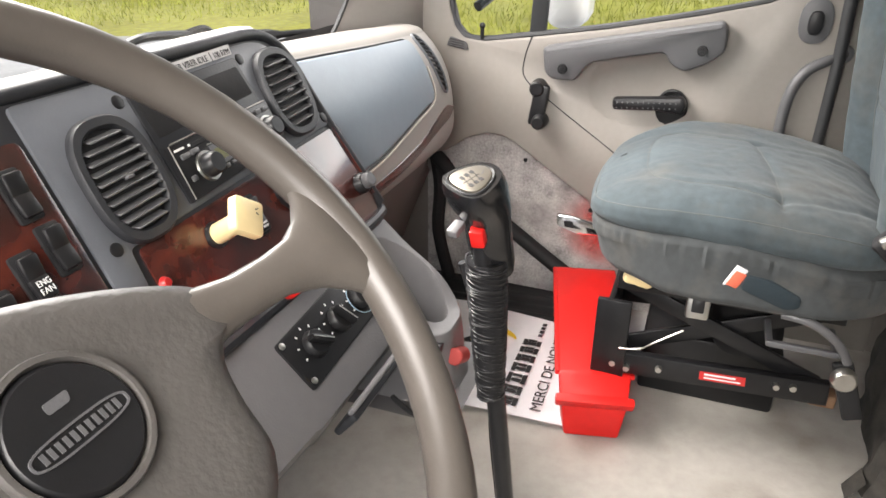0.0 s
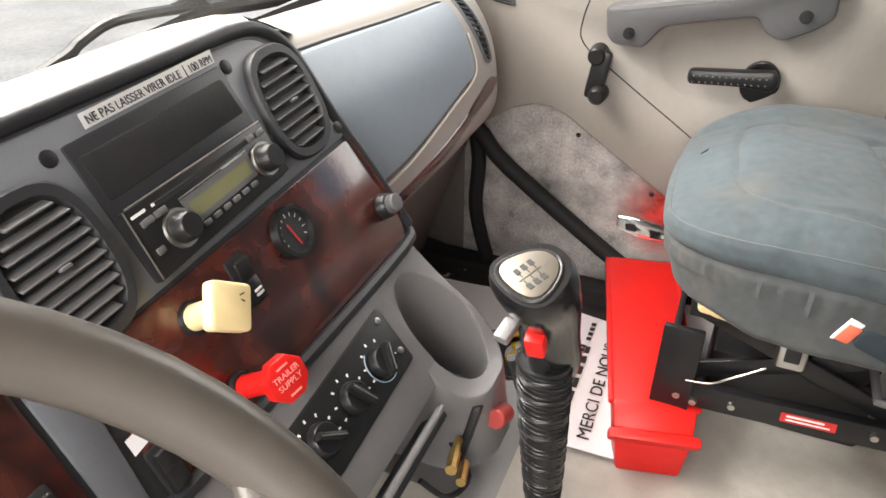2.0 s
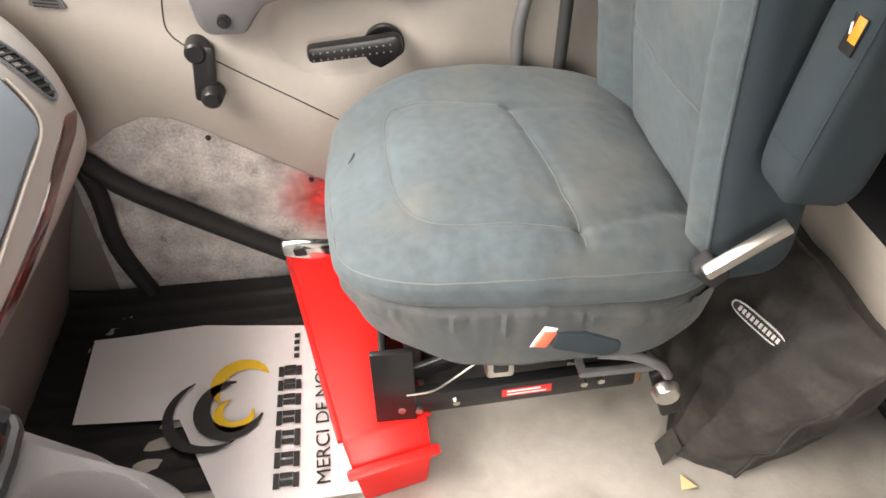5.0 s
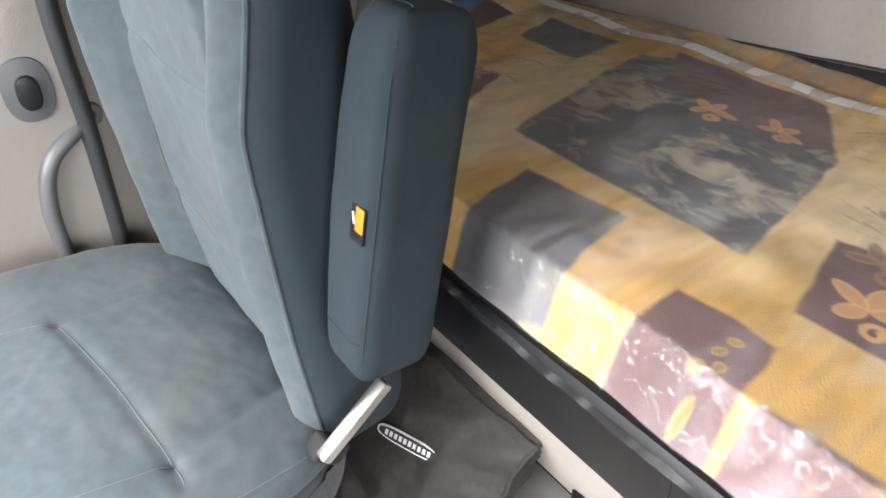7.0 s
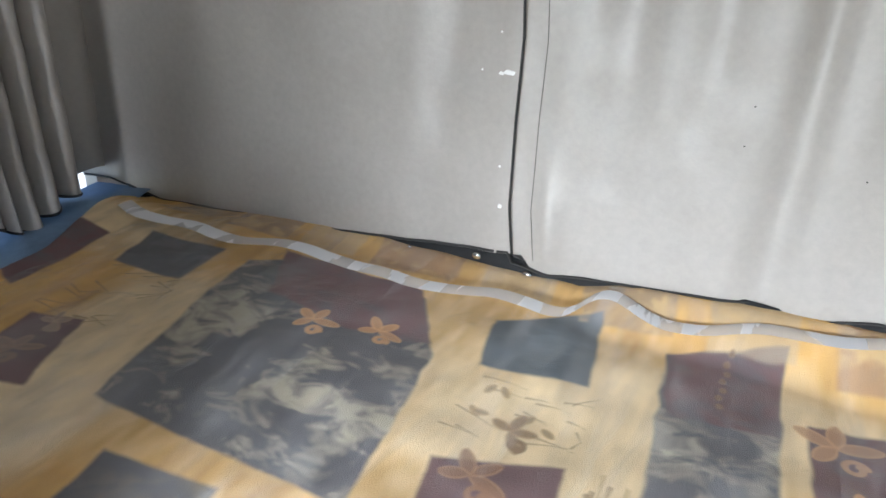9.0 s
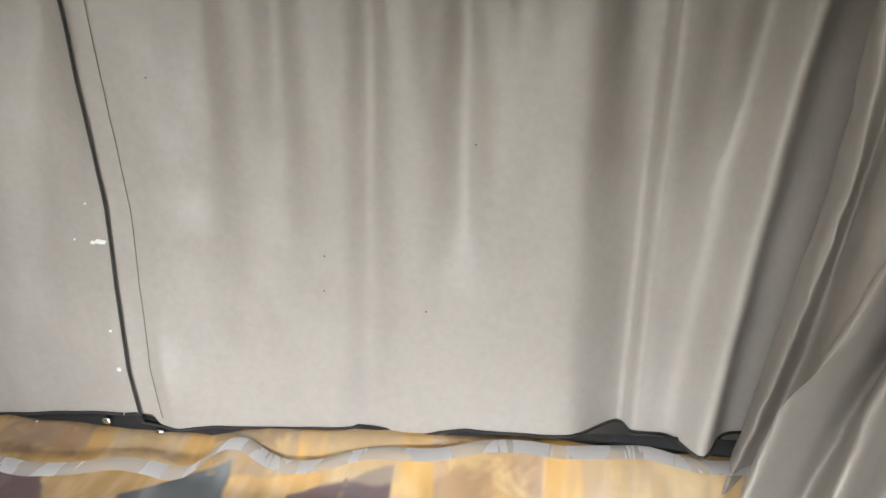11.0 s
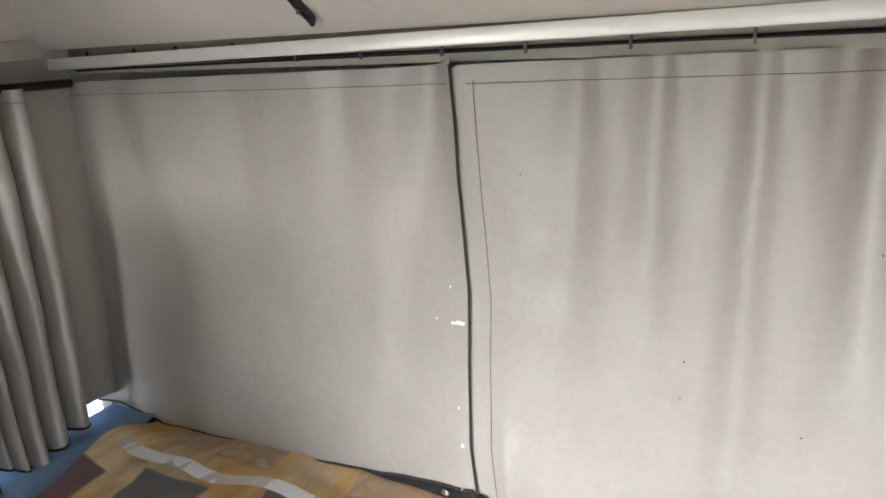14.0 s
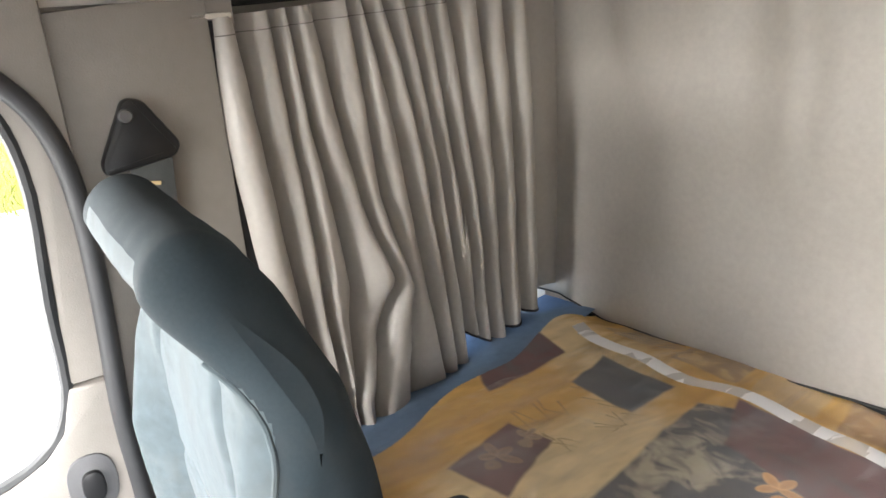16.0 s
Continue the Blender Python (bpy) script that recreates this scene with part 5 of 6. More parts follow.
part("belt_tag", rbox((.005, .016, .012), (.962, -.135, 1.205), bevel=.001), mat("yellow_tag", (.7, .6, .03), .5), an)

# ---- warning triangle box on the floor ----
rb = thing("red_storage_box", (.66, .4, 0), "long red plastic box lying against the seat base", "box")
ax = Vector((.505, .115, 0)).normalized()
RF = Matrix.Translation((.42, .325, 0)) @ Matrix((ax, Vector((-ax.y, ax.x, 0)), AXZ)).transposed().to_4x4()
sec = lambda x, w0, w1, z0, z1: [RF @ Vector(p) for p in ((x, -w0, z0), (x, w0, z0), (x, w1, z1), (x, -w1, z1))]
bx = loft([sec(-.02, .058, .07, .0, .085), sec(.03, .064, .078, .0, .132), sec(.52, .064, .078, .0, .132), sec(.54, .06, .074, .0, .128)])
bmesh.ops.bevel(bx, geom=bx.edges[:], offset=.006, segments=2, profile=.5, affect="EDGES")
part("body", bx, RED, rb)
part("rim", add(rbox((.5, .012, .012), (.28, .079, .126), bevel=.003, m=RF), rbox((.5, .012, .012), (.28, -.079, .126), bevel=.003, m=RF)), RED, rb)
part("lip", rbox((.02, .165, .03), (-.018, 0, .092), (0, -30, 0), .005, 2, RF), RED, rb)

# ---- paper floor mat ----
pp = thing("paper_floor_mat", (.62, .6, .0), "white printed paper floor mat with a swirl logo", "paper mat")
quad = [(.40, .335), (.392, .63), (.60, .735), (.61, .94), (.83, .95), (.848, .72), (.818, .5), (.80, .36)]
bmp = bmesh.new()
bmp.faces.new([bmp.verts.new((x, y, .0105)) for x, y in quad])
bmesh.ops.triangulate(bmp, faces=bmp.faces)
bmesh.ops.subdivide_edges(bmp, edges=bmp.edges[:], cuts=6, use_grid_fill=True)
for v in bmp.verts:
    v.co.z += .0025 + .003 * noise.noise((v.co.x * 5, v.co.y * 5, 4)) + .03 * max(0, v.co.y - .86)
part("sheet", bmp, PAPER, pp)
TF = frame_of((.42, .495, .0178), (1, .012, 0), (-.012, 1, 0))
xx = 0.0
for w in (.042, .044, .05, .044, .04, .036, .036):
    for bx_, by_, bw_, bh_ in ((w / 2 - .004, .006, w - .012, .011), (w / 2 - .004, .042, w - .01, .011), (w * .28, .024, .012, .0235), (w * .66, .024, .011, .0235)):
        part("letter_bar", rbox((bw_, bh_, .0005), (xx + bx_, by_, 0), bevel=0, m=TF), INK, pp)
    xx += w
for i in range(4):
    part("letter_bar", rbox((.012, .011, .0005), (xx + .018 + i * .019, .012, 0), bevel=0, m=TF), INK, pp)
words("MERCI DE NOUS", frame_of((.42, .438, .0178), (1, .03, 0), (-.03, 1, 0)), .026, INK, "lettering", pp, .31)


def swirl(c, r, a0, a1, w, m_, nm):
    pts_o, pts_i = [], []
    for k in range(25):
        t = k / 24
        a = radians(a0 + (a1 - a0) * t)
        ww = w * math.sin(math.pi * min(.98, max(.02, t))) ** .7
        pts_o.append((c[0] + (r + ww / 2) * math.cos(a), c[1] + (r + ww / 2) * math.sin(a), .0184))
        pts_i.append((c[0] + (r - ww / 2) * math.cos(a), c[1] + (r - ww / 2) * math.sin(a), .0184))
    part(nm, sheet([pts_o, pts_i]), m_, pp)


swirl((.605, .67), .086, 30, 215, .022, INK, "logo_arc")
swirl((.612, .63), .062, 0, 250, .034, INK, "logo_arc")
swirl((.662, .615), .056, -60, 130, .03, YELLOW_INK, "logo_arc")
swirl((.598, .625), .034, 20, 280, .024, YELLOW_INK, "logo_arc")

# ---- black bag ----
bg = thing("black_bag", (.45, -.32, 0), "dusty black fabric bag with an oval badge, slumped on the floor", "bag")
BAG_LEVELS = [(.0, [(.72, -.24), (.52, -.235), (.43, -.195), (.405, -.2), (.352, -.295), (.40, -.47), (.72, -.5)]),
              (.1, [(.72, -.235), (.52, -.23), (.44, -.215), (.395, -.225), (.336, -.32), (.37, -.48), (.72, -.5)]),
              (.2, [(.72, -.24), (.52, -.24), (.45, -.235), (.385, -.25), (.318, -.348), (.335, -.48), (.72, -.5)]),
              (.3, [(.72, -.28), (.54, -.28), (.47, -.28), (.39, -.3), (.294, -.378), (.305, -.475), (.72, -.5)]),
              (.36, [(.72, -.33), (.55, -.33), (.48, -.33), (.39, -.345), (.28, -.392), (.288, -.468), (.72, -.49)]),
              (.398, [(.72, -.385), (.56, -.385), (.49, -.388), (.39, -.39), (.272, -.402), (.28, -.455), (.72, -.475)])]


def bag_ring(z, pts, n=8):
    out = []
    for a_, b_ in zip(pts, pts[1:] + pts[:1]):
        out += [Vector((a_[0] + (b_[0] - a_[0]) * k / n, a_[1] + (b_[1] - a_[1]) * k / n, z)) for k in range(n)]
    return out


levels = []
for (z0, p0), (z1, p1) in zip(BAG_LEVELS, BAG_LEVELS[1:]):
    for k in range(4):
        q = k / 4
        levels.append((z0 + (z1 - z0) * q, [(a_[0] + (b_[0] - a_[0]) * q, a_[1] + (b_[1] - a_[1]) * q) for a_, b_ in zip(p0, p1)]))
levels.append(BAG_LEVELS[-1])
bt = bag_ring(*BAG_LEVELS[-1])
bc = Vector((.5, -.43, .392))
rings = [bag_ring(*l) for l in levels] + [[bc + (t - bc) * k for t in bt] for k in (.85, .6, .3, .1)]
bagm = loft(rings)
for v in bagm.verts:
    v.co += Vector((noise.noise(v.co * 9), noise.noise(v.co * 9 + Vector((5, 0, 0))), noise.noise(v.co * 11 + Vector((0, 7, 0))))) * .009 + Vector((noise.noise(v.co * 26), noise.noise(v.co * 26 + Vector((3, 0, 0))), 0)) * .004
bmesh.ops.subdivide_edges(bagm, edges=bagm.edges[:], cuts=1, use_grid_fill=True, smooth=.6)
bagm.normal_update()
for v in bagm.verts:
    crease = abs(noise.noise((v.co.x * 9 + 4 * v.co.z, v.co.y * 9 - 5 * v.co.z, v.co.z * 7)))
    v.co += v.normal * (.022 * crease - .007 + .005 * noise.noise(v.co * 28)) * (1 if v.co.z > .03 else .3)
bag_ob = part("bag_body", bagm, BAG, bg)
bag_tree = BVHTree.FromPolygons([v.co[:] for v in bag_ob.data.vertices], [q.vertices[:] for q in bag_ob.data.polygons])
spot, spot_n = bag_tree.ray_cast(Vector((.452, -.302, .8)), Vector((0, 0, -1)))[:2]
BFm = frame_of(spot + spot_n * .004, Vector((-.085, -.034, 0)) - spot_n * spot_n.dot(Vector((-.085, -.034, 0))), spot_n.cross(Vector((-.085, -.034, 0))))
badge = part("badge", prism(oval(0, 0, .062, .0125, 28, 3), BFm, .003, .001, base=.0), WHITE_INK, bg, "white outlined oval badge")
part("badge_field", prism(oval(0, 0, .058, .0095, 28, 3), BFm, .0006, base=.003), BAG, badge)
for i in range(10):
    part("badge_bar", rbox((.006, .009, .0005), (-.042 + i * .0094, 0, .0038), bevel=0, m=BFm), WHITE_INK, badge)
seam_b = [Vector((p[4][0] - .002, p[4][1] + .002, z)) for z, p in BAG_LEVELS]
part("bag_edge", tube([bag_tree.find_nearest(q)[0] for q in smooth_path(seam_b, 8)], .004, 6), BAG, bg, "stitched corner seam")
part("bag_edge", tube([bag_tree.find_nearest(q)[0] for q in smooth_path([(.27, -.402, .4), (.39, -.39, .4), (.5, -.387, .4), (.7, -.385, .4)], 8)], .004, 6), BAG, bg, "stitched top seam")
part("floor_flap", sheet([[(.44 - .03 * u, -.2 + .0 * u + .02 * v, .05 - .04 * v + .006 * noise.noise((u * 5, v * 5, 2))) for u in (0, .5, 1, 1.6)] for v in (0, .5, 1.0, 1.4)]), BAG, bg, "loose cloth corner on the floor")
tagp = thing("paper_scrap", (.33, -.2, .02), "small cream paper scrap by the bag", "paper")
part("scrap", prism([(0, 0), (.035, .005), (.012, .03)], pose(.335, -.215, .012, 8, 0, 30), .001), YELLOW_KNOB, tagp)

# ---- bunk ----
bunk = thing("bunk_base", (0, -.5, 0), "beige bunk front panel under a black edge rail", "bunk")
part("front_panel", loft([[(x, y, z) for y, z in ((-.318, .61), (-.505, .195), (-.525, .2), (-.34, .62))] for x in (-1.1, 1.1)]), BUNK_PANEL, bunk, "beige vinyl panel")
part("toe_panel", loft([[(x, y, z) for y, z in ((-.50, .2), (-.64, .0), (-.66, .0), (-.53, .21))] for x in (-1.1, 1.1)]), BUNK_RAIL, bunk, "black lower panel")
rl = loft([[(x, y, z) for y, z in ((-.282, .716), (-.288, .725), (-.33, .725), (-.34, .6), (-.318, .598), (-.30, .604))] for x in (-1.1, .018, .02, 1.1)])
bmesh.ops.bevel(rl, geom=[e for e in rl.edges if abs((e.verts[0].co - e.verts[1].co).normalized().x) > .9], offset=.006, segments=2, profile=.5, affect="EDGES")
part("edge_rail", rl, BUNK_RAIL, bunk, "black plastic edge rail")
part("rail_joint", rbox((.0025, .004, .104), (.02, -.2918, .661), (-9, 0, 0), 0), BLACK_MATTE, bunk)
part("deck", rbox((2.2, .72, .03), (0, -.69, .70), bevel=0), BUNK_RAIL, bunk)
bl = thing("floor_light_cover", (.2, -.5, .1), "black round domed cover low on the bunk front", "cover")
part("dome", ball((.205, -.5, .25), (.05, .045, .05), 18), BLACK, bl)
part("base", cyl((.205, -.5, .21), (.205, -.53, .19), .055, .055, 20), BLACK_MATTE, bl)


REAR_X = [-1, -.43, -.06, .035, .26, .6, .93]
REAR_Z = [.872, .867, .84, .815, .812, .797, .768]


def bed_height(x, y):
    f = min(1, max(0, (y + .327 + .004 * noise.noise((x * 12, 0, 4))) / .04))
    front = -.088 * f * f * (3 - 2 * f)
    w = min(1, max(0, (-.93 - y) / .1))
    w = w * w * (3 - 2 * w)
    rear = (float(np.interp(x, REAR_X, REAR_Z)) - .80) * w
    return .80 + front + rear + .008 * noise.noise((x * 4, y * 5, 2)) + .004 * noise.noise((x * 13, y * 13, 6))


# printed cover: cloth ground with dark patches and leaf motifs
NX, NY = 900, 380
gx = np.linspace(-1.05, .95, NX)
gy = np.linspace(-1.045, -.283, NY)
X, Y = np.meshgrid(gx, gy)


def soft_noise(shape, cells, seed, stretch=(1, 1)):
    r = np.random.RandomState(seed)
    a, b = max(2, int(cells * stretch[0])), max(2, int(cells * stretch[1]))
    g = r.rand(b + 2, a + 2)
    v = np.linspace(0, b, shape[0])
    u = np.linspace(0, a, shape[1])
    vi, ui = v.astype(int), u.astype(int)
    fv, fu = (v - vi)[:, None], (u - ui)[None, :]
    fv, fu = fv * fv * (3 - 2 * fv), fu * fu * (3 - 2 * fu)
    g00, g01, g10, g11 = g[np.ix_(vi, ui)], g[np.ix_(vi, ui + 1)], g[np.ix_(vi + 1, ui)], g[np.ix_(vi + 1, ui + 1)]
    return (g00 * (1 - fu) + g01 * fu) * (1 - fv) + (g10 * (1 - fu) + g11 * fu) * fv


sh = X.shape
WI = (np.arange(sh[0])[:, None] + 15 * (soft_noise(sh, 40, 90, (1.4, .7)) - .5)).astype(int) % sh[0]
WJ = (np.arange(sh[1])[None, :] + 15 * (soft_noise(sh, 40, 91, (1.4, .7)) - .5)).astype(int) % sh[1]
cloud = .5 * soft_noise(sh, 26, 1, (1.6, .7)) + .3 * soft_noise(sh, 60, 2, (1.6, .7)) + .2 * soft_noise(sh, 150, 3, (1.3, .6))
fine = soft_noise(sh, 200, 4)
streak = .6 * soft_noise(sh, 22, 7, (4, .5)) + .4 * soft_noise(sh, 70, 8, (3, .4))
big = soft_noise(sh, 7, 9, (1.5, .6))
OCHRE, SAND, SLATE, PLUM, TEAL, TAN = (np.array(c) for c in ((.64, .4, .135), (.74, .59, .36), (.14, .138, .148), (.17, .105, .105), (.12, .14, .155), (.34, .29, .21)))
col = OCHRE + (SAND - OCHRE) * np.clip((big - .38) * 3 + (streak - .5) * .9, 0, 1)[..., None]
col = col * (.82 + .36 * streak[..., None])


def quad_mask(c):
    """Inside a four-cornered patch with a slightly frayed edge."""
    wob = .0012 * (fine - .5) + .006 * (soft_noise(sh, 31, 12, (1.7, .9)) - .5)
    d = np.full(sh, 1e9)
    n = len(c)
    area = sum(c[i][0] * c[(i + 1) % n][1] - c[(i + 1) % n][0] * c[i][1] for i in range(n))
    s = 1 if area > 0 else -1
    for i in range(n):
        (x0, y0), (x1, y1) = c[i], c[(i + 1) % n]
        ln = math.hypot(x1 - x0, y1 - y0)
        d = np.minimum(d, s * ((x1 - x0) * (Y - y0) - (y1 - y0) * (X - x0)) / ln)
    return np.clip((d + wob) / .006 + .5, 0, 1)[..., None]


def patch(c, dark, light, k=1.0, seed=20, alpha=1.0):
    global col
    m = quad_mask(c) * alpha
    n1 = .45 * soft_noise(sh, 26, seed, (1.5, .7)) + .33 * soft_noise(sh, 75, seed + 1, (1.5, .7)) + .22 * soft_noise(sh, 190, seed + 2, (1.2, .8))
    n1 = n1[WI, WJ]
    body = dark + (light - dark) * np.clip((n1 - .45) * 3.4 * k, 0, 1)[..., None]
    col = col * (1 - m) + body * m


SAGE = np.array((.46, .42, .33))
patch([(.476, -.503), (.556, -.875), (.44, -.93), (.235, -.905), (.155, -.772), (.112, -.494)], SLATE, SAGE, 1.0, 20)
patch([(.45, -.80), (.52, -.93), (.25, -.92), (.17, -.80), (.29, -.77)], PLUM * 1.2, SLATE, .5, 24)
patch([(.352, -.285), (.389, -.446), (.237, -.455), (.205, -.30)], SLATE, TAN * .8, .5, 30)
patch([(.07, -.606), (-.066, -.655), (-.092, -.47), (.033, -.455)], PLUM, PLUM * 1.3, .6, 34)
patch([(.116, -.90), (-.02, -.985), (-.046, -.81), (.095, -.787)], TEAL, TEAL * 1.5, .5, 38)
patch([(-.12, -.935), (-.265, -.985), (-.285, -.55), (-.162, -.55)], SLATE, SAGE, .7, 42)
patch([(-.12, -.935), (-.265, -.985), (-.27, -.83), (-.145, -.80)], PLUM, SLATE, .6, 44)
patch([(.66, -.44), (.70, -.585), (.62, -.608), (.56, -.472)], PLUM, PLUM * 1.3, .6, 46)
patch([(.735, -.755), (.76, -.862), (.612, -.878), (.602, -.765)], SLATE, TEAL * 1.3, .5, 48)
patch([(.122, -.27), (.121, -.394), (.014, -.399), (.0, -.27)], PLUM, PLUM * 1.5, .6, 50)
patch([(-.01, -.27), (-.01, -.33), (-.22, -.34), (-.22, -.27)], PLUM * 1.2, OCHRE * .8, .4, 52)
patch([(-.30, -.87), (-.42, -.90), (-.45, -.62), (-.32, -.62)], PLUM, SLATE, .5, 54)
patch([(-.55, -.95), (-.85, -.96), (-.85, -.6), (-.56, -.58)], SLATE, SAGE, .9, 58)
patch([(-.3, -.47), (-.55, -.5), (-.56, -.32), (-.3, -.3)], SLATE, TAN, .6, 60)
patch([(.80, -.62), (.9, -.66), (.92, -.84), (.82, -.82)], PLUM, SLATE, .6, 62)


for i_, (x_, w_) in enumerate(((.8, .1), (.62, .12), (.47, .1), (.3, .14), (.12, .1), (-.05, .12), (-.22, .1), (-.4, .14), (-.62, .16), (-.84, .12))):
    patch([(x_ + w_ / 2, -.955), (x_ + w_ / 2 + .02, -1.06), (x_ - w_ / 2, -1.06), (x_ - w_ / 2 - .01, -.965)], (TAN, SLATE, TAN * 1.2, PLUM)[i_ % 4] * 1.2, SAND * .8, 1.0, 80 + i_, .5)


def reed(x0, y0, x1, y1, w, c, a=.7):
    """A thin drawn stalk, tapering to its tip."""
    global col
    dx, dy = x1 - x0, y1 - y0
    ln = math.hypot(dx, dy)
    t = ((X - x0) * dx + (Y - y0) * dy) / ln ** 2
    d = np.abs(((X - x0) * dy - (Y - y0) * dx) / ln + .12 * ln * (t - t * t))
    m = (np.clip((w * (1.1 - np.clip(t, 0, 1)) - d) / .0015 + .5, 0, 1) * ((t > 0) & (t < 1)) * a)[..., None]
    col = col * (1 - m) + np.array(c) * m


def leaf(x, y, ang, ln, w, c):
    global col
    a = radians(ang)
    u = (X - x) * math.cos(a) + (Y - y) * math.sin(a)
    v = -(X - x) * math.sin(a) + (Y - y) * math.cos(a)
    t = u / ln
    half = w * np.sqrt(np.clip(np.sin(np.pi * np.clip(t, 0, 1)), 0, 1))
    m = np.clip((half - np.abs(v)) / .003 + .5, 0, 1) * ((t > 0) & (t < 1))
    edge = np.clip(1 - np.abs(half - np.abs(v)) / .004, 0, 1) * m
    k = m[..., None]
    col = col * (1 - .85 * k) + np.array(c) * (.85 * k)
    col = col + edge[..., None] * np.array((.18, .12, .06))


def curl(x, y, r, a0, a1, c):
    global col
    for k in range(40):
        t = k / 39
        a, rr = radians(a0 + (a1 - a0) * t), r * (1 - .55 * t)
        d = np.hypot(X - x - rr * math.cos(a), Y - y - rr * math.sin(a))
        m = np.clip((.0035 - d) / .002 + .5, 0, 1)[..., None]
        col = col * (1 - .8 * m) + np.array(c) * .8 * m


def sprig(x, y, turn, s, c):
    for a, l in ((0, 1.0), (70, .8), (140, .9), (215, .7)):
        leaf(x, y, turn + a, .055 * s * l, .011 * s, c)
    curl(x - .02 * s, y + .028 * s, .014 * s, turn, turn + 400, c)


GOLD = (.62, .36, .17)
reeds = random.Random(4)
for x0, x1, y0, y1, n_ in ((-.07, .1, -.78, -.64, 16), (.58, .74, -.76, -.6, 22)):
    for i in range(n_):
        bx, by, an, ln_ = reeds.uniform(x0, x1), reeds.uniform(y0, y1), reeds.uniform(-35, 20), reeds.uniform(.03, .075)
        reed(bx, by, max(x0, bx - ln_ * math.cos(radians(an))), by + ln_ * math.sin(radians(an)), .0016, (.3, .22, .12))
for i in range(26):
    bx = reeds.uniform(-.135, -.095)
    by = reeds.uniform(-.67, -.5)
    reed(bx, by, bx + reeds.uniform(-.004, .004), by + reeds.uniform(.03, .07), .003, reeds.choice(((.2, .13, .09), (.5, .36, .18), (.28, .18, .1))), .6)
for i in range(6):
    leaf(reeds.uniform(-.05, .08), reeds.uniform(-.77, -.66), reeds.uniform(0, 360), .022, .006, (.3, .22, .12))
sprig(-.008, -.518, 200, .95, GOLD)
sprig(.02, -.60, 160, .9, (.3, .17, .1))
sprig(.01, -.69, 120, .75, (.27, .18, .1))
sprig(.342, -.762, 190, .75, GOLD)
sprig(.25, -.79, 170, .75, GOLD)
sprig(.64, -.515, 210, .75, (.3, .2, .14))
sprig(.655, -.585, 150, .55, (.36, .28, .2))
sprig(-.33, -.845, 200, 1.0, (.45, .27, .15))
sprig(-.36, -.73, 140, .9, GOLD)
for i in range(7):
    leaf(.035 + .006 * (i % 2), -.375 + i * .016, 20 + 40 * (i % 3), .016, .006, (.34, .22, .06))
    leaf(-.2 + .003 * (i % 2), -.965 + i * .018, 90, .012, .004, (.16, .11, .08))
col = col * (.9 + .2 * cloud[..., None])
co = np.empty((NY * NX, 3))
co[:, 0], co[:, 1] = X.ravel(), Y.ravel()
co[:, 2] = [bed_height(a, b) for a, b in zip(X.ravel(), Y.ravel())]
ii = np.arange(NY * NX).reshape(NY, NX)
quads = np.stack([ii[:-1, :-1], ii[:-1, 1:], ii[1:, 1:], ii[1:, :-1]], -1).reshape(-1, 4)
# the cover ends on a slant before the side curtain
cx, cy = co[quads, 0].mean(1), co[quads, 1].mean(1)
keep = cx < .748 + (-.30 - cy) * .31 + .012 * np.sin(cy * 19)
quads = quads[keep]
mesh = bpy.data.meshes.new("bed_cover")
mesh.from_pydata(co.tolist(), [], quads.tolist())
attr = mesh.color_attributes.new("print", "FLOAT_COLOR", "POINT")
attr.data.foreach_set("color", np.concatenate([np.clip(col.reshape(-1, 3), 0, 1), np.ones((NY * NX, 1))], 1).astype(np.float32).ravel())
mesh.polygons.foreach_set("use_smooth", [True] * len(mesh.polygons))
CLOTH = mat("printed_cotton", (.3, .2, .1), .85, bump=.35, bump_scale=420)
an_ = CLOTH.node_tree.nodes.new("ShaderNodeAttribute")
an_.attribute_name = "print"
CLOTH.node_tree.links.new(an_.outputs["Color"], CLOTH.node_tree.nodes["Principled BSDF"].inputs["Base Color"])
mesh.materials.append(CLOTH)
bed = thing("mattress", (0, -.66, .715), "mattress in a patchwork print cover, wrapped in clear plastic", "mattress")
cover = new("printed_cover", mesh)
cover.parent = bed
cover.matrix_parent_inverse = Matrix.Translation(-bed.location)
cover["label"] = "ochre, plum and slate patchwork print with leaf sprigs"


def film_at(u, v):
    x, y = -1.05 + 1.86 * u, -1.02 + .748 * v
    x = min(x, .745 + (-.30 - y) * .31)
    lift = .003 + .007 * abs(noise.noise((x * 7 + 3 * y, y * 8, 1))) + .004 * abs(noise.noise((x * 22, y * 25, 3)))
    fold = .008 * max(0, 1 - abs(y + .34 + .02 * math.sin(x * 9)) / .03) * abs(noise.noise((x * 30, 2, 2)))
    return (x, y, bed_height(x, max(y, -1.02)) + lift + fold)


fm_ = part("plastic_wrap", grid(260, 130, film_at), FILM, bed, "creased clear plastic wrap", smooth=60)
fm_.visible_shadow = False


def edge_at(u, v):
    p = Vector(film_at(.3 + .52 * u, .925 + .04 * v))
    return p + Vector((0, .004 * noise.noise((u * 90, v * 3, 5)), .002 + .011 * abs(noise.noise((u * 75, v * 2.5, 7))) * math.sin(math.pi * v) + .003 * noise.noise((u * 160, v * 9, 2))))


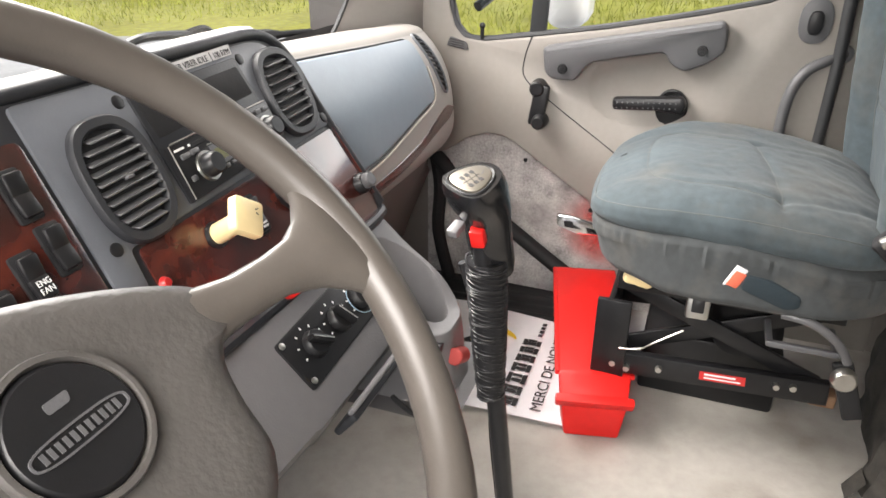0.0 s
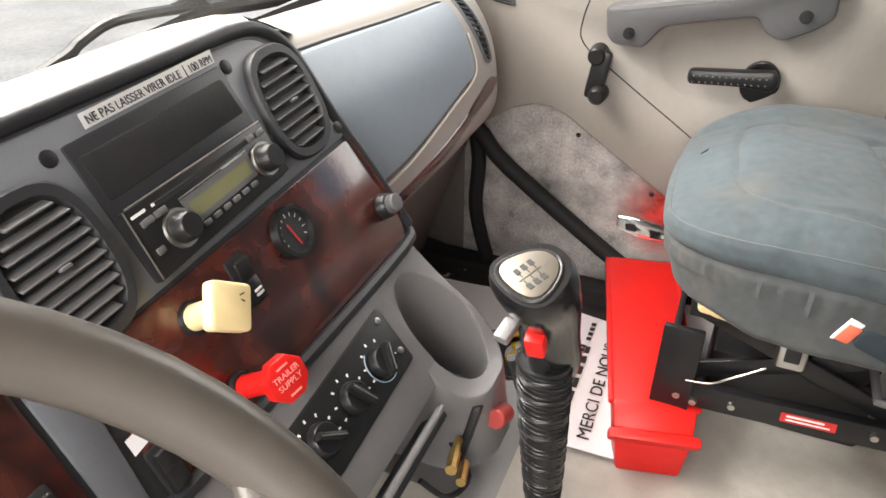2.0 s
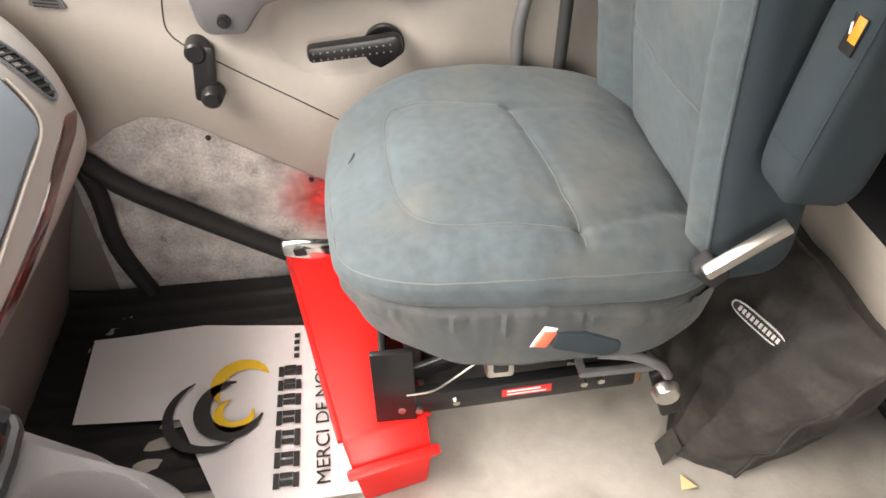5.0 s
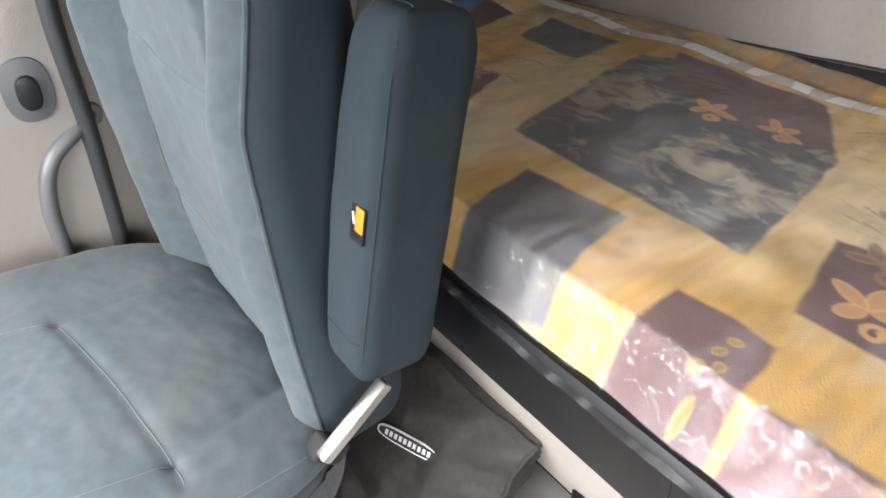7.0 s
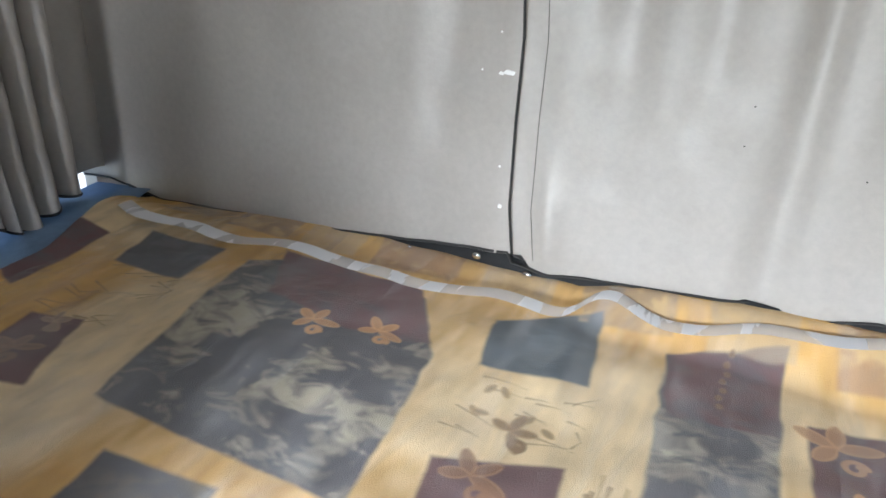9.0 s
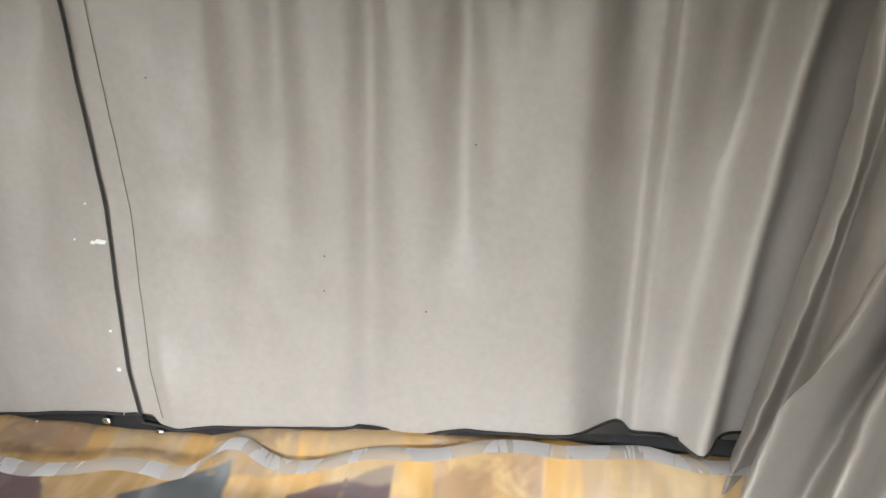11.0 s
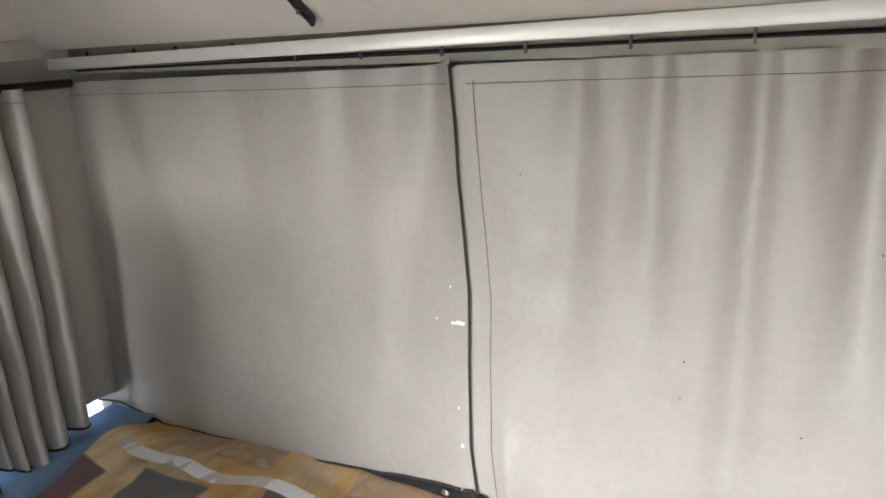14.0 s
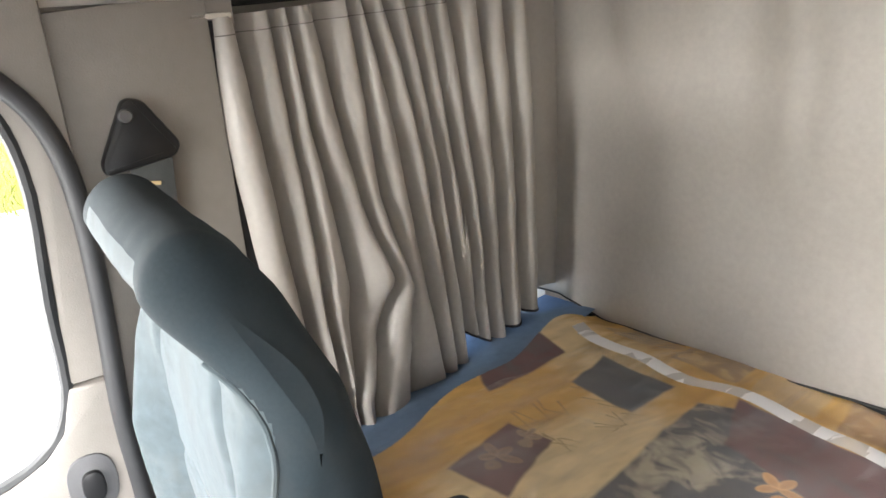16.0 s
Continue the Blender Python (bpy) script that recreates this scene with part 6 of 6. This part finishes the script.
ed_ = part("crumpled_edge", grid(300, 10, edge_at), CRINKLE, bed, "glinting crumpled edge of the plastic wrap", smooth=20)
ed_.visible_shadow = False
TL = [(.86, -.885), (.751, -.879), (.612, -.889), (.442, -.92), (.334, -.905), (.209, -.92), (.115, -.936), (.03, -.94), (-.017, -.985), (-.11, -.962), (-.24, -.98), (-.439, -1.0), (-.608, -1.005), (-.75, -1.0), (-.95, -1.0)]
tp = [Vector((q.x, q.y + .007 * math.sin(q.x * 34) + .004 * noise.noise((q.x * 20, 0, 0)), q.z)) for q in smooth_path([(x, y, bed_height(x, y) + .021) for x, y in TL], 9)]
part("seam_tape", sheet([[p + Vector((0, .016, 0)) for p in tp], [p + Vector((0, 0, .001)) for p in tp], [p - Vector((0, .016, .001)) for p in tp]]), TAPE, bed, "milky white seam of the wrap")
part("tape_scrap", sheet([[(.845, -.845, .8), (.86, -.91, .806)], [(.865, -.84, .798), (.88, -.905, .804)]]), TAPE, bed)
bs = thing("bed_sheet", (.95, -.65, .715), "rumpled dark blue bed sheet at the end of the mattress", "sheet")


def sheet_at(u, v):
    y = -1.04 + .76 * v
    x0 = .725 + (-.30 - y) * .31
    x = x0 + (1.13 - x0) * u
    return (x, y, .785 + .012 * noise.noise((x * 8, y * 8, 0)) + .006 * math.sin(y * 18 + x * 9) * u - .02 * u - .09 * u * min(1, max(0, (y + .88) / .3)) - .05 * max(0, (y + .4) / .12))


part("sheet", grid(24, 40, sheet_at), SHEET_BLUE, bs)

# ---- rear curtain and its rail ----
XB = .176


def wall_curtain(x, z, seed, amp):
    t = min(1, max(0, (1.515 - z) / .7))
    f = amp * (.007 * noise.noise((x * 5 + seed, z * .9, seed)) + .003 * noise.noise((x * 16, z * 1.1, seed + 4)) + .0016 * noise.noise((x * 24, z * 17, seed + 7)))
    folds = 0
    for cx_, w, d, lean, drop in FOLDS:
        folds += d * math.exp(-((x - cx_ - lean * (1.5 - z)) / (w * (1 + .8 * t))) ** 2) * max(0, 1 - t / drop) ** .8
    # pushed back in the middle, resting on the mattress at the foot
    lean_out = -.012 * math.sin(math.pi * min(1, t * 1.05)) + .012 * t * t
    # a broad fold that sinks in and steps out again, then a rolled tube at the end
    k = min(1, max(0, (-.49 - .015 * t - x) / .09))
    out = min(1, max(0, (-.586 - x) / .016))
    turn = -.05 * k * k * (3 - 2 * k) + .03 * out * out * (3 - 2 * out) - .12 * max(0, -.62 - x)
    roll = .06 * math.exp(-((x + .745 - .06 * t) / .026) ** 2)
    wrap = .02 * (max(0, x - 1.0) / .13) ** 2
    # creases at the foot of the joint
    pull = .012 * math.exp(-((x - .10 + .1 * (.95 - z)) / .02) ** 2 - ((z - .9) / .07) ** 2) * (x < XB) - .012 * math.exp(-((x - .215) / .03) ** 2 - ((z - 1.4) / .16) ** 2)
    return -1.045 + f + folds + lean_out + turn + roll + wrap + pull + .006 * math.exp(-((x - XB) / .03) ** 2)


# place, width, depth, lean and reach of the soft folds under the rail
FOLDS = [(.24, .03, -.022, .12, 1.0), (.06, .03, -.008, .02, .5), (.0, .026, -.02, .03, .8), (-.102, .022, -.018, .02, .7), (-.165, .016, -.006, .0, .3), (-.222, .018, -.016, .01, 1.6), (-.30, .014, -.01, .0, .25),
         (-.342, .026, -.032, -.01, .62), (-.39, .016, -.018, -.02, .22), (-.455, .016, -.007, .0, .2), (-.545, .022, -.022, .0, .5), (-.655, .02, -.01, .02, .5), (-.715, .03, -.04, .03, .36),
         (.38, .04, -.008, .05, .6), (.62, .05, -.008, .03, .6), (.88, .06, .012, -.12, 1), (.98, .045, -.014, -.3, .9)]


def kink(z):
    pts = [(1.515, .183), (1.35, .178), (1.174, .165), (1.06, .166), (.92, .162), (.838, .148), (.7, .14)]
    for (z0, a), (z1, b) in zip(pts, pts[1:]):
        if z >= z1:
            return a + (b - a) * min(1, max(0, (z0 - z) / (z0 - z1)))
    return pts[-1][1]


BOT_X = [-1.05, -.72, -.5, -.36, -.275, -.2, -.07, .09, .15, .155, .34, .61, .93, 1.06]
BOT_Z = [.89, .885, .875, .87, .848, .853, .84, .823, .828, .845, .82, .793, .768, .79]


def bottom(x):
    return float(np.interp(x, BOT_X, BOT_Z))


def curtain_panel(name, x0, x1, seed, label):
    th = thing(name, ((x0 + x1) / 2, -1.045, .8), label, "curtain")
    nx, nz = int((x1 - x0) / .006), 70

    def fn(u, v):
        xt = x0 + (x1 - x0) * u
        top, bot = 1.513 - .0135 * xt + (.011 * math.exp(-(xt - x0) / .022) if abs(x0 - XB) < .02 else -.012 * math.exp(-(x1 - xt) / .006)), bottom(xt)
        zz = top + (bot - top) * v
        xa = kink(zz) if abs(x0 - XB) < .02 else x0
        xb = kink(zz) if abs(x1 - XB) < .02 else x1
        x = xa + (xb - xa) * u
        return (x, wall_curtain(x, zz, seed, 1.0), zz)
    g = grid(nx, nz, fn)
    part("cloth", g, CURTAIN, th, smooth=80)
    hem = [(x, wall_curtain(x, 1.487, seed, 1.0) + .0006, 1.487 - .0135 * x) for x in np.linspace(x0 + .02, x1 - .02, 90)]
    part("hem_stitch", tube(hem, .0006, 5), CURTAIN_STITCH, th, "dark hem stitching")
    if abs(x0 - XB) < .02 or abs(x1 - XB) < .02:
        s = -1 if abs(x1 - XB) < .02 else 1
        if s < 0:
            edge = [(kink(z) - .002, wall_curtain(kink(z), z, seed, 1.0) + .005, z) for z in np.linspace(1.512, bottom(XB - .01), 60)]
            part("edge_binding", tube(edge, .0022, 6), CURTAIN_EDGE, th, "black edge binding")
            part("side_stitch", tube([(kink(z) - .036, wall_curtain(kink(z) - .036, z, seed, 1.0) + .001, z) for z in np.linspace(1.49, .84, 50)], .0006, 5), CURTAIN_STITCH, th)
    low = [(x, wall_curtain(x, bottom(x), seed, 1.0) + .002, bottom(x)) for x in np.linspace(x0 + .003, x1 - .003, 120)]
    part("bottom_binding", tube(low, .0022, 6), CURTAIN_EDGE, th, "black bottom binding")
    return th


ca = curtain_panel("rear_curtain", XB, 1.13, 1, "taupe vinyl curtain panel along the rear wall")
cb = curtain_panel("rear_curtain", -.84, XB, 5, "taupe vinyl curtain panel with soft folds")
# the end of the panel turns the corner behind the side curtain
part("corner_return", grid(24, 30, lambda u, v: (1.085 - .012 * math.sin(u * 9) * v, -1.05 + .2 * u, 1.5 - (.695 - .012 * math.sin(u * 7)) * v)), CURTAIN, ca, smooth=80)
SCUFF = mat("white_scuff", (.78, .78, .76), .5, vary=.05, bump=0)
for x, z, w, h in ((.183, 1.123, .022, .008), (.196, 1.12, .01, .006), (.201, 1.178, .004, .004), (.177, .918, .008, .008), (.184, .981, .005, .005), (.23, 1.12, .004, .004)):
    part("scuff", prism(round_poly([(-w / 2, -h / 3), (w / 3, -h / 2), (w / 2, h / 4), (-w / 6, h / 2)], .002), frame_of((x, wall_curtain(x, z, 1, 1) + .001, z), (-1, 0, 0), (0, 0, 1)), .0006), SCUFF, ca)
for x, z in ((-.154, 1.122), (-.152, 1.07), (-.361, 1.287), (-.3, 1.05), (.08, 1.36)):
    part("speck", prism(oval(0, 0, .0014, .001, 8), frame_of((x, wall_curtain(x, z, 5, 1) + .001, z), (-1, 0, 0), (0, 0, 1)), .0005), CURTAIN_EDGE, cb)
ss = thing("snap_strip", (0, -1.04, .77), "black strip with snap studs along the curtain's foot", "strip")
part("strip", sheet([[(x, -1.036 + dy + .004 * noise.noise((x * 6, 0, 0)), bottom(x) + dz + .004 * noise.noise((x * 5, 3, 0))) for x in np.linspace(1.02, -1.02, 90)] for dy, dz in ((-.006, .004), (.003, -.006), (.006, -.016), (.008, -.032))]), BLACK_MATTE, ss)
part("loose_end", pillow((.1, .02, .028), .009, 6, None, pose(.16, -1.028, .79, 0, 8, -6)), BLACK_MATTE, ss)
for x, r in ((.208, .006), (.333, .0035), (.459, .0035), (.12, .0075), (-.05, .003), (.58, .003)):
    part("snap", ball((x, -1.026, bottom(x) - .012), (r * 1.3, r * .6, r), 10), CHROME, ss)

rail = thing("curtain_rail", (0, -1.03, 1.53), "dark curtain track behind a bright aluminium strip", "curtain rail")
part("track", add(tube([(1.08, -1.045, 1.529), (-1.05, -1.045, 1.534)], .0022, 8), tube([(1.08, -1.06, 1.521), (-1.05, -1.06, 1.541)], .0025, 6)), BLACK, rail)
part("backing", rbox((2.2, .006, .09), (0, -1.064, 1.56), bevel=0), RAIL_BACK, rail)
part("alu_strip", rbox((2.14, .012, .021), (.0, -1.0, 1.549), (0, .8, 0), .002), ALU, rail, "bright aluminium strip")
for i in range(15):
    x = 1.0 - i * .134 + .02 * noise.noise((i * 1.7, 0, 0))
    part("runner", rbox((.0035, .006, .034), (x, -1.036, 1.54), bevel=.001), HANDLE_GREY, rail, "grey curtain runner")
tagged(part("header_panel", sheet([[(x, y, z) for y, z in ((-1.004, 1.562), (-.995, 1.566), (-.96, 1.60), (-.9, 1.66), (-.8, 1.72))] for x in (1.15, .4, -.4, -1.15)]), HEADLINER), "beige padded header above the curtain rail", "panel", kind="structure")
for x in (.365, -.175):
    hk = thing("roof_hook", (x, -.98, 1.585), "black plastic hook hanging from the header", "hook", "roof hooks")
    part("hook", tube([(x + .03, -.93, 1.64), (x + .016, -.955, 1.605), (x + .002, -.968, 1.582), (x, -.966, 1.578)], [.014, .013, .012, .009], 10, 4, flat=.6), BLACK, hk)
    part("screw_hole", ball((x + .008, -.952, 1.59), .004, 8), HANDLE_GREY, hk)


# ---- side curtains ----
def pleated(name, path, z_top, z_bot, folds, amp, seed, label, ridges):
    th = thing(name, (*path[len(path) // 2], z_bot(.5)), label, "curtain")
    pts = smooth_path([(p[0], p[1], 0) for p in path], 12)
    ds = [0]
    for a, b in zip(pts, pts[1:]):
        ds.append(ds[-1] + (b - a).length)
    total = ds[-1]
    nu, nv = folds * 30, 110

    def along(s):
        s = min(max(s, 0), total * .9999)
        for i in range(len(pts) - 1):
            if ds[i + 1] >= s:
                t = (s - ds[i]) / (ds[i + 1] - ds[i])
                return pts[i].lerp(pts[i + 1], t), (pts[i + 1] - pts[i]).normalized()
        return pts[-1], (pts[-1] - pts[-2]).normalized()

    def fold_x(line, v):
        """Place of a fold's ridge along the rail at a given drop."""
        for (u0, v0), (u1, v1) in zip(line, line[1:]):
            if v <= v1:
                return u0 + (u1 - u0) * max(0, (v - v0) / (v1 - v0))
        return line[-1][0]

    def laid(u, v):
        """Offset of a cloth whose folds follow given ridge lines, with elbow creases."""
        at = [fold_x(l, v) for l in ridges]
        for k in range(1, len(at)):
            at[k] = max(at[k], at[k - 1] + .028)
        k = max([i for i, q in enumerate(at) if q <= u] + [-1])
        lo = at[k] if k >= 0 else -.03
        hi = at[k + 1] if k + 1 < len(at) else 1.03
        f = min(1, max(0, (u - lo) / max(.01, hi - lo)))
        wide = min(.95, .62 + (hi - lo) * 5.5)
        c = math.sqrt(math.cos(math.pi * f) ** 2 + .09)
        tuck = .16 * (hi - lo) * math.sin(2 * math.pi * f) * min(1, .3 + v * 3)
        return amp * wide * (2 * c - 1.2) * (.62 + .38 * min(1, v * 2.2)), tuck

    def fn(u, v):
        off, tuck = laid(u, v)
        for eu, ev in ((.395, .643), (.46, .668)):
            off += .024 * math.exp(-((u - eu) / .034) ** 2 - (abs(v - ev) / .12) ** 1.4)
        off += .05 * math.exp(-((u - .3) / .16) ** 2) * max(0, v - .72) / .28 - .02 * math.exp(-((u - .33) / .06) ** 2 - ((v - .78) / .12) ** 2)
        s = (u + tuck) * total
        p, d = along(s)
        nrm = Vector((d.y, -d.x, 0))
        off += .003 * noise.noise((u * 40, v * 9, seed)) + .01 * noise.noise((u * 5, v * 3, seed + 8))
        zt, zb = z_top(u), z_bot(u)
        return p + nrm * off + Vector((0, 0, zt + (zb - zt) * v))
    part("cloth", grid(nu, nv, fn), CURTAIN, th, smooth=80)
    part("hem_stitch", tube([Vector(fn(i / (nu * 1.0), .035)) for i in range(nu + 1)], .0008, 5), CURTAIN_STITCH, th)
    part("bottom_binding", tube([Vector(fn(i / (nu * 1.0), 1.0)) for i in range(nu + 1)], .0028, 5), CURTAIN_EDGE, th, "black bottom binding")
    return th


PLEATS = [[(.05, 0), (.054, .22), (.087, .5), (.123, .77), (.15, 1)], [(.155, 0), (.163, .23), (.19, .53), (.2, 1)], [(.205, 0), (.21, .24), (.235, .54), (.225, 1)],
         [(.244, 0), (.273, .23), (.338, .44), (.395, .643), (.291, .856), (.215, 1)], [(.37, 0), (.377, .266), (.385, .45), (.46, .668), (.412, .854), (.32, 1)],
         [(.408, 0), (.445, .275), (.478, .47), (.521, .7), (.574, 1)], [(.46, 0), (.538, .288), (.589, .63), (.625, 1)], [(.53, 0), (.6, .4), (.67, 1)],
         [(.6, 0), (.66, .4), (.715, 1)], [(.665, 0), (.715, .5), (.755, 1)], [(.765, 0), (.785, .4), (.81, 1)], [(.865, 0), (.868, .5), (.875, 1)], [(.955, 0), (.95, 1)]]
sc = pleated("side_curtain", [(.995, -.275), (1.02, -.41), (1.035, -.59), (1.045, -.77), (1.05, -.935)],
             lambda u: 1.452 + .042 * u, lambda u: .70 + .006 * math.sin(u * 20) + (.085 + .02 * math.sin(u * 22) if u > .68 else .02 * math.sin(u * 6)),
             11, .056, 3, "taupe vinyl side curtain hanging in deep pleats", PLEATS)
vs = thing("fastener_strip", (1.0, -.28, 1.1), "dark hook-and-loop strip on the curtain's front edge", "strip")
part("strip", sheet([[(.985, -.272, 1.45), (.985, -.30, 1.45)], [(.985, -.282, 1.2), (.985, -.31, 1.2)], [(.985, -.305, .9), (.985, -.33, .9)]]), BLACK_MATTE, vs)
part("top_clip", rbox((.01, .06, .008), (.985, -.295, 1.456), (0, 0, 0), .002), PALE_CREAM, vs)
srail = thing("side_rail", (1.03, -.65, 1.5), "dark side curtain track", "curtain rail")
part("track", tube([(1.02, -.28, 1.475), (1.06, -1.03, 1.497)], .009, 8), BLACK, srail)
part("fascia", loft([[(x, y, z), (x - .004, y, z + .014), (x + .004, y, z + .036), (x + .03, y, z + .036), (x + .03, y, z)] for x, y, z in ((1.0, .7, 1.45), (1.0, -.28, 1.472), (1.01, -.31, 1.502), (1.05, -.7, 1.528), (1.075, -1.0, 1.548))]), BUNK_PANEL, srail, "cream trim strip over the curtain")
tagged(part("header_panel_side", sheet([[(x + dx, y, z + dz) for dx, dz in ((.004, .034), (-.004, .05), (-.03, .085), (-.09, .13), (-.2, .19))] for x, y, z in ((1.0, -.28, 1.472), (1.01, -.31, 1.502), (1.05, -.7, 1.528), (1.09, -1.05, 1.55))]), HEADLINER), "beige padded header over the side curtain", "panel", kind="structure")
lc = thing("side_curtain", (-.8, -.7, .8), "taupe vinyl side curtain bunched in loose diagonal folds", "curtain")


def draped(lines, nu=14, nv=90):
    """Cloth laid over fold lines that run from the rail down, ridges and valleys in turn."""
    runs = [smooth_path(l, nv // (len(l) - 1)) for l in lines]
    n = min(len(r) for r in runs)
    rows = []
    for j in range(n):
        v = j / (n - 1)
        row = smooth_path([r[j] for r in runs], nu)
        rows.append([q + Vector((.003 * noise.noise(q * 30), .008 * noise.noise((q.x * 9, q.y * 9, q.z * 4)) * v, 0)) for q in row])
    return sheet(rows)


BUNCH = [[(-.79, -1.02, 1.5), (-.785, -1.02, 1.3), (-.76, -1.03, 1.05), (-.73, -1.03, .82)],
         [(-.775, -.965, 1.497), (-.785, -.965, 1.3), (-.755, -.975, 1.05), (-.715, -.985, .82)],
         [(-.805, -.945, 1.497), (-.81, -.99, 1.3), (-.79, -1.0, 1.05), (-.75, -1.01, .82)],
         [(-.80, -.90, 1.495), (-.80, -.90, 1.3), (-.785, -.92, 1.05), (-.74, -.95, .82)],
         [(-.84, -.85, 1.495), (-.86, -.86, 1.3), (-.83, -.9, 1.05), (-.78, -.95, .82)],
         [(-.87, -.80, 1.49), (-.835, -.86, 1.36), (-.80, -.88, 1.2), (-.76, -.90, 1.05), (-.73, -.91, .9), (-.72, -.91, .8)],
         [(-.775, -.67, 1.485), (-.743, -.69, 1.39), (-.734, -.71, 1.344), (-.711, -.75, 1.188), (-.686, -.78, 1.086), (-.66, -.8, .8)],
         [(-.87, -.78, 1.485), (-.854, -.80, 1.405), (-.837, -.83, 1.304), (-.825, -.85, 1.183), (-.797, -.87, 1.055), (-.75, -.88, .8)],
         [(-.81, -.67, 1.48), (-.791, -.68, 1.4), (-.77, -.69, 1.32), (-.765, -.71, 1.259), (-.754, -.74, 1.161), (-.72, -.76, .8)],
         [(-.92, -.76, 1.48), (-.904, -.78, 1.344), (-.874, -.8, 1.24), (-.864, -.82, 1.159), (-.856, -.84, 1.074), (-.82, -.85, .8)],
         [(-.83, -.57, 1.48), (-.82, -.57, 1.34), (-.80, -.60, 1.15), (-.78, -.64, .98), (-.76, -.67, .8)],
         [(-.91, -.53, 1.48), (-.9, -.54, 1.34), (-.86, -.57, 1.15), (-.83, -.61, .98), (-.81, -.63, .8)],
         [(-.87, -.47, 1.475), (-.84, -.47, 1.3), (-.80, -.5, 1.05), (-.77, -.53, .8)],
         [(-.94, -.50, 1.475), (-.93, -.52, 1.3), (-.90, -.56, 1.05), (-.87, -.6, .8)],
         [(-.90, -.43, 1.475), (-.87, -.43, 1.3), (-.84, -.46, 1.05), (-.82, -.5, .8)],
         [(-.98, -.38, 1.47), (-.97, -.38, 1.3), (-.95, -.39, 1.05), (-.93, -.4, .8)]]
part("cloth", draped(BUNCH), CURTAIN, lc, smooth=80)
for k, zz in ((0, 1.0), (.04, .955)):
    top = smooth_path([Vector(l[0]).lerp(Vector(l[1]), k * 2.6) for l in BUNCH], 14)
    part("top_binding" if k == 0 else "hem_stitch", tube([q + Vector((.002, .002, 0)) for q in top], .0028 if k == 0 else .0007, 5), CURTAIN_EDGE if k == 0 else CURTAIN_STITCH, lc)
part("track", tube([(-.76, -1.03, 1.528), (-.80, -.95, 1.523), (-.86, -.75, 1.515), (-.96, -.36, 1.5)], .008, 8, 5), BLACK, lc, "black curved curtain track")
for x, y in ((-.785, -.975), (-.815, -.9), (-.84, -.82), (-.86, -.74)):
    part("runner", rbox((.008, .004, .03), (x, y, 1.505), bevel=.001), HANDLE_GREY, lc, "grey curtain runner")

# ---- outside ----
tagged(part("ground", sheet([[(x, y, -1.15) for x in (-400, -30, 0, 30, 400)] for y in (-400, -30, 0, 30, 400)]), ASPHALT), "pale gravel yard", "ground", kind="structure")
mead = bmesh.new()
mead.faces.new([mead.verts.new((x, y, -1.14)) for x, y in ((17, -60), (400, -60), (400, 400), (-400, 400), (-400, 330), (8.5, 12.6), (11.3, 7.8), (10.6, 4), (12.4, 2))])
tagged(part("meadow", mead, GRASS), "yellow-green meadow beside the yard", "meadow", kind="structure")
BLADE = mat("grass_blades", (.36, .37, .06), .7, vary=.4, grain=(.7, 9), bump=0)
verts, faces = [], []
for i in range(26000):
    while True:
        x, y = random.uniform(2, 26), random.uniform(-6, 28)
        if (x > 11.5 and x - y * .4 > 10) or y > 13.2 + (8.5 - x) * .8:
            break
    h, a, w = random.uniform(.08, .26), random.uniform(0, 6.28), random.uniform(.008, .018)
    lx, ly = random.uniform(-.12, .12), random.uniform(-.12, .12)
    k = len(verts)
    verts += [(x - w * math.cos(a), y - w * math.sin(a), -1.15), (x + w * math.cos(a), y + w * math.sin(a), -1.15), (x + lx, y + ly, -1.15 + h)]
    faces.append((k, k + 1, k + 2))
me = bpy.data.meshes.new("tall_grass")
me.from_pydata(verts, [], faces)
me.materials.append(BLADE)
tagged(new("tall_grass", me), "tall yellow-green grass", "grass", kind="stuff")
wp = thing("windshield_wiper", (-.1, 1.33, .9), "black wiper arm and blade resting on the windshield", "wiper")
part("arm", tube([(-.3, 1.13, .74), (.021, 1.12, .80), (.08, 1.12, .818), (.153, 1.12, .83), (.314, 1.12, .812)], .008, 8, 5), BLACK, wp)
part("blade", tube([(.198, 1.12, .797), (.33, 1.12, .803), (.477, 1.12, .784), (.70, 1.12, .762)], [.006, .014, .014, .008], 8, 5), BLACK_MATTE, wp)
part("link", tube([(.26, 1.12, .822), (.3, 1.115, .825), (.34, 1.115, .803)], .007, 6, 4), BLACK, wp)
mi = thing("side_mirror", (1.4, .65, .8), "white door mirror housing", "mirror")
part("housing", pillow((.2, .13, .36), .05, 8, None, pose(1.43, .632, .885)), WHITE_PAINT, mi)
part("bracket", tube([(1.02, .8, .8), (1.2, .72, .88), (1.36, .64, .9)], .014, 8, 3), BLACK, mi)
